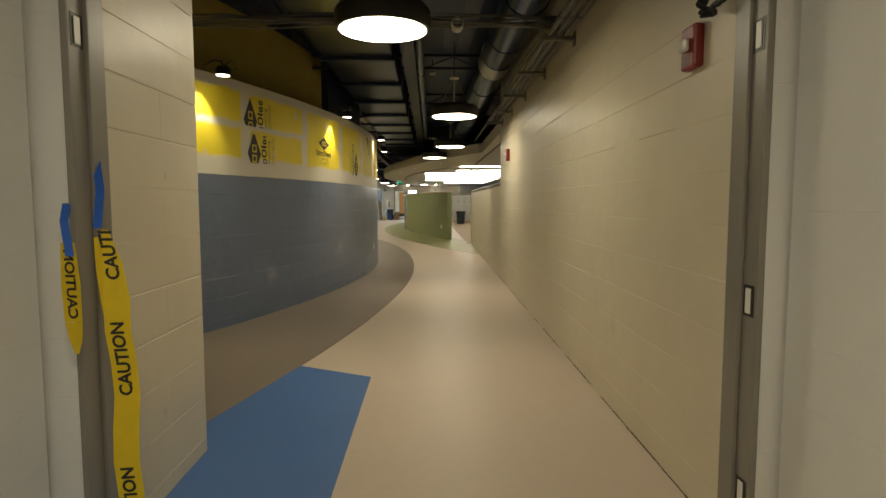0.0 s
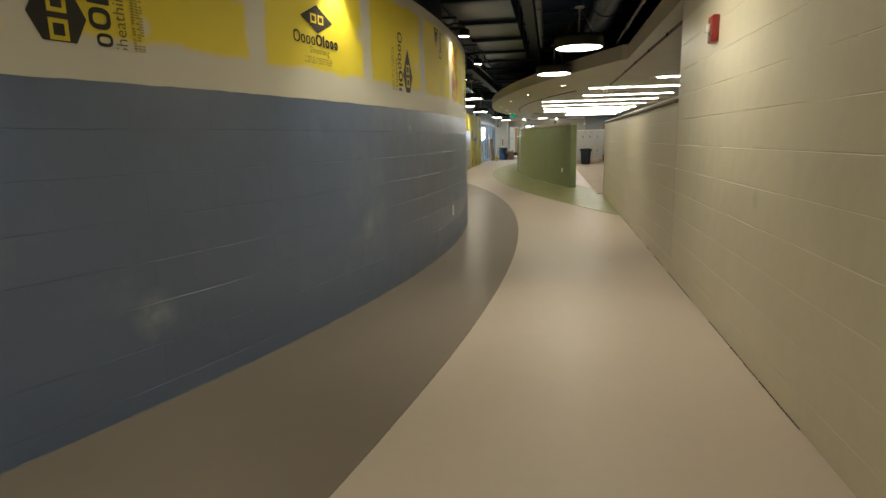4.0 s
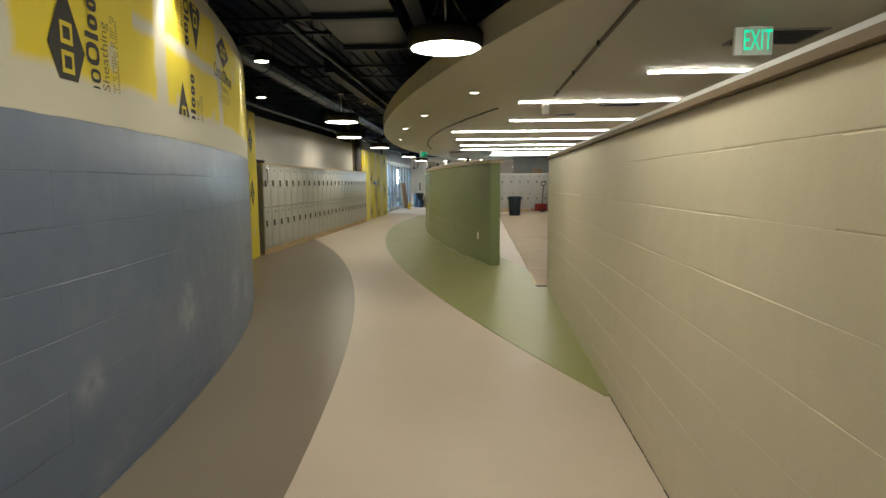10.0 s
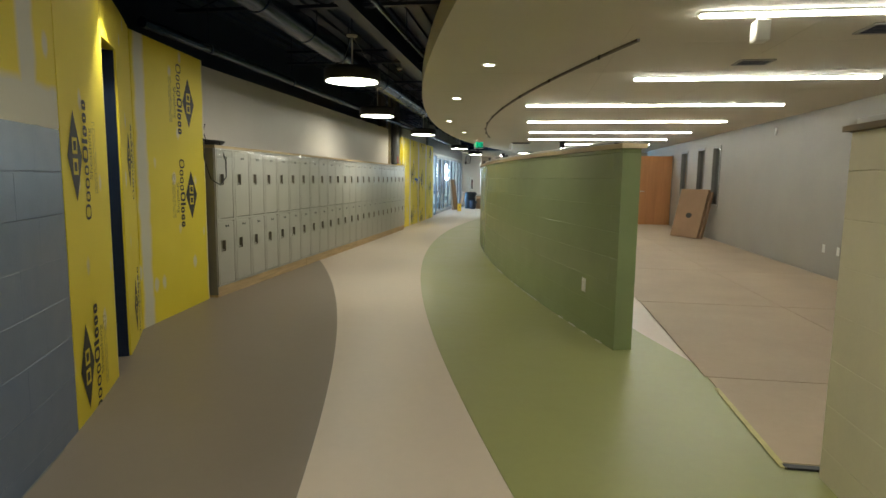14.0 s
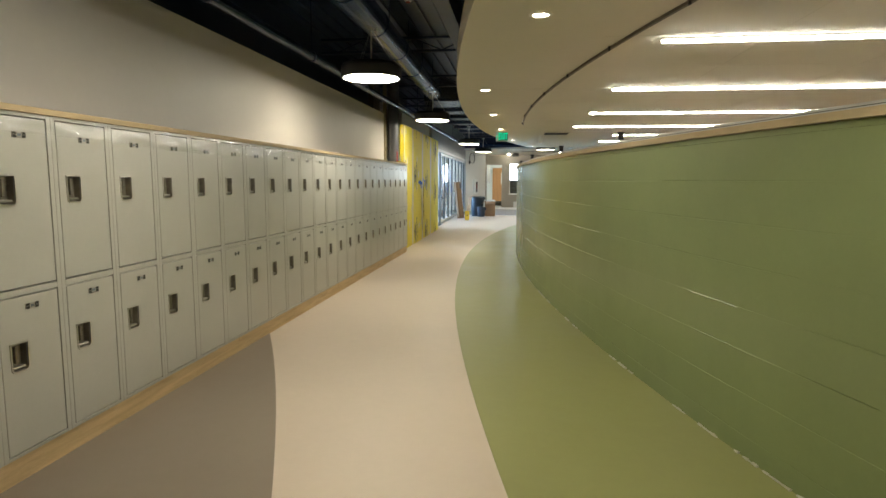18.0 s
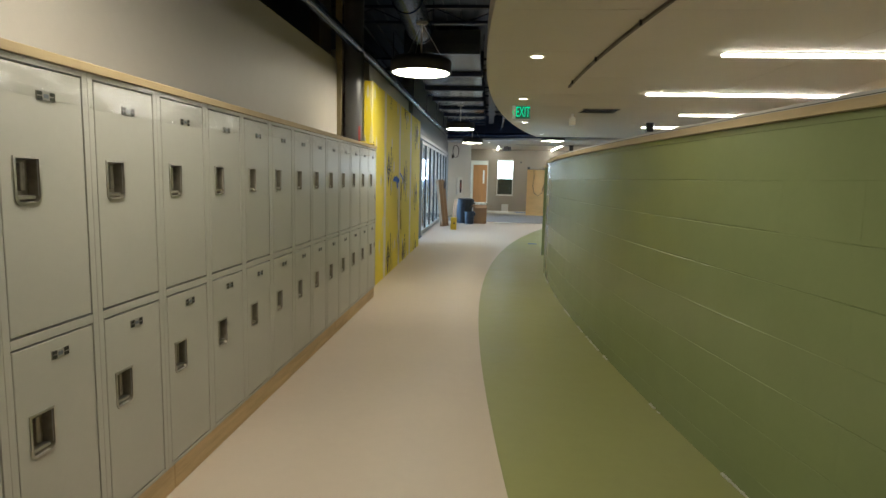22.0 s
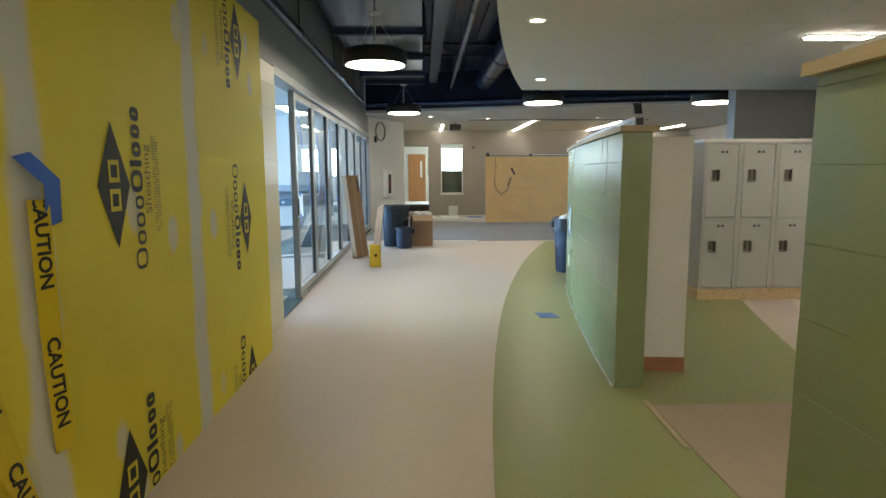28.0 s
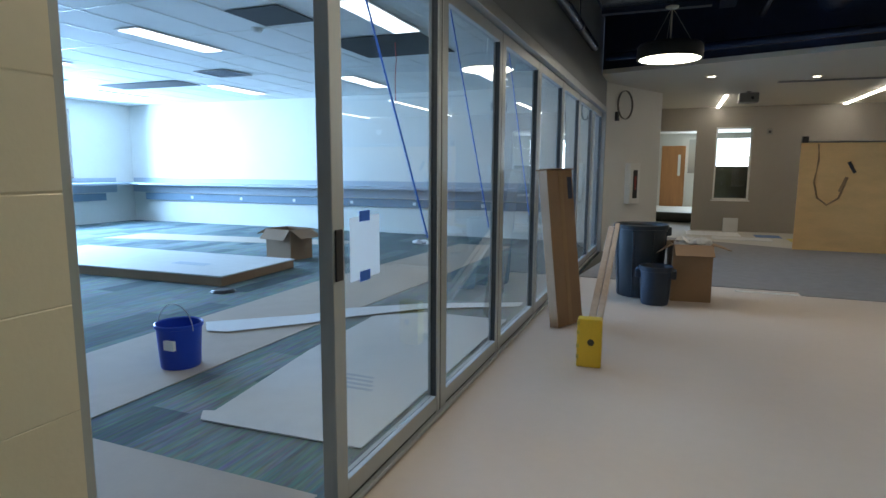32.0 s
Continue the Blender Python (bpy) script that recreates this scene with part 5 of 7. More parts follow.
def round_duct(points, radius, label):
    """A spiral duct: a pipe with raised seams."""
    ob = base("spiral_duct", label, "air duct", "", Matrix.Translation(points[0]))
    o = Vector(points[0])
    for a, b in zip(points, points[1:]):
        a, b = Vector(a) - o, Vector(b) - o
        part("duct_pipe", tube(B(), a, b, radius, 28), M_DUCT, ob, smooth=True)
        n = max(2, int((b - a).length / 1.2))
        for k in range(n + 1):
            p, d = a.lerp(b, k / n), (b - a).normalized() * 0.02
            part("seam_ring", tube(B(), p - d, p + d, radius + 0.008, 28), M_DUCT, ob, smooth=True)
            part("strap", tube(B(), p + Vector((radius + 0.01, 0, 0)), p + Vector((radius + 0.01, 0, 3.42 - o.z - p.z)), 0.006, 5), M_BLACK, ob)
    return ob


round_duct([(0.86, 2.6, 3.05), (0.84, 9.0, 3.05), (0.80, 16.5, 3.05)], 0.2, "round dark painted spiral air duct")
round_duct([(-1.0, 31.0, 3.08), (-1.05, 41.6, 3.08)], 0.17, "round dark painted spiral air duct near the hall")
round_duct([(-2.7, 17.6, 3.02), (-2.95, 30.2, 3.06)], 0.15, "slim round dark spiral air duct")
thing("foil_tape", tube(B(), (0.85, 7.2, 3.05), (0.85, 7.75, 3.05), 0.213, 24, caps=False), M_STEEL, "crumpled silver foil tape round the duct", "tape", smooth=True)

for name, a, b, r, mat, label in (
    ("pipe", (-0.12, 2.4, 2.98), (-0.08, 15.8, 2.98), 0.045, M_PIPE, "straight steel sprinkler pipe under the deck"),
    ("pipe", (-1.6, 16.5, 2.95), (-1.55, 24.5, 2.95), 0.03, M_DUCT, "thin dark pipe under the deck"),
    ("pipe", (-3.6, 19.6, 2.68), (-3.45, 41.6, 2.72), 0.05, M_DUCT, "dark painted pipe along the wall top"),
    ("pipe", (-1.75, 30.5, 2.95), (-1.7, 41.6, 2.95), 0.04, M_DUCT, "dark painted pipe under the deck"),
    ("pipe", (-3.4, 42.5, 2.75), (5.8, 40.2, 2.75), 0.05, M_DUCT, "dark painted pipe before the bulkhead"),
    ("conduit", (1.02, 3.0, 2.52), (1.09, 9.35, 2.52), 0.016, M_CABLE, "grey electrical conduit along the wall"),
    ("conduit", (0.96, 3.0, 2.52), (1.03, 9.35, 2.52), 0.016, M_CABLE, "grey electrical conduit along the wall"),
    ("conduit", (0.90, 3.0, 2.52), (0.97, 9.35, 2.52), 0.02, M_CABLE, "grey electrical conduit along the wall"),
    ("conduit", (1.06, 9.4, 2.70), (1.10, 13.9, 2.70), 0.02, M_CABLE, "grey conduit above the soffit edge"),
):
    mid = (Vector(a) + Vector(b)) / 2
    ob = base(name, label, name, "", Matrix.Translation(mid))
    part("run", tube(B(), Vector(a) - mid, Vector(b) - mid, r, 14), mat, ob, smooth=True)
    count = int((Vector(b) - Vector(a)).length / 2.4)
    for k in range(count + 1):
        p = Vector(a).lerp(Vector(b), (k + 0.5) / (count + 1)) - mid
        d = (Vector(b) - Vector(a)).normalized() * 0.012
        part("clamp_ring", tube(B(), p - d, p + d, r + 0.005, 14), M_BLACK, ob, smooth=True)
        if name == "pipe":
            part("hanger_rod", tube(B(), p + Vector((0, 0, r)), (p.x, p.y, 3.42 - mid.z), 0.006, 6), M_BLACK, ob)

# steel beams across and along
for y in (2.6, 5.6, 8.7, 11.8, 14.9, 18.0, 21.1, 24.2, 27.3, 30.4, 33.5, 36.6, 39.7):
    ob = base("joist", "black painted open web steel joist", "joist", "deck joists", pose(0, y, 3.18))
    part("bottom_chord", box(B(), -6.0, 5.9, -0.04, 0.04, 0.0, 0.035), M_BLACK, ob)
    part("top_chord", box(B(), -6.0, 5.9, -0.04, 0.04, 0.185, 0.22), M_BLACK, ob)
    for k, x in enumerate(steps(-5.9, 5.8, 30)[:-1]):
        z = (0.03, 0.19) if k % 2 else (0.19, 0.03)
        part("web_rod", tube(B(), (x, 0, z[0]), (x + 0.39, 0, z[1]), 0.01, 5), M_BLACK, ob)
thing("beam", box(B(), -0.34, -0.18, 2.2, 41.8, 3.08, 3.38), M_BLACK, "long black steel beam under the deck", "beam")
thing("beam", box(B(), -2.12, -1.96, 20.0, 41.8, 3.08, 3.38), M_BLACK, "long black steel beam by the soffit", "beam")
for y in (3.3, 4.5, 5.7, 6.9, 8.1, 9.2):
    ob = base("strut_bracket", "short steel strut that carries conduits on the wall", "bracket", "conduit struts", pose(RIGHT(y), y, 2.49))
    part("channel", box(B(), -0.26, 0.0, -0.02, 0.02, -0.02, 0.012, 0.003), M_CABLE, ob)
    part("wall_plate", box(B(), -0.012, 0.0, -0.03, 0.03, -0.06, 0.05, 0.003), M_CABLE, ob)

# cable bundle that crosses the corridor
bundle = base("cable_bundle", "bundle of thin grey data cables slung across the corridor", "cables", "", pose(0, 4.62, 2.62))
rng = random.Random(4)
for k in range(9):
    dz, dy = rng.uniform(-0.04, 0.05), rng.uniform(-0.05, 0.05)
    pts = [(x, dy + rng.uniform(-0.015, 0.015), dz + 0.03 * math.cos(x * 2.2 + k) + (0.12 * (x + 1.9) ** 2 if x < -1.5 else 0)) for x in steps(-2.6, 1.02, 14)]
    part("cable", sweep(B(), pts, 0.007, 6), M_CABLE, bundle, smooth=True)
for k in range(5):
    pts = [(1.0 - 0.02 * k, y, 0.02 * k - 0.02 + 0.02 * math.sin(y * 3 + k)) for y in steps(0, 4.7, 12)]
    part("cable", sweep(B(), pts, 0.006, 6), M_CABLE, bundle, smooth=True)
part("hook", lathe(B(), [(0.04, -0.06), (0.05, -0.05), (0.05, 0.05), (0.04, 0.06)], 14), M_STEEL, bundle, at=pose(0.22, 0, 0, 90, 0, 0))


def detector(m, label):
    ob = base("smoke_detector", label, "smoke detector", "detectors", m)
    part("head", lathe(B(), [(0.0, -0.045), (0.03, -0.04), (0.045, -0.02), (0.055, 0.0), (0.0, 0.004)], 18), M_PLATE, ob, smooth=True)
    part("cover", lathe(B(), [(0.0, -0.055), (0.022, -0.05), (0.026, -0.04)], 14), M_REDP, ob, "red dust cover", smooth=True)
    part("drop_rod", tube(B(), (0, 0, 0), (0, 0, 0.25), 0.008, 6), M_BLACK, ob)
    return ob


one = detector(pose(-2.45, 25.0, 3.25), "white smoke detector with a red dust cover")
for x, y, z in ((-1.3, 13.9, 3.2), (-2.0, 29.5, 3.22), (0.05, 9.0, 3.2)):
    copy_thing(one, pose(x, y, z))

# ---- things on the soffit ----
track = base("curtain_track", "slim dark curved track under the soffit", "track", "", pose(0, 0, 2.4))
part("rail", strip(B(), along(TRACK_LINE, 19.42, 30.0, 40, -0.012), along(TRACK_LINE, 19.42, 30.0, 40, 0.012), -0.022, -0.001), M_TRACK, track)
part("rail", box(B(), 1.395, 1.42, 9.6, 18.2, -0.022, -0.001), M_TRACK, track)
for y in steps(20.0, 29.6, 8):
    part("bracket", box(B(), TRACK_LINE(y) - 0.030, TRACK_LINE(y) - 0.0125, y - 0.012, y + 0.012, -0.04, -0.001, 0.003), M_BLACKP, track)
for y in steps(10.2, 17.8, 6):
    part("bracket", box(B(), 1.375, 1.3945, y - 0.012, y + 0.012, -0.04, -0.001, 0.003), M_BLACKP, track)


def vent(m, w, d, label):
    ob = base("ceiling_vent", label, "air vent", "ceiling vents", m)
    bm = bmesh.new()
    for a in ((-w / 2, w / 2, -d / 2, -d / 2 + 0.025), (-w / 2, w / 2, d / 2 - 0.025, d / 2), (-w / 2, -w / 2 + 0.025, -d / 2 + 0.025, d / 2 - 0.025), (w / 2 - 0.025, w / 2, -d / 2 + 0.025, d / 2 - 0.025)):
        box(bm, *a, -0.012, -0.001)
    part("vent_frame", bm, M_FRAME, ob)
    part("backing", box(B(), -w / 2 + 0.02, w / 2 - 0.02, -d / 2 + 0.02, d / 2 - 0.02, -0.004, -0.001), M_BLACK, ob)
    for k in range(1, 7):
        y = -d / 2 + d * k / 7
        part("slat", box(B(), -w / 2 + 0.025, w / 2 - 0.025, y - 0.008, y + 0.008, -0.010, -0.005), M_BLACK, ob)
    return ob


vent(pose(-0.42, 32.3, 2.4), 0.55, 0.5, "square dark opening for a vent in the ceiling")
vent(pose(2.5, 19.25, 2.4), 0.6, 0.3, "white slotted vent in the ceiling")
vent(pose(1.88, 20.4, 2.4), 0.3, 0.25, "small dark vent in the ceiling")
vent(pose(1.1, 44.45, 2.60), 4.45, 0.14, "long slotted ceiling vent")
vent(pose(2.75, 15.25, 2.4), 0.6, 0.5, "square dark opening for a vent in the ceiling")


def projector(m, label):
    ob = base("ceiling_projector", label, "projector", "ceiling devices", m)
    part("body", box(B(), -0.15, 0.15, -0.12, 0.12, -0.19, -0.03, 0.02), M_DEVICE, ob)
    part("mount", tube(B(), (0, 0, -0.03), (0, 0, -0.001), 0.04, 10), M_DEVICE, ob)
    part("lens", tube(B(), (0.05, -0.121, -0.12), (0.05, -0.132, -0.12), 0.025, 12), M_BLACKP, ob)
    return ob


projector(pose(-1.40, 45.5, 2.60), "dark grey projector hung under the far ceiling")
cover = base("fixture_cover", "white plastic wrapped device on a short stem", "ceiling device", "", pose(1.35, 18.75, 2.4))
part("stem", box(B(), -0.02, 0.02, -0.02, 0.02, -0.06, -0.001), M_PLATE, cover)
part("wrapped_body", box(B(), -0.045, 0.045, -0.06, 0.06, -0.19, -0.06, 0.012), M_PLATE, cover)
copy_thing(cover, pose(-0.75, 32.75, 2.4))


# ---- prints and tape on the sheathing ----
def crop(bm, axis, low, high):
    """Cuts off what lies outside low..high on one axis."""
    for value, sign in ((low, -1), (high, 1)):
        normal = [0, 0, 0]
        normal[axis] = sign
        co = [0, 0, 0]
        co[axis] = value
        bmesh.ops.bisect_plane(bm, geom=bm.verts[:] + bm.edges[:] + bm.faces[:], plane_co=co, plane_no=normal, clear_outer=True)
    return bm


def plate(bm, pts):
    bm.faces.new([bm.verts.new((x, 0.0, z)) for x, z in pts])


def brand_bm():
    """A stamped maker's mark that runs up the sheet: a plain dark diamond and a row of plain dark bars, front to -y."""
    bm = bmesh.new()
    plate(bm, [(0.0, -0.235), (0.115, 0.0), (0.0, 0.235), (-0.115, 0.0)])
    z = -0.34
    for k, length in enumerate((0.085, 0.058, 0.06, 0.055, 0.09, 0.024, 0.06, 0.055, 0.055)):
        reach = 0.095 if k in (0, 4, 5) else 0.07
        bold = 0.022 if k > 3 else 0.014
        x0, x1 = 0.22 - reach, 0.22
        if length < 0.03:
            plate(bm, [(x0, z), (x0, z + length), (x1, z + length), (x1, z)])
        else:
            outer, inner = [], []
            for i in range(16):
                a = 2 * math.pi * (i + 0.5) / 16
                u, v = math.cos(a), math.sin(a)
                u, v = math.copysign(abs(u) ** 0.7, u), math.copysign(abs(v) ** 0.7, v)
                outer.append(((x0 + x1) / 2 + u * reach / 2, z + length / 2 + v * length / 2))
                inner.append(((x0 + x1) / 2 + u * (reach / 2 - bold * 0.8), z + length / 2 + v * (length / 2 - bold)))
            for i in range(16):
                j = (i + 1) % 16
                plate(bm, [outer[i], outer[j], inner[j], inner[i]])
        z += length + 0.013
    return bm


def maker_mark(parent, line, y, z, flip=False, lows=(0.005, 2.36), size=1.0, turn=0.0, span=None):
    """Stamps the mark, the small word and the faint column of fine print on a sheathing wall."""
    slope = (line(y + 0.03) - line(y - 0.03)) / 0.06
    place = pose(line(y) + 0.003, y, z, 0, 0, 90 - math.degrees(math.atan(slope))) @ pose(0, 0, 0, 0, (180 if flip else 0) + turn, 0) @ Matrix.Scale(size, 4)

    def stamp(name, bm, mat):
        bmesh.ops.transform(bm, matrix=place, verts=bm.verts)
        crop(bm, 2, *lows)
        if span:
            crop(bm, 1, *span)
        if bm.verts:
            part(name, bm, mat, parent)
        else:
            bm.free()

    stamp("printed_mark", brand_bm(), M_INK)
    bm = bmesh.new()
    for z0 in (-0.095, 0.012):
        for a, b, c, d in ((-0.038, -0.022, 0, 0.083), (0.022, 0.038, 0, 0.083), (-0.022, 0.022, 0, 0.018), (-0.022, 0.022, 0.065, 0.083)):
            bm.faces.new([bm.verts.new((x, -0.0012, z0 + z)) for x, z in ((a, c), (a, d), (b, d), (b, c))])
    stamp("mark_inlay", bm, M_INLAY)
    bm = bmesh.new()
    bm.from_mesh(SMALL_WORD)
    bmesh.ops.transform(bm, matrix=pose(0.262, -0.0002, 0.02, 0, -90, 0) @ pose(0, 0, 0, 90, 0, 0), verts=bm.verts)
    stamp("printed_word", bm, M_INKMID)
    bm = bmesh.new()
    rng = random.Random(int(y * 100))
    for k in range(34):
        for x in (0.315, 0.335, 0.355):
            if rng.random() < 0.8:
                plate(bm, [(x, -0.2 + k * 0.012), (x, -0.193 + k * 0.012), (x + 0.015, -0.193 + k * 0.012), (x + 0.015, -0.2 + k * 0.012)])
    stamp("fine_print", bm, M_INKSOFT)


M_INLAY = material("yellow board in the print", (0.70, 0.55, 0.03), 0.62, vary=0.1)
M_INKMID = material("thin olive print", (0.22, 0.17, 0.03), 0.6, vary=0.3, scale=30)
SMALL_WORD = words("Sheathing", 0.075, M_INKMID)
up = (1.66, 2.36)
for y, z, flip, lows in ((6.2, 2.1, False, (2.04, 2.33)), (6.25, 1.76, False, (1.66, 1.96)), (9.28, 1.80, True, up), (10.2, 2.42, False, (2.05, 2.36)), (12.5, 1.78, False, up), (13.65, 1.62, False, up)):
    maker_mark(wall_sheathing, GREY_LINE, y, z, flip, lows)
maker_mark(wall_sheathing, GREY_LINE, 7.85, 2.02, False, up, 0.75, 90)
maker_mark(wall_sheathing, GREY_LINE, 14.70, 2.24, False, up, 1.0, 90)
maker_mark(wall_sheathing, GREY_LINE, 15.87, 2.24, False, up, 1.0, 90)
maker_mark(wall_sheathing, GREY_LINE, 13.95, 2.32, True, (2.07, 2.36))
SLOT = bpy.data.objects["wall_sheathing_slot"]
for z in (1.40, 0.28):
    maker_mark(SLOT, GREY_LINE, 17.33, z)
JAMB = bpy.data.objects["wall_sheathing_jamb"]
for z in (1.42, 0.30):
    maker_mark(JAMB, END_LINE, 18.66, z, False, (0.005, 2.36), 0.9)
ENDW = bpy.data.objects["wall_sheathing_end"]
for z in (2.0, 1.12):
    maker_mark(ENDW, END_LINE, 19.95, z, True)
START = bpy.data.objects["wall_sheathing_start"]
maker_mark(START, GREY_LINE, 5.16, 0.95, True, span=(1.3, 5.14))
maker_mark(START, GREY_LINE, 4.78, 2.25, False)
for y, z, flip in ((30.72, 1.41, False), (30.74, 0.235, False), (32.17, 1.27, False), (32.14, 0.10, False), (33.74, 1.03, True), (33.71, 2.12, True), (33.73, -0.04, True), (32.18, 2.42, False), (30.70, 2.55, False), (29.50, 1.40, False), (29.50, 0.26, False)):
    maker_mark(wall_sheathing_far, SHEATH2, y, z, flip, (0.006, 2.36), span=(29.61, 34.24))


def ribbon(name, path, width, mat, parent, side=(1, 0, 0), text="", spots=(), upward=True, back=False, fill=0.70):
    """A thin tape along a path of points; side is the way across it. Letters follow its bends."""
    pts, side = [Vector(p) for p in path], Vector(side).normalized()
    widths = list(width) if isinstance(width, (list, tuple)) else [width] * len(pts)
    bm = bmesh.new()
    for i in range(len(pts) - 1):
        a, b = pts[i], pts[i + 1]
        bm.faces.new([bm.verts.new(v) for v in (a - side * widths[i] / 2, a + side * widths[i] / 2, b + side * widths[i + 1] / 2, b - side * widths[i + 1] / 2)])
    bmesh.ops.remove_doubles(bm, verts=bm.verts, dist=1e-5)
    ob = part(name, bm, mat, parent, smooth=True)
    if text:
        sums = [0.0]
        for a, b in zip(pts, pts[1:]):
            sums.append(sums[-1] + (b - a).length)
        me = words(text, max(widths) * fill, M_INK, bold=0.03)
        length = max(v.co.x for v in me.vertices) - min(v.co.x for v in me.vertices)
        turn = -1 if upward else 1
        for spot in spots:
            bm = bmesh.new()
            bm.from_mesh(me)
            centre = sums[-1] * spot
            bmesh.ops.bisect_plane(bm, geom=bm.verts[:] + bm.edges[:] + bm.faces[:], plane_co=((sums[-1] - centre) * turn, 0, 0), plane_no=(turn, 0, 0), clear_outer=True)
            for v in bm.verts:
                s = min(max(centre + turn * v.co.x, 0.001), sums[-1] - 0.001)
                i = max(j for j in range(len(sums)) if sums[j] <= s)
                i = min(i, len(pts) - 2)
                f = (s - sums[i]) / (sums[i + 1] - sums[i])
                p = pts[i].lerp(pts[i + 1], f)
                n = side.cross(pts[i + 1] - pts[i]).normalized()
                v.co = p + side * v.co.y * (-turn if back else turn) - n * 0.0015
            part("letters", bm, M_INK, ob)
        bpy.data.meshes.remove(me)
    return ob


tape = base("caution_tape", "yellow caution tape hanging from blue masking tape", "caution tape", "caution tapes", pose(-1.085, 1.80, 0.2))
o = Vector((1.085, -1.80, -0.2))
shift = lambda pts: [tuple(Vector(p) + o) for p in pts]
main = [(-1.002 + 0.002 * k + 0.017 * min(k, 2) + 0.004 * math.sin(1.7 * k), 1.80 + 0.010 * math.cos(1.3 * k), 1.165 - 0.105 * k) for k in range(10)]
ribbon("strip", shift(main), [0.018, 0.058] + [0.076] * 8, M_TAPE, tape, (1, 0.15, 0), "CAUTION", (0.04, 0.43, 0.92))
ribbon("strip", shift([(-1.028 + 0.012 * k, 1.825, 1.14 - 0.1 * k) for k in range(6)]), [0.03, 0.045, 0.048, 0.045, 0.036, 0.012], M_TAPE, tape, (0.8, 0.5, 0), "CAUTION", (0.55,))
ribbon("strip", shift([(-1.105, 1.79, 1.125), (-1.098, 1.785, 1.0), (-1.098, 1.79, 0.88)]), [0.05, 0.068, 0.062], M_TAPE, tape, (1, -0.2, 0), "CAUTION", (0.52,), back=True)
ribbon("strip", shift([(-1.098, 1.79, 0.879), (-1.094, 1.79, 0.82), (-1.092, 1.79, 0.78)]), [0.062, 0.045, 0.012], M_TAPE, tape, (1, -0.2, 0))
ribbon("blue_strip", shift([(-1.143, 1.859, 1.245), (-1.118, 1.80, 1.19), (-1.092, 1.778, 1.085)]), 0.027, M_BLUETAPE, tape)
ribbon("blue_strip", shift([(-1.110, 1.975, 1.385), (-1.06, 1.90, 1.285), (-1.018, 1.80, 1.17)]), 0.028, M_BLUETAPE, tape)
tape2 = base("caution_tape", "yellow caution tape taped to the sheathing wall", "caution tape", "caution tapes", pose(-3.39, 31.3, 0.1))
ribbon("strip", [(0.012 + 0.003 * math.sin(k), 0.04 + 0.27 * (k / 9) ** 1.2, 1.08 - 0.115 * k) for k in range(10)], 0.085, M_TAPE, tape2, (0, 1, 0.2), "CAUTION", (0.33, 0.78), False, fill=0.85)
ribbon("strip", [(0.012 + 0.003 * math.cos(k), 0.40 + 0.004 * k, 1.14 - 0.13 * k) for k in range(7)], 0.075, M_TAPE, tape2, (0.25, 1, 0), "CAUTION", (0.16, 0.72), False, fill=0.85)
ribbon("blue_strip", [(0.006, -0.24, 1.19), (0.03, -0.10, 1.18), (0.012, 0.10, 1.04)], 0.07, M_BLUETAPE, tape2, (0.2, 0.4, 1))
ribbon("blue_strip", [(0.02, -0.12, 1.21), (0.05, -0.02, 1.15), (0.02, 0.04, 1.16)], 0.05, M_BLUETAPE, tape2, (0.2, 0.3, 1))
ribbon("blue_strip", [(0.006, 0.36, 1.27), (0.035, 0.44, 1.19), (0.012, 0.47, 1.06)], 0.08, M_BLUETAPE, tape2, (0, 1, 0.2))


# ---- entry door frame ----
frame_ob2 = base("door_frame", "grey painted steel frame of a wide doorway", "door frame", "", pose(0, 1.92, 0))
for s, x in ((-1, -1.112), (1, 1.072)):
    part("jamb", box(B(), min(x, x + s * 0.024), max(x, x + s * 0.024), -0.065, 0.14, 0, 2.19, 0.004), M_FRAME, frame_ob2)
    part("stop", box(B(), min(x, x - s * 0.014), max(x, x - s * 0.014), 0.02, 0.085, 0, 2.16, 0.003), M_FRAME, frame_ob2)
    for z in ((1.79,) if s < 0 else (0.25, 0.92, 1.79)):
        part("strike_recess", box(B(), min(x - s * 0.0005, x - s * 0.002), max(x - s * 0.0005, x - s * 0.002), -0.05, 0.012, z - 0.055, z + 0.05), M_BLACKP, frame_ob2)
        part("strike_plate", box(B(), min(x - s * 0.0025, x - s * 0.006), max(x - s * 0.0025, x - s * 0.006), -0.035, -0.005, z - 0.045, z + 0.04, 0.001), M_PLATE, frame_ob2, "white strike plate")
part("head", box(B(), -1.135, 1.095, -0.065, 0.14, 2.12, 2.19, 0.005), M_FRAME, frame_ob2)
coil = base("cable_coil", "black coil of cable hung by the door head", "cable", "", pose(1.02, 2.12, 1.95))
for k in range(5):
    pts = [(0.02 * math.sin(5 * a + k), 0.075 * math.cos(a) + 0.006 * k, 0.06 * math.sin(a) + 0.05 - 0.004 * k) for a in steps(0, 2 * math.pi, 16)]
    part("loop", sweep(B(), pts, 0.006, 6), M_BLACKP, coil, smooth=True)


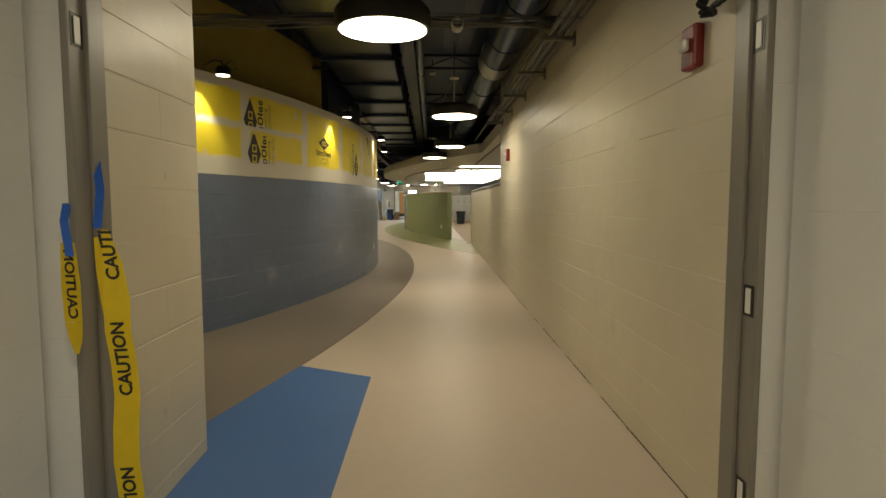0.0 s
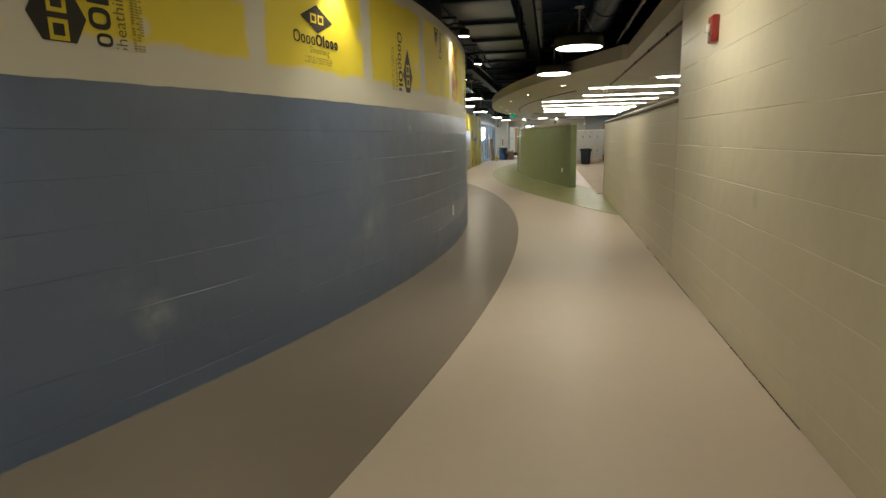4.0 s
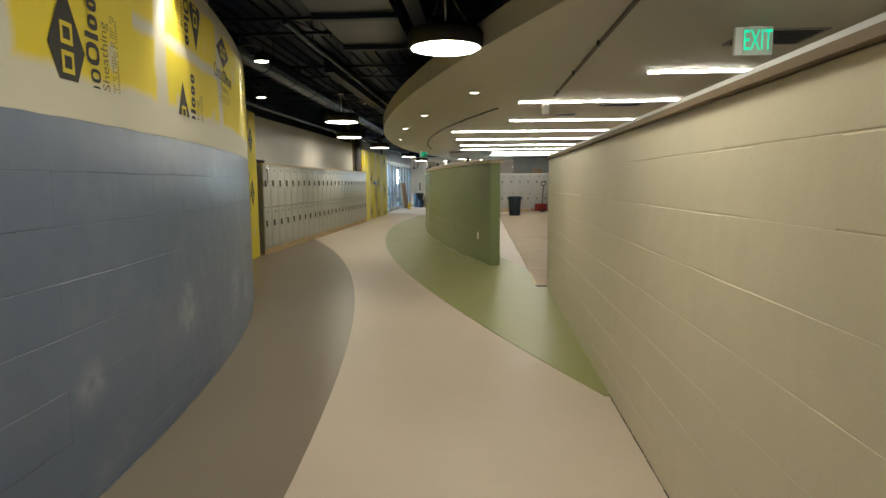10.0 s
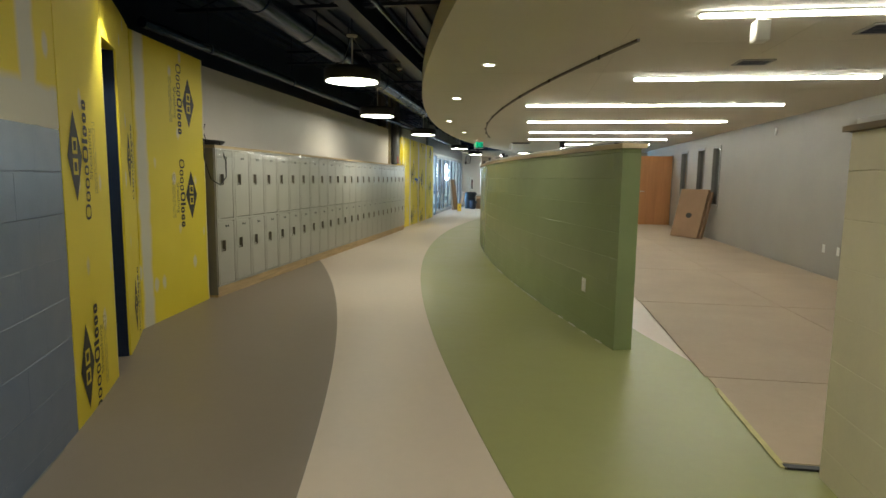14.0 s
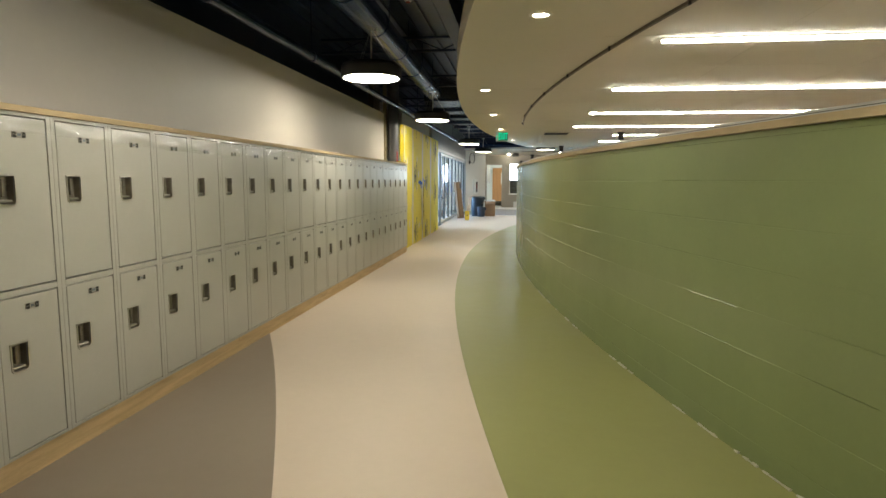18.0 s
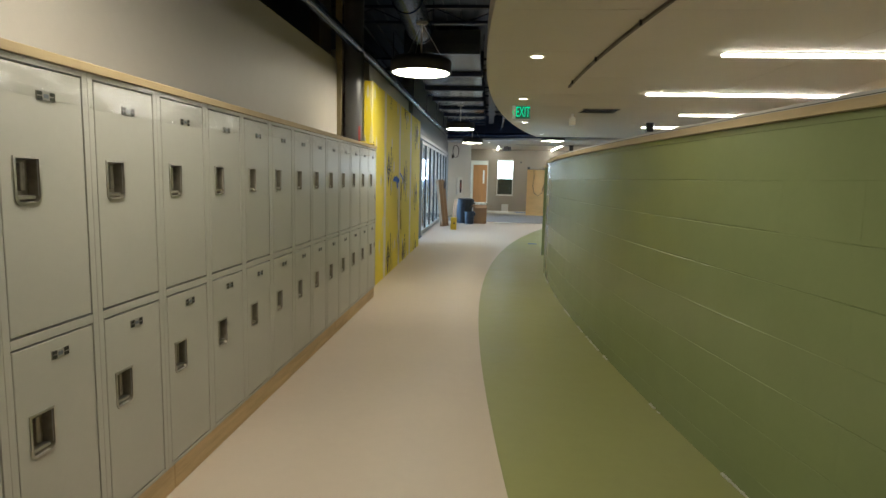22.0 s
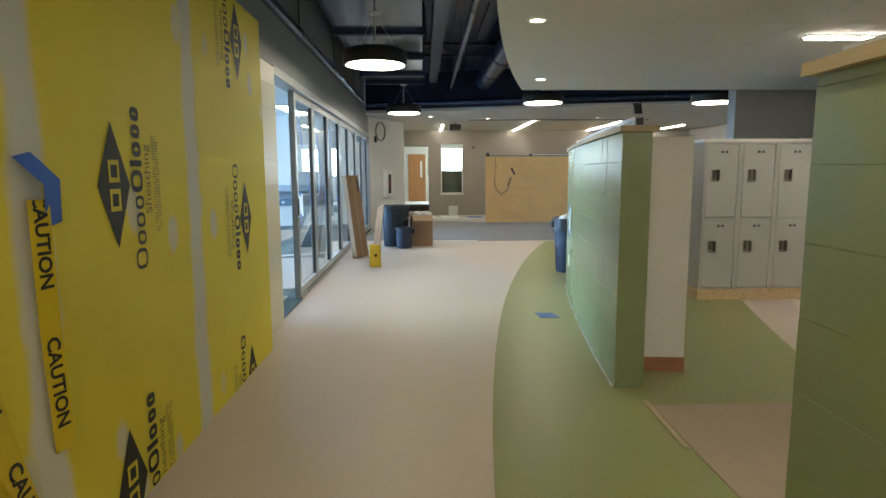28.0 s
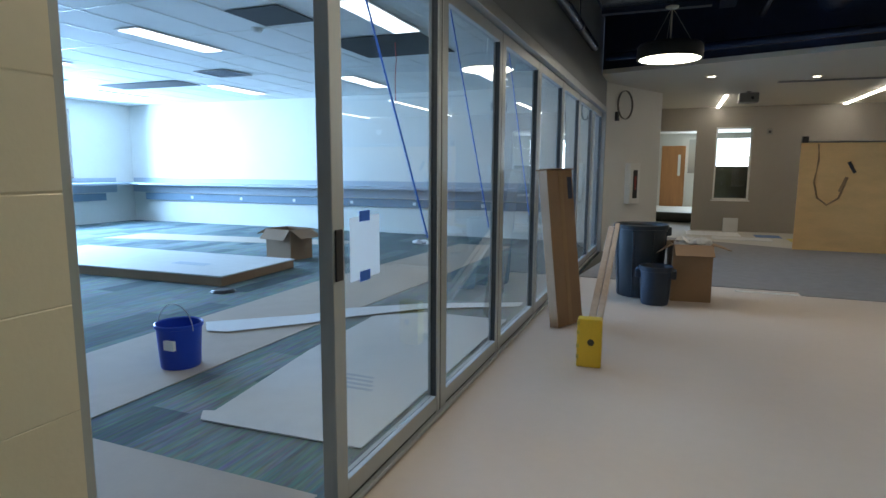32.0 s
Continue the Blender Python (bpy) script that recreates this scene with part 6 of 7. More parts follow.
def strobe(y, z):
    ob = base("fire_alarm", "red fire alarm strobe on the block wall", "fire alarm", "fire alarms", pose(RIGHT(y), y, z, 0, 0, -90))
    part("body", box(B(), -0.06, 0.06, -0.045, 0.0, -0.085, 0.085, 0.01), M_REDP, ob)
    part("lens", box(B(), -0.03, 0.03, -0.075, -0.045, -0.02, 0.035, 0.012), M_CLEARP, ob, "clear strobe lens")
    for k in range(4):
        part("sounder_slot", box(B(), -0.03, 0.03, -0.047, -0.0455, -0.07 + 0.011 * k, -0.065 + 0.011 * k), M_BLACKP, ob)


strobe(2.38, 1.87)
strobe(8.4, 1.92)


def outlet(m, label="white outlet plate on the painted wall"):
    """A wall plate that faces local -y."""
    ob = base("wall_outlet", label, "outlet", "outlets", m)
    part("cover_plate", box(B(), -0.035, 0.035, -0.008, 0.0, -0.058, 0.058, 0.003), M_PLATE, ob)
    for z in (-0.025, 0.025):
        part("socket", box(B(), -0.016, 0.016, -0.010, -0.0075, z - 0.014, z + 0.014, 0.001), M_TRIMRING, ob)
    return ob


def facing(line, y, z, left):
    """A pose flush on a curved wall; left: the wall lies to the left of the walk."""
    slope = (line(y + 0.05) - line(y - 0.05)) / 0.1
    return pose(line(y), y, z, 0, 0, (90 if left else -90) - math.degrees(math.atan(slope)))


outlet(facing(GREY_LINE, 10.92, 0.42, True))
outlet(facing(GREENWALL_LINE, 19.70, 0.415, False))
outlet(facing(GREENWALL_LINE, 36.03, 0.38, False))
outlet(pose(4.1, 23.6, 0.39, 0, 0, -90)), outlet(pose(4.1, 23.2, 0.39, 0, 0, -90)), outlet(pose(4.1, 25.6, 2.2, 0, 0, -90))

# notice taped to the green wall, blue sheet on the floor
m = facing(GREENWALL_LINE, 36.02, 0.81, False)
notice = base("paper_notice", "white printed notice held with blue tape", "notice", "", m)
part("sheet", box(B(), -0.105, 0.105, -0.006, -0.003, -0.135, 0.135), M_PAPER, notice)
bm = bmesh.new()
for k, (w, h) in enumerate(((0.13, 0.008), (0.15, 0.010), (0.11, 0.010), (0.14, 0.008), (0.09, 0.008))):
    if w:
        box(bm, -w / 2, w / 2, -0.0075, -0.0065, 0.06 - 0.03 * k, 0.06 - 0.03 * k + h)
part("printed_line", bm, M_INKGREY, notice)
for z in (0.12, -0.12):
    part("tape", box(B(), -0.03, 0.03, -0.0095, -0.0078, z - 0.03, z + 0.03), M_BLUETAPE, notice, "blue masking tape")
thing("blue_sheet", slab(B(), [(-1.22, 35.25), (-1.06, 35.24), (-1.02, 35.06), (-1.20, 35.05)], 0.0045, 0.007), M_BLUESHEET, "blue sheet of paper lying on the green floor", "paper")

# caulk bead along the foot of the green walls and gap along the cream wall
rng = random.Random(8)
for line, y0, y1, n in ((GREENWALL_LINE, 19.3, 31.4, 90), (GREENWALL_LINE, 33.35, 36.5, 30)):
    bm = bmesh.new()
    pts = along(line, y0, y1, n, -0.006)
    for i in range(n):
        if rng.random() < (0.45 if n > 50 else 0.95):
            a, b = Vector((*pts[i], 0.006)), Vector((*pts[i + 1], 0.006))
            for k in range(4):
                if rng.random() < (0.75 if n > 50 else 1.0):
                    tube(bm, a.lerp(b, k / 4), a.lerp(b, (k + 1) / 4), rng.uniform(0.003, 0.013), 5, rng.uniform(0.003, 0.011))
    thing("trim_caulk", bm, M_CAULK, "rough white caulk at the foot of the green wall", "trim", kind="structure")
bm = bmesh.new()
pts = along(GREY_LINE, 5.3, 17.1, 80, 0.006)
for i in range(80):
    if rng.random() < 0.8:
        tube(bm, (*pts[i], 0.005), (*pts[i + 1], 0.005), rng.uniform(0.002, 0.006), 5, rng.uniform(0.002, 0.006))
thing("trim_caulk_grey", bm, M_CAULKDULL, "rough dull grey caulk at the foot of the grey wall", "trim", kind="structure")
bm = bmesh.new()
for y in steps(2.1, 17.2, 60)[:-1]:
    if rng.random() < 0.8:
        box(bm, RIGHT(y) - rng.uniform(0.002, 0.004), RIGHT(y) + 0.004, y, y + 0.25, 0.0005, rng.uniform(0.002, 0.004))
thing("trim_gap", bm, M_JOINT, "dark gap at the foot of the cream wall", "trim", kind="structure")

# column beside the lockers
column = base("steel_column", "dark grey round steel column between locker row and sheathing", "column", "", pose(-3.60, 29.56, 0))
part("shaft", lathe(B(), [(0.0, 0.012), (0.108, 0.012), (0.108, 3.40), (0.0, 3.40)], 32), M_COLUMN, column, smooth=True)
part("red_mark", box(B(), -0.002, 0.024, -0.1105, -0.1085, 1.66, 1.86, 0.0005), M_REDP, column, "red paint mark", at=pose(0, 0, 0, 0, 0, 42))
part("base_plate", box(B(), -0.14, 0.14, -0.11, 0.14, 0.0, 0.011, 0.002), M_FRAME, column)
thing("trim_recess", box(B(), -3.775, -3.715, 29.445, 29.50, 0, 3.39), M_STUD, "raw wooden stud edge beside the column", "trim", kind="structure")
tape_roll = base("tape_tangle", "tangle of yellow caution tape lying on the locker top", "caution tape", "", row_pose(8.62, 0.06, 1.634))
rng = random.Random(5)
for k in range(6):
    r0 = rng.uniform(0.03, 0.06)
    pts = [(0.05 * k - 0.12 + r0 * 1.6 * math.cos(a), 0.02 * math.sin(k) + r0 * math.sin(a), 0.006 + 0.012 * (1 + math.sin(2 * a + k)) * 0.5) for a in steps(0, 2 * math.pi, 14)]
    part("loop", sweep(B(), pts, 0.005, 5), M_TAPE, tape_roll, smooth=True)
rope = base("cable_coil", "black coil of cable lying on the locker top", "cable", "", row_pose(0.16, 0.12, 1.634))
for k in range(5):
    pts = [((0.20 + 0.012 * k) * math.cos(a), (0.09 + 0.008 * k) * math.sin(a) + 0.03, 0.01 + 0.009 * k) for a in steps(0, 2 * math.pi, 20)]
    part("loop", sweep(B(), pts, 0.006, 6), M_BLACKP, rope, smooth=True)
part("loose_end", sweep(B(), [(-0.2, -0.03, 0.03), (-0.32, -0.10, 0.05), (-0.38, -0.14, -0.15), (-0.32, -0.17, -0.36), (-0.16, -0.18, -0.42), (-0.02, -0.17, -0.34), (0.02, -0.15, -0.16), (-0.02, -0.10, 0.03)], 0.006, 6), M_BLACKP, rope, smooth=True)
part("loose_end", sweep(B(), [(-0.2, 0.0, 0.04), (-0.42, -0.02, 0.08), (-0.50, 0.0, 0.3), (-0.44, 0.02, 0.55), (-0.50, 0.0, 0.8)], 0.006, 6), M_BLACKP, rope, smooth=True)
part("loose_end", sweep(B(), [(-0.1, 0.0, 0.04), (-0.12, 0.02, 0.14), (-0.08, 0.02, 0.22)], 0.005, 6), M_BLACKP, rope, smooth=True)

# small dark tools on the wall caps
for line, y, shift_x, w, l, h in ((GREENWALL_LINE, 20.6, 0.1, 0.05, 0.14, 0.05), (GREENWALL_LINE, 23.2, 0.06, 0.04, 0.05, 0.045), (GREENWALL_LINE, 24.9, 0.06, 0.04, 0.05, 0.045), (GREENWALL_LINE, 26.9, 0.06, 0.04, 0.05, 0.045), (GREENWALL_LINE, 29.4, 0.06, 0.04, 0.05, 0.045), (GREENWALL_LINE, 33.42, 0.10, 0.045, 0.06, 0.05)):
    ob = base("clamp", "small black spring clamp on the wall cap", "clamp", "clamps", pose(line(y) + shift_x, y, 1.63 if y < 33 else 1.65))
    for side, mat in ((-1, M_BLACKP), (1, M_PROFILE)):
        leg = part("jaw", box(B(), -w / 2, w / 2, -0.004, 0.004, 0.0, h * 1.35, 0.002), mat, ob, at=pose(0, side * h * 0.55, 0.0, side * 26, 0, 0))
    part("pin", tube(B(), (-w / 2 - 0.004, 0, h * 1.15), (w / 2 + 0.004, 0, h * 1.15), 0.007, 8), M_BLACKP, ob)


# ---- far hall ----
def trash_can(m, radius, height, mat, label, ribs=True):
    """A round tapered bin with a rolled rim, foot, ribs and two handles."""
    ob = base("trash_can", label, "trash can", "bins", m)
    r = radius
    part("barrel", lathe(B(), [(0.0, 0.012), (r * 0.80, 0.0), (r * 0.82, 0.02), (r * 0.96, height - 0.06), (r * 0.955, height - 0.01), (r * 0.92, height - 0.02), (r * 0.79, 0.03), (0.0, 0.03)], 32), mat, ob, smooth=True)
    part("rim", lathe(B(), [(r * 0.95, height - 0.05), (r, height - 0.045), (r * 1.01, height - 0.005), (r * 0.97, height), (r * 0.93, height - 0.012)], 32), mat, ob, smooth=True)
    for s in (-1, 1):
        part("handle", box(B(), s * r * 0.98 - 0.035, s * r * 0.98 + 0.035, -0.06, 0.06, height - 0.12, height - 0.03, 0.015), mat, ob)
    if ribs:
        for k in range(8):
            a = 2 * math.pi * k / 8 + 0.2
            part("rib", tube(B(), (r * 0.825 * math.cos(a), r * 0.825 * math.sin(a), 0.02), (r * 0.955 * math.cos(a), r * 0.955 * math.sin(a), height - 0.07), 0.008, 6), mat, ob)
    return ob


trash_can(pose(-2.77, 40.55, 0, 0, 0, 20), 0.265, 0.735, M_BIN, "dark blue grey round trash can on the cream floor")
pail = trash_can(pose(-2.60, 40.17, 0), 0.155, 0.37, M_BINBLUE, "small dark blue round pail beside the trash can", False)
bin2 = trash_can(pose(-0.28, 37.55, 0.004), 0.26, 0.71, M_BINBLUE, "blue grey round trash can filled with rubbish")
rng = random.Random(12)
bm = bmesh.new()
lows = [rng.uniform(0.50, 0.62) for k in range(24)]
for i, (rad, z) in enumerate(((0.235, 0.66), (0.262, 0.716), (0.275, 0.712), (0.272, 0.66), (0.268, None))):
    for k in range(24):
        a = 2 * math.pi * k / 24
        wob = rng.uniform(-0.006, 0.006) if i > 1 else 0.0
        bm.verts.new(((rad + wob) * math.cos(a), (rad + wob) * math.sin(a), lows[k] if z is None else z))
bm.verts.ensure_lookup_table()
for i in range(4):
    for k in range(24):
        j = (k + 1) % 24
        bm.faces.new((bm.verts[24 * i + k], bm.verts[24 * i + j], bm.verts[24 * i + 24 + j], bm.verts[24 * i + 24 + k]))
part("liner", bm, M_BLACKP, bin2, "black plastic liner folded over the rim", smooth=True)


def crumple(bm, centre, size, seed):
    """A crumpled lump: a small faceted ball with pushed corners."""
    r = random.Random(seed)
    made = bmesh.ops.create_icosphere(bm, subdivisions=2, radius=1.0)["verts"]
    for v in made:
        k = r.uniform(0.65, 1.1)
        v.co = Vector((centre[0] + v.co.x * size[0] * k, centre[1] + v.co.y * size[1] * k, centre[2] + v.co.z * size[2] * k))


bm = bmesh.new()
for k in range(5):
    crumple(bm, (-0.40 + 0.07 * k, 37.5 + 0.06 * (k % 3), 0.70), (0.09, 0.09, 0.07), k)
thing("crumpled_paper", bm, M_PAPER, "crumpled white paper and film in the trash can", "rubbish")


def carton(m, w, d, h, label, open_top=True, seed=0, group=""):
    """A cardboard carton with walls of its own and four loose flaps."""
    ob = base("cardboard_box", label, "cardboard box", group, m)
    t = 0.006
    for name, a in (("side", (-w / 2, -w / 2 + t, -d / 2, d / 2)), ("side", (w / 2 - t, w / 2, -d / 2, d / 2)), ("front", (-w / 2 + t, w / 2 - t, -d / 2, -d / 2 + t)), ("back", (-w / 2 + t, w / 2 - t, d / 2 - t, d / 2))):
        part(name, box(B(), *a, 0, h, 0.001), M_CARD, ob)
    part("bottom", box(B(), -w / 2 + t, w / 2 - t, -d / 2 + t, d / 2 - t, 0.002, 0.008), M_CARD, ob)
    r = random.Random(seed)
    if open_top:
        for x, y, ang, size in ((w / 2, 0, 0, (w * 0.45, d)), (-w / 2, 0, 180, (w * 0.45, d)), (0, d / 2, 90, (d * 0.45, w)), (0, -d / 2, -90, (d * 0.45, w))):
            part("flap", box(B(), 0.0, size[0], -size[1] / 2 + 0.01, size[1] / 2 - 0.01, -0.003, 0.003, 0.001), M_CARD, ob, at=pose(x, y, h, 0, 0, ang) @ pose(0, 0, 0, 0, r.uniform(5, 55), 0))
    else:
        part("top", box(B(), -w / 2, w / 2, -d / 2, d / 2, h, h + t, 0.001), M_CARD, ob)
        part("packing_tape", box(B(), -0.03, 0.03, -d / 2 - 0.001, d / 2 + 0.001, h + t, h + t + 0.001), M_TAPEBROWN, ob)
    return ob


carton(pose(-2.30, 40.55, 0, 0, 0, 8), 0.37, 0.36, 0.56, "open brown cardboard box stuffed with plastic film", True, 3)
bm = bmesh.new()
for k in range(4):
    crumple(bm, (-2.38 + 0.07 * k, 40.5 + 0.05 * (k % 2), 0.57), (0.08, 0.08, 0.06), 20 + k)
thing("plastic_film", bm, M_FOAM, "crumpled clear packing film in the box", "rubbish")

# long carton leaning on the glass wall
across, up_way = Vector((0.16, 0.33, 0.0)).normalized(), Vector((-0.16, 0.05, 1.27)).normalized()
inward = up_way.cross(across).normalized()
m = Matrix((across.to_4d(), inward.to_4d(), up_way.to_4d(), (0, 0, 0, 1))).transposed()
m[3] = (0, 0, 0, 1)
m.translation = (-3.285, 38.88, 0.01)
long_box = base("long_carton", "long narrow brown carton leaning on the glass wall", "cardboard box", "", m)
part("body", box(B(), 0.0, 0.34, 0.0, 0.085, 0.0, 1.27, 0.004), M_CARD, long_box)
part("flap", box(B(), -0.015, 0.355, -0.02, 0.10, 1.271, 1.278, 0.002), M_CARD, long_box)
part("side_tape", box(B(), 0.15, 0.20, -0.0015, -0.0005, 0.0, 1.26), M_TAPEBROWN, long_box)
part("hand_hole", box(B(), 0.26, 0.32, -0.003, -0.001, 1.03, 1.21, 0.001), M_BLACK, long_box, "torn dark hole")
# planks that lean from the floor to the bin
planks = base("wood_plank", "two narrow pine planks leaning on the trash can", "plank", "", look((-2.955, 38.22, 0.04), (-3.0, 40.28, 0.755)) @ pose(0, 0, 0, 180, 0, 0))
part("board", box(B(), -0.055, -0.004, -0.02, 0.02, 0.0, 2.05, 0.003), M_PLANK, planks)
part("board", box(B(), 0.004, 0.045, -0.025, 0.02, 0.02, 2.12, 0.003), M_PLANK, planks)
level = base("yellow_block", "scuffed yellow plastic block at the foot of the planks", "plastic block", "", pose(-2.94, 38.08, 0, 0, 0, 4))
part("body", box(B(), -0.078, 0.078, -0.05, 0.05, 0, 0.32, 0.012), M_YELLOWP, level)
part("hole", tube(B(), (0.01, -0.052, 0.17), (0.01, -0.048, 0.17), 0.022, 14), M_INK, level, "dark round hole")
for z in (0.06, 0.13, 0.22, 0.28):
    part("notch", box(B(), -0.080, -0.062, -0.052, -0.03, z, z + 0.025, 0.002), M_INKSOFT, level)

# plywood barrier
ply = base("plywood_barrier", "tall plywood barrier with a pipe along its top", "barrier", "", pose(0, 45.2, 0.008))
x = -0.62
for w in (1.22, 1.22, 1.22, 1.0):
    part("sheet", box(B(), x, x + w - 0.004, 0, 0.018, 0, 1.72, 0.001), M_PLY, ply)
    x += w
part("top_rail", tube(B(), (-0.62, 0.0, 1.737), (4.0, 0.0, 1.737), 0.015, 10), M_CABLE, ply, smooth=True)
part("white_strip", box(B(), 0.6, 1.8, -0.014, 0.006, 1.753, 1.77), M_PLATE, ply)
for x, half, top in ((-0.57, 0.045, 1.82), (0.55, 0.035, 1.785), (1.86, 0.04, 1.785), (3.2, 0.035, 1.785)):
    part("clamp", box(B(), x - half, x + half, -0.03, 0.03, 1.7205, top, 0.01), M_BLACKP, ply)
for x in (-0.5, 1.2, 2.9):
    part("brace", box(B(), x, x + 0.04, 0.02, 0.7, 0, 0.05), M_PINE, ply)
part("old_tape", sweep(B(), [(-0.38, -0.004, 1.70), (-0.36, -0.004, 1.45), (-0.40, -0.004, 1.10), (-0.34, -0.004, 0.85), (-0.2, -0.004, 0.74), (-0.05, -0.004, 0.85), (0.03, -0.004, 1.1)], 0.014, 4), M_TAPEBROWN, ply)
part("old_tape", sweep(B(), [(0.05, -0.004, 1.42), (0.14, -0.004, 1.25)], 0.025, 4), M_BLACKP, ply)
part("old_tape", sweep(B(), [(-0.04, -0.004, 0.95), (0.04, -0.004, 1.18)], 0.026, 4), M_TAPEBROWN, ply)
part("old_tape", sweep(B(), [(3.38, -0.004, 1.6), (3.50, -0.004, 0.75)], 0.008, 4), M_TAPEBROWN, ply)

# far window and doorway
win = base("window_1", "tall narrow window with a dark board behind its lower half", "window", "", pose(-1.365, 48.0, 0), kind="structure")
for a in ((-0.345, 0.345, 0.67, 0.705), (-0.345, 0.345, 2.155, 2.19), (-0.345, -0.31, 0.705, 2.155), (0.31, 0.345, 0.705, 2.155), (-0.31, 0.31, 1.56, 1.585)):
    part("window_frame", box(B(), a[0], a[1], 0.04, 0.10, a[2], a[3], 0.002), M_PLATE, win)
part("window_sill", box(B(), -0.37, 0.37, -0.02, 0.04, 0.645, 0.669, 0.003), M_PLATE, win)
pane = part("pane", box(B(), -0.31, 0.31, 0.068, 0.074, 0.705, 2.155), M_GLASS, win)
pane.visible_shadow = False
thing("dark_board", box(B(), -1.78, -0.95, 48.30, 48.34, 0.007, 1.38, 0.003), M_DARKBOARD, "dark olive board standing behind the window", "board")
door_far = base("door_1", "maple door with a narrow glass lite, closed", "door", "", pose(-2.95, 57.06, 0.007), kind="structure")
part("leaf", box(B(), 0.0, 0.80, -0.02, 0.02, 0.0, 2.16, 0.003), M_DOORWOOD, door_far)
part("lite", box(B(), 0.56, 0.65, -0.024, -0.0205, 1.1, 1.85), M_PLATE, door_far)
thing("carpet_roll", tube(B(), (-3.4, 50.1, 0.126), (-1.6, 49.8, 0.126), 0.12, 20), M_DARKBOARD, "dark roll of carpet lying on the floor", "carpet roll", smooth=True)
for x0, y0, x1, y1, mat, label in ((-1.75, 46.2, -0.75, 46.7, M_FOAM, "white foam strip lying on the carpet"), (-0.95, 46.9, -0.5, 47.4, M_BLUESHEET, "blue sheet lying on the carpet"), (-0.45, 46.3, 0.3, 46.9, M_TAPEOLD, "yellowish paper lying on the carpet"), (-2.2, 46.9, -1.2, 47.7, M_PAPER, "white paper sheet lying on the carpet")):
    thing("floor_sheet", box(B(), x0, x1, y0, y1, 0.009, 0.02 if "foam" in label else 0.012, 0.001), mat, label, "sheet")
thing("foam_block", box(B(), -1.48, -1.2, 47.75, 47.87, 0.009, 0.30, 0.006), M_FOAM, "white foam block standing against the wall", "foam block")
alarm = base("wall_device", "small dark wall alarm device", "alarm", "", pose(-0.72, 48.0, 2.08))
part("body", box(B(), -0.055, 0.055, -0.03, 0.0, -0.06, 0.06, 0.008), M_FRAME, alarm)
part("lens", box(B(), -0.025, 0.025, -0.045, -0.03, -0.03, 0.02, 0.006), M_BLACKP, alarm)
tstat = base("wall_device", "small white box on the taupe wall", "wall box", "", pose(2.55, 48.0, 2.22))
part("body", box(B(), -0.07, 0.07, -0.04, 0.0, -0.06, 0.06, 0.006), M_PLATE, tstat)

# extinguisher cabinet and cable ring on the white wall
turn = math.degrees(math.atan2(1.61, 0.76))
spot = lambda s, z: pose(-3.51 + 0.427 * s, 43.69 + 0.904 * s, z, 0, 0, turn)
cab = base("extinguisher_cabinet", "white fire extinguisher cabinet with a dark window", "cabinet", "", spot(0.8, 1.06))
part("body", box(B(), -0.16, 0.16, -0.10, 0.0, -0.33, 0.33, 0.008), M_PLATE, cab)
part("window", box(B(), -0.07, 0.07, -0.104, -0.101, -0.24, 0.22, 0.002), M_BLACKP, cab, "dark glazed slot")
part("red_label", box(B(), -0.03, 0.03, -0.108, -0.105, -0.10, 0.12), M_REDP, cab)
ring = base("cable_ring", "loop of grey cable hung on the wall", "cable", "", spot(0.5, 2.30))
for k in range(3):
    part("loop", sweep(B(), [(0.22 * math.cos(a) + 0.004 * k, -0.02 - 0.008 * k, 0.22 * math.sin(a)) for a in steps(0, 2 * math.pi, 28)], 0.007, 6), M_CABLE, ring, smooth=True)
part("hook", box(B(), -0.25, -0.19, -0.05, 0.0, -0.26, -0.12, 0.006), M_BLACKP, ring)

# grey appliance carton by the green wall
app = base("appliance", "grey steel appliance with a cardboard corner guard", "appliance", "", pose(0.87, 39.6, 0))
part("body", box(B(), -0.24, 0.26, -0.28, 0.28, 0.02, 0.92, 0.01), M_LOCKER, app)
part("worktop", box(B(), -0.26, 0.28, -0.30, 0.30, 0.92, 0.95, 0.005), M_STEEL, app)
part("corner_guard", box(B(), -0.25, 0.02, -0.30, -0.285, 0.02, 0.90, 0.003), M_CARD, app)

# ---- commons ----
def floor_board(outline, label, z=0.0055):
    return thing("floor_board", slab(B(), outline, z, z + 0.004), M_RAM, label, "floor protection", "floor boards")


for y0, y1 in ((17.42, 18.62), (18.63, 21.1), (21.11, 23.6), (23.61, 26.1), (26.11, 28.6), (28.61, 31.1), (31.11, 33.6)):
    floor_board([(1.125, y0), (2.593, y0 + 0.003), (2.593, y1), (1.14, y1)], "brown paper board protecting the commons floor")
    floor_board([(2.598, y0 + 0.003), (4.06, y0 + 0.006), (4.06, y1), (2.598, y1)], "brown paper board protecting the commons floor", 0.0062)
floor_board([(-0.99, 31.75), (1.05, 31.75), (1.05, 33.05), (-0.98, 33.05)], "brown paper board between the green walls")
thing("edge_tape", slab(B(), [(1.10, 17.36), (1.13, 17.36), (1.145, 18.4), (1.115, 18.4)], 0.010, 0.0125), M_TAPEPALE, "faded yellow tape along the edge of the floor board", "tape")
thing("edge_tape", slab(B(), [(-1.025, 32.55), (-1.0, 32.52), (-0.98, 33.1), (-1.005, 33.12)], 0.010, 0.0125), M_CAPWOOD, "pale tape along the edge of the floor board", "tape")
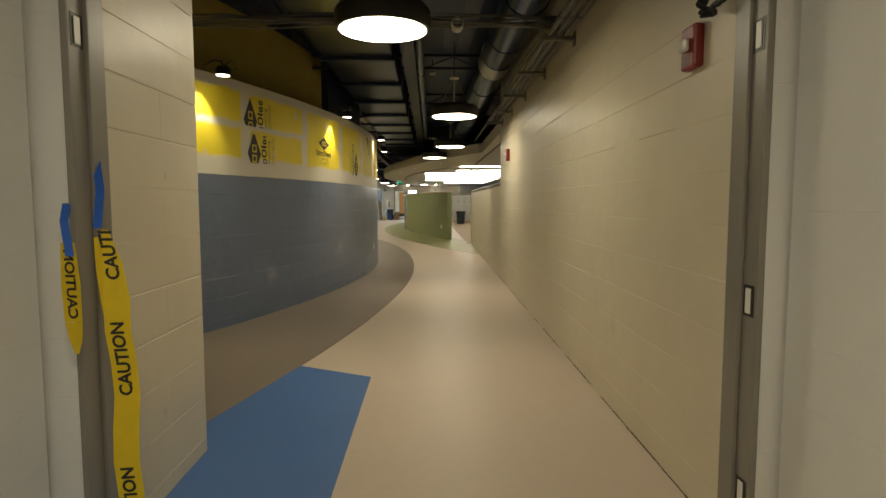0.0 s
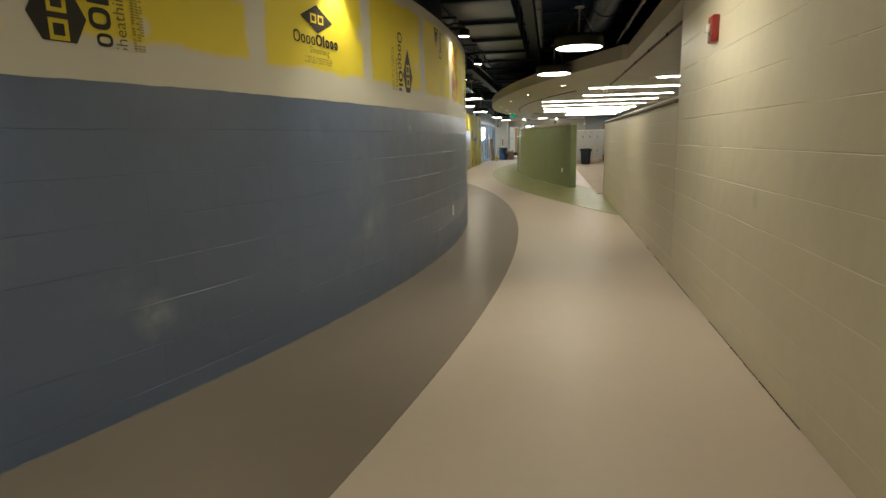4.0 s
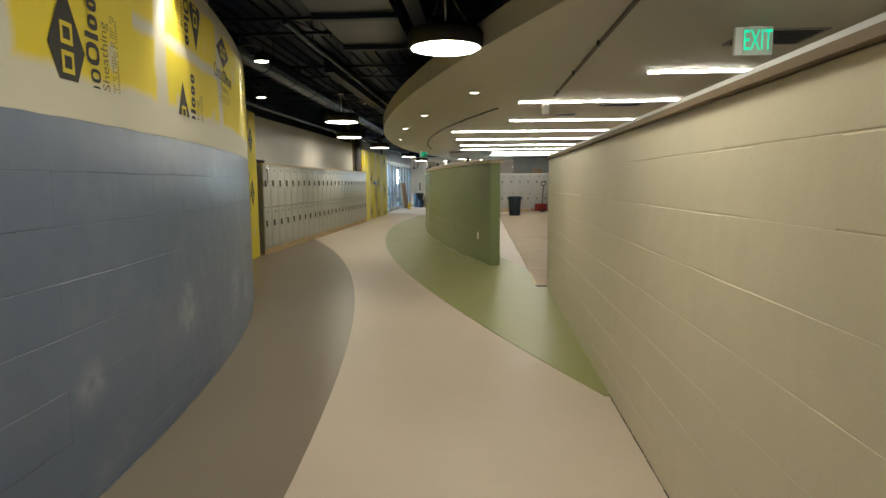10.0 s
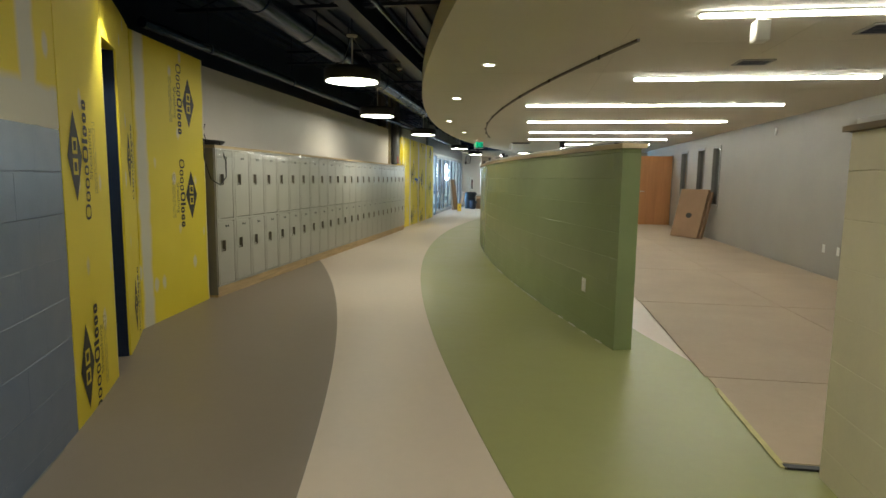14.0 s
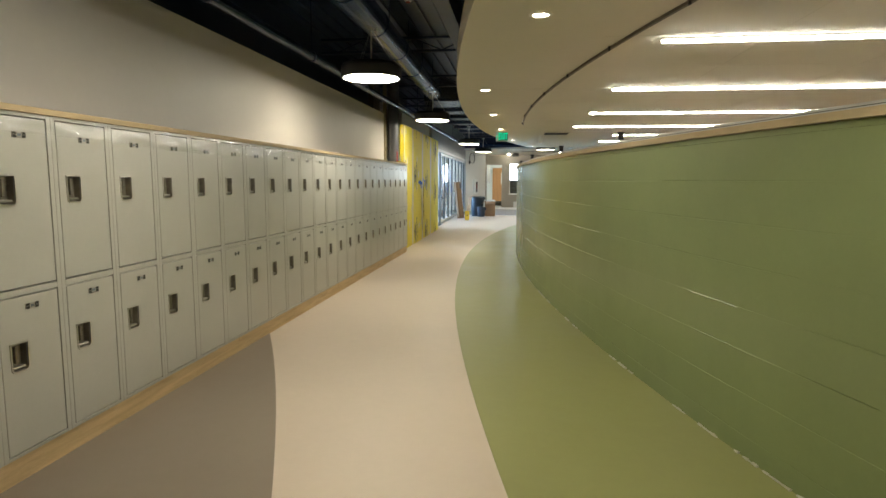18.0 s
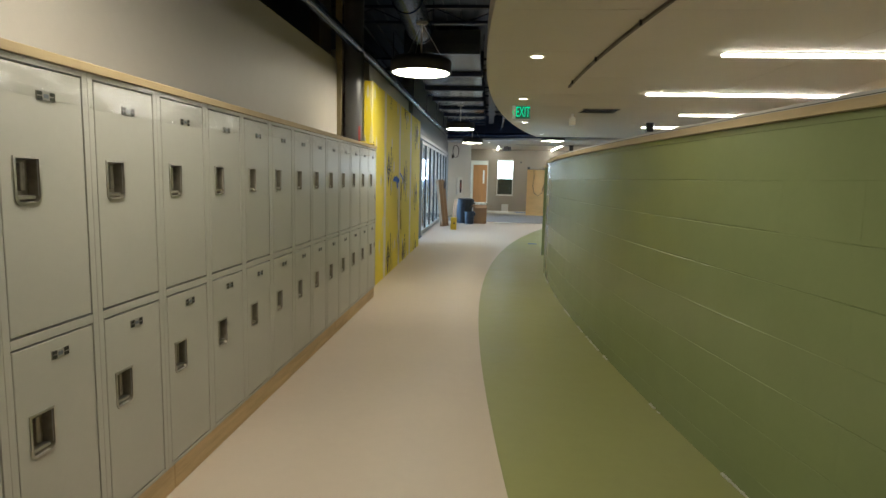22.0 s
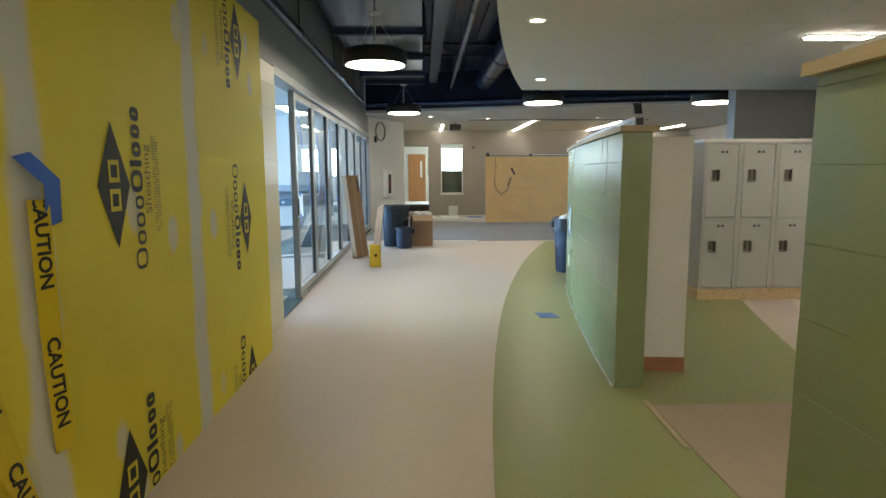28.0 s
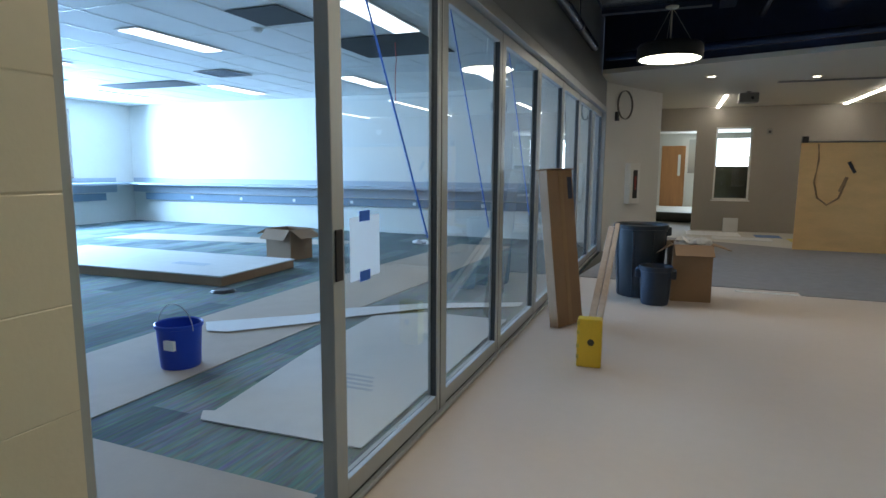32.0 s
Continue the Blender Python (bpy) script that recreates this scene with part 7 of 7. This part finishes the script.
thing("edge_strip", box(B(), 1.12, 1.28, 17.36, 17.40, 0.002, 0.014, 0.002), M_BLACKP, "black strip at the end of the floor board", "strip")

door2 = base("door_2", "maple veneer door standing open", "door", "", pose(4.08, 33.0, 0.012, 0, 0, 183), kind="structure")
part("leaf", box(B(), 0.0, 0.98, -0.022, 0.022, 0.0, 2.05, 0.003), M_DOORWOOD, door2)
part("door_handle", tube(B(), (0.90, 0.022, 1.0), (0.90, 0.075, 1.0), 0.012, 8), M_STEEL, door2, "steel lever")
part("lever", tube(B(), (0.91, 0.07, 1.0), (0.79, 0.07, 1.0), 0.010, 8), M_STEEL, door2)
for z in (0.25, 1.0, 1.8):
    part("hinge", tube(B(), (0.0, -0.022, z - 0.05), (0.0, -0.022, z + 0.05), 0.01, 8), M_STEEL, door2)
fr = base("door_frame_2", "grey steel door frame in the commons wall", "door frame", "", pose(4.1, 33.475, 0), kind="structure")
for s in (-1, 1):
    part("jamb", box(B(), -0.03, 0.18, min(s * 0.43, s * 0.475), max(s * 0.43, s * 0.475), 0, 2.1, 0.004), M_FRAME, fr)
part("head", box(B(), -0.03, 0.18, -0.43, 0.43, 2.05, 2.1, 0.004), M_FRAME, fr)
for k, (y0, y1) in enumerate(((28.5, 29.1), (29.75, 30.35), (31.3, 32.0))):
    w = base("window_%d" % (k + 2), "narrow dark window in the grey wall", "window", "", pose(4.1, (y0 + y1) / 2, 0), kind="structure")
    h = (y1 - y0) / 2
    for a in ((-h, h, 0.75, 0.80), (-h, h, 2.09, 2.14), (-h, -h + 0.05, 0.80, 2.09), (h - 0.05, h, 0.80, 2.09)):
        part("window_frame", box(B(), -0.015, 0.10, a[0], a[1], a[2], a[3], 0.003), M_FRAME, w)
    part("pane", box(B(), 0.05, 0.056, -h + 0.05, h - 0.05, 0.80, 2.09), M_GLASS, w)
big = base("flat_carton", "two large flat cardboard cartons leaning on the grey wall", "cardboard box", "", pose(3.72, 29.2, -0.088, 0, 0, 30) @ pose(0, 0, 0, 0, 14, 0))
part("panel", box(B(), -0.36, -0.30, -0.55, 0.28, 0.03, 1.18, 0.004), M_CARD, big)
part("panel", box(B(), -0.29, -0.23, -0.60, 0.20, 0.048, 1.14, 0.004), M_CARD, big)
part("printed_mark", lathe(B(), [(0.0, 0), (0.09, 0)], 20), M_INK, big, at=pose(-0.3615, -0.15, 0.55, 0, -90, 0) @ Matrix.Diagonal((0.7, 1, 1, 1)))

trash_can(pose(1.76, 32.6, 0.011), 0.25, 0.72, M_BIN, "dark round trash can on the brown floor board")
jack = base("pallet_jack", "red pallet jack parked before the lockers", "pallet jack", "", pose(3.0, 34.9, 0.005, 0, 0, 10))
part("fork", box(B(), -0.28, -0.12, 0.0, 0.75, 0.06, 0.10, 0.01), M_REDP, jack)
part("fork", box(B(), 0.12, 0.28, 0.0, 0.75, 0.06, 0.10, 0.01), M_REDP, jack)
bm = bmesh.new()
slab(bm, [(-0.28, -0.02), (0.28, -0.02), (0.16, -0.20), (-0.16, -0.20)], 0.06, 0.36)
part("pump_housing", bm, M_REDP, jack)
part("tiller", tube(B(), (0, -0.12, 0.30), (0.02, -0.22, 1.12), 0.018, 10), M_BLACKP, jack, smooth=True)
part("grip", sweep(B(), [(0.02 + 0.085 * math.sin(a) * 1.2, -0.22, 1.20 - 0.085 * math.cos(a)) for a in steps(0, 2 * math.pi, 20)], 0.016, 8), M_BLACKP, jack, smooth=True)
for s in (-0.06, 0.06):
    part("wheel", tube(B(), (s - 0.02, -0.14, 0.09), (s + 0.02, -0.14, 0.09), 0.085, 18), M_BLACKP, jack, smooth=True)
carton(pose(2.9, 35.9, 1.633), 0.38, 0.3, 0.2, "small tan carton on top of the lockers", False)


# ---- classroom ----
grid = base("ceiling_grid", "white suspended ceiling grid of the classroom", "ceiling grid", "", pose(0, 0, 2.718), kind="structure")
for x in steps(-14.6, -4.0, 17)[1:-1]:
    part("runner", box(B(), x - 0.010, x + 0.010, 30.7, 44.68, -0.002, 0.0015), M_PLATE, grid)
for y in steps(31.0, 44.4, 11):
    part("cross_tee", box(B(), -14.6, -3.75, y - 0.010, y + 0.010, -0.0017, 0.0018), M_PLATE, grid)


def troffer(x, y):
    ob = base("troffer_light", "long flat ceiling lamp panel, lit", "ceiling lamp", "classroom lamps", pose(x, y, 2.71))
    part("frame", box(B(), -0.17, 0.17, -0.64, 0.64, -0.006, 0.0, 0.002), M_PLATE, ob)
    part("lens", box(B(), -0.14, 0.14, -0.61, 0.61, -0.012, -0.0065, 0.002), M_TROFFER, ob, "glowing lens")


for x, y in ((-7.9, 39.6), (-10.1, 43.2), (-5.2, 39.5), (-7.4, 43.1), (-10.6, 39.6), (-12.9, 43.0), (-7.9, 35.6), (-12.9, 39.4), (-5.2, 43.0)):
    troffer(x, y)
# Flat dark sheets stand in for the shade inside open tile gaps.
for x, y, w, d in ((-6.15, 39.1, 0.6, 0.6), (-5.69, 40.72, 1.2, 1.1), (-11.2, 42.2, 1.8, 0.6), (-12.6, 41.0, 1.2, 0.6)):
    thing("missing_tile", box(B(), x - w / 2, x + w / 2, y - d / 2, y + d / 2, 2.706, 2.7115), M_DARKFILL, "dark sheet that paints the shade of a missing ceiling tile", "ceiling gap")
cord = base("red_cord", "thin red cord hanging from the open classroom ceiling", "cord", "", pose(-5.55, 40.53, 2.71))
part("strand", sweep(B(), [(0, 0, 0), (0.01, 0.006, -0.2), (-0.006, 0.01, -0.42), (0.004, 0, -0.66)], 0.005, 6), M_RED, cord, smooth=True)
detector = base("smoke_detector", "white round smoke detector on the classroom ceiling", "smoke detector", "", pose(-6.63, 39.48, 2.718))
part("mounting_plate", lathe(B(), [(0.0, 0.0), (0.065, 0.0), (0.065, -0.012), (0.0, -0.012)], 24), M_PLATE, detector, smooth=False)
part("sensor_head", lathe(B(), [(0.055, -0.0125), (0.052, -0.03), (0.035, -0.045), (0.0, -0.048)], 24), M_PLATE, detector, smooth=True)
vent(pose(-9.0, 41.6, 2.711), 0.6, 0.6, "white square diffuser in the classroom ceiling")
for name, a in (("ledge_back", (-14.6, -4.2, 44.2, 44.69)), ("ledge_side", (-14.64, -14.15, 31.0, 44.19))):
    led = base("window_ledge", "grey laminate ledge along the classroom wall", "ledge", "ledges", pose((a[0] + a[1]) / 2, (a[2] + a[3]) / 2, 0))
    w, d = (a[1] - a[0]) / 2, (a[3] - a[2]) / 2
    part("top", box(B(), -w, w, -d, d, 0.88, 0.93, 0.006), M_LEDGE, led)
    part("backsplash", box(B(), -w, w, d - 0.03, d, 0.93, 1.03, 0.003) if name == "ledge_back" else box(B(), -w, -w + 0.03, -d, d, 0.93, 1.03, 0.003), M_LEDGE, led)
    part("raceway", box(B(), -w + 0.4, w - 0.2, d - 0.06, d - 0.001, 0.52, 0.68, 0.005) if name == "ledge_back" else box(B(), -w, -w + 0.06, -d, d - 0.3, 0.52, 0.68, 0.005), M_RACEWAY, led)
    part("apron", box(B(), -w, w, d - 0.045, d - 0.001, 0.70, 0.88) if name == "ledge_back" else box(B(), -w, -w + 0.045, -d, d, 0.70, 0.88), M_LEDGE, led)
    n = int(max(w, d) * 2 / 1.4)
    for k in range(1, n):
        if name == "ledge_back":
            x = -w + 0.4 + k * 1.4
            part("socket", box(B(), x, x + 0.07, d - 0.065, d - 0.061, 0.57, 0.63), M_PLATE, led)
thing("floor_board", slab(B(), [(-6.2, 33.6), (-3.86, 33.6), (-3.86, 35.06), (-3.70, 35.06), (-3.70, 36.09), (-4.92, 36.10), (-6.2, 36.0)], 0.0135, 0.0175), M_CARDLIGHT, "pale board covering the carpet inside the doorway", "floor protection", "floor boards")
bucket = base("bucket", "bright blue plastic bucket with a wire handle", "bucket", "", pose(-5.37, 37.05, 0.012))
part("barrel", lathe(B(), [(0.0, 0.01), (0.118, 0.0), (0.121, 0.01), (0.138, 0.275), (0.133, 0.275), (0.114, 0.02), (0.0, 0.02)], 32), M_BUCKET, bucket, smooth=True)
part("rim", lathe(B(), [(0.137, 0.255), (0.147, 0.258), (0.147, 0.278), (0.138, 0.283), (0.132, 0.276)], 32), M_BUCKET, bucket, smooth=True)
part("wire_handle", sweep(B(), [(0.145 * math.cos(a), -0.03, 0.245 + 0.16 * math.sin(a)) for a in steps(0, math.pi, 16)], 0.0035, 6), M_STEEL, bucket, smooth=True)
part("sticker", box(B(), 0.02, 0.10, -0.150, -0.128, 0.14, 0.20, 0.002), M_PAPER, bucket, "white sticker")


def sheet(outline, mat, label, z0=0.0065, t=0.004):
    return thing("floor_sheet", slab(B(), outline, z0, z0 + t), mat, label, "sheet", "classroom sheets")


sheet([(-6.13, 35.4), (-5.17, 35.4), (-5.15, 37.0), (-5.13, 38.15), (-5.02, 40.3), (-4.95, 43.6), (-5.85, 43.6), (-6.17, 39.7)], M_CARDLIGHT, "long brown paper runner on the carpet")
board = sheet([(-4.70, 36.54), (-4.63, 36.45), (-3.74, 36.49), (-3.74, 38.95), (-4.47, 38.92), (-4.83, 38.62), (-4.78, 37.6), (-4.64, 36.56)], M_FOAM, "large white board lying on the carpet", 0.011, 0.006)
bm = bmesh.new()
for k in range(4):
    slab(bm, [(-4.30, 37.1 + 0.06 * k), (-4.02 - 0.03 * k, 37.1 + 0.06 * k), (-4.02 - 0.03 * k, 37.13 + 0.06 * k), (-4.30, 37.13 + 0.06 * k)], 0.0172, 0.0178)
part("printed_line", bm, M_LEDGE, board)
sheet([(-5.98, 37.9), (-5.78, 37.70), (-5.62, 37.74), (-5.18, 38.21), (-5.0, 38.5), (-4.52, 39.03), (-3.76, 39.45), (-3.76, 39.62), (-4.6, 39.21), (-5.15, 38.78), (-5.34, 38.44)], M_PAPER, "narrow strip of white film on the carpet", 0.018, 0.004)
sheet([(-12.0, 41.7), (-7.6, 42.6), (-7.6, 43.2), (-12.0, 42.6)], M_CARDLIGHT, "brown paper runner on the carpet")
pallet = base("flat_carton", "large flat white topped carton lying on the carpet", "cardboard box", "", pose(-8.68, 39.72, 0.011, 0, 0, 1.5))
part("body", box(B(), -1.85, 1.75, -0.66, 0.66, 0, 0.10, 0.006), M_CARD, pallet)
part("lid", box(B(), -1.86, 1.76, -0.67, 0.67, 0.10, 0.115, 0.003), M_FOAM, pallet, "white lid")
part("printed_mark", box(B(), 0.6, 1.1, -0.2, -0.05, 0.1155, 0.117), M_LEDGE, pallet)
carton(pose(-7.52, 41.12, 0.011, 0, 0, -12), 0.5, 0.4, 0.42, "open brown carton on the classroom carpet", True, 9)
thing("floor_box", lathe(B(), [(0.0, 0.03), (0.1, 0.028), (0.13, 0.0)], 20), M_BLACKP, "round dark floor box in the carpet", "floor box", m=pose(-6.74, 38.94, 0.007), smooth=True)

bm = bmesh.new()
for k in range(5):
    crumple(bm, (-6.45 + 0.11 * k, 43.2 + 0.05 * (k % 2), 0.05), (0.10, 0.09, 0.05), 40 + k)
thing("plastic_film", bm, M_PAPER, "crumpled white plastic film on the classroom carpet", "rubbish")
thing("edge_strip", box(B(), -1.82, -1.23, 41.10, 41.118, 0.0005, 0.012, 0.002), M_PLATE, "short white strip at the edge of the carpet", "strip")

# tape crosses and notes on the glass
for y0, z0, y1, z1 in ((36.25, 1.95, 36.88, 0.94), (37.16, 2.06, 37.88, 0.9), (38.28, 2.05, 39.0, 0.9)):
    d = Vector((0, y1 - y0, z1 - z0)).normalized()
    side = Vector((0, -d.z, d.y))
    strip_ob = base("glass_tape", "strip of blue masking tape across the glass", "tape", "glass tapes", pose(-3.5745, 0, 0))
    ribbon("strip", [(0, y0, z0), (0, (y0 + y1) / 2, (z0 + z1) / 2), (0, y1, z1)], 0.017, M_BLUETAPE, strip_ob, side)
note = base("paper_notice", "white sheet taped to the glass", "notice", "", pose(-3.5745, 36.26, 0.97))
part("sheet", box(B(), 0, 0.001, -0.11, 0.12, -0.12, 0.12), M_THINPAPER, note)
for y, z in ((0.0, 0.12), (0.0, -0.11)):
    part("tape", box(B(), 0.0012, 0.002, y - 0.04, y + 0.04, z - 0.02, z + 0.02), M_BLUETAPE, note)


# ---- the blocks of the walls ----
lay_blocks()
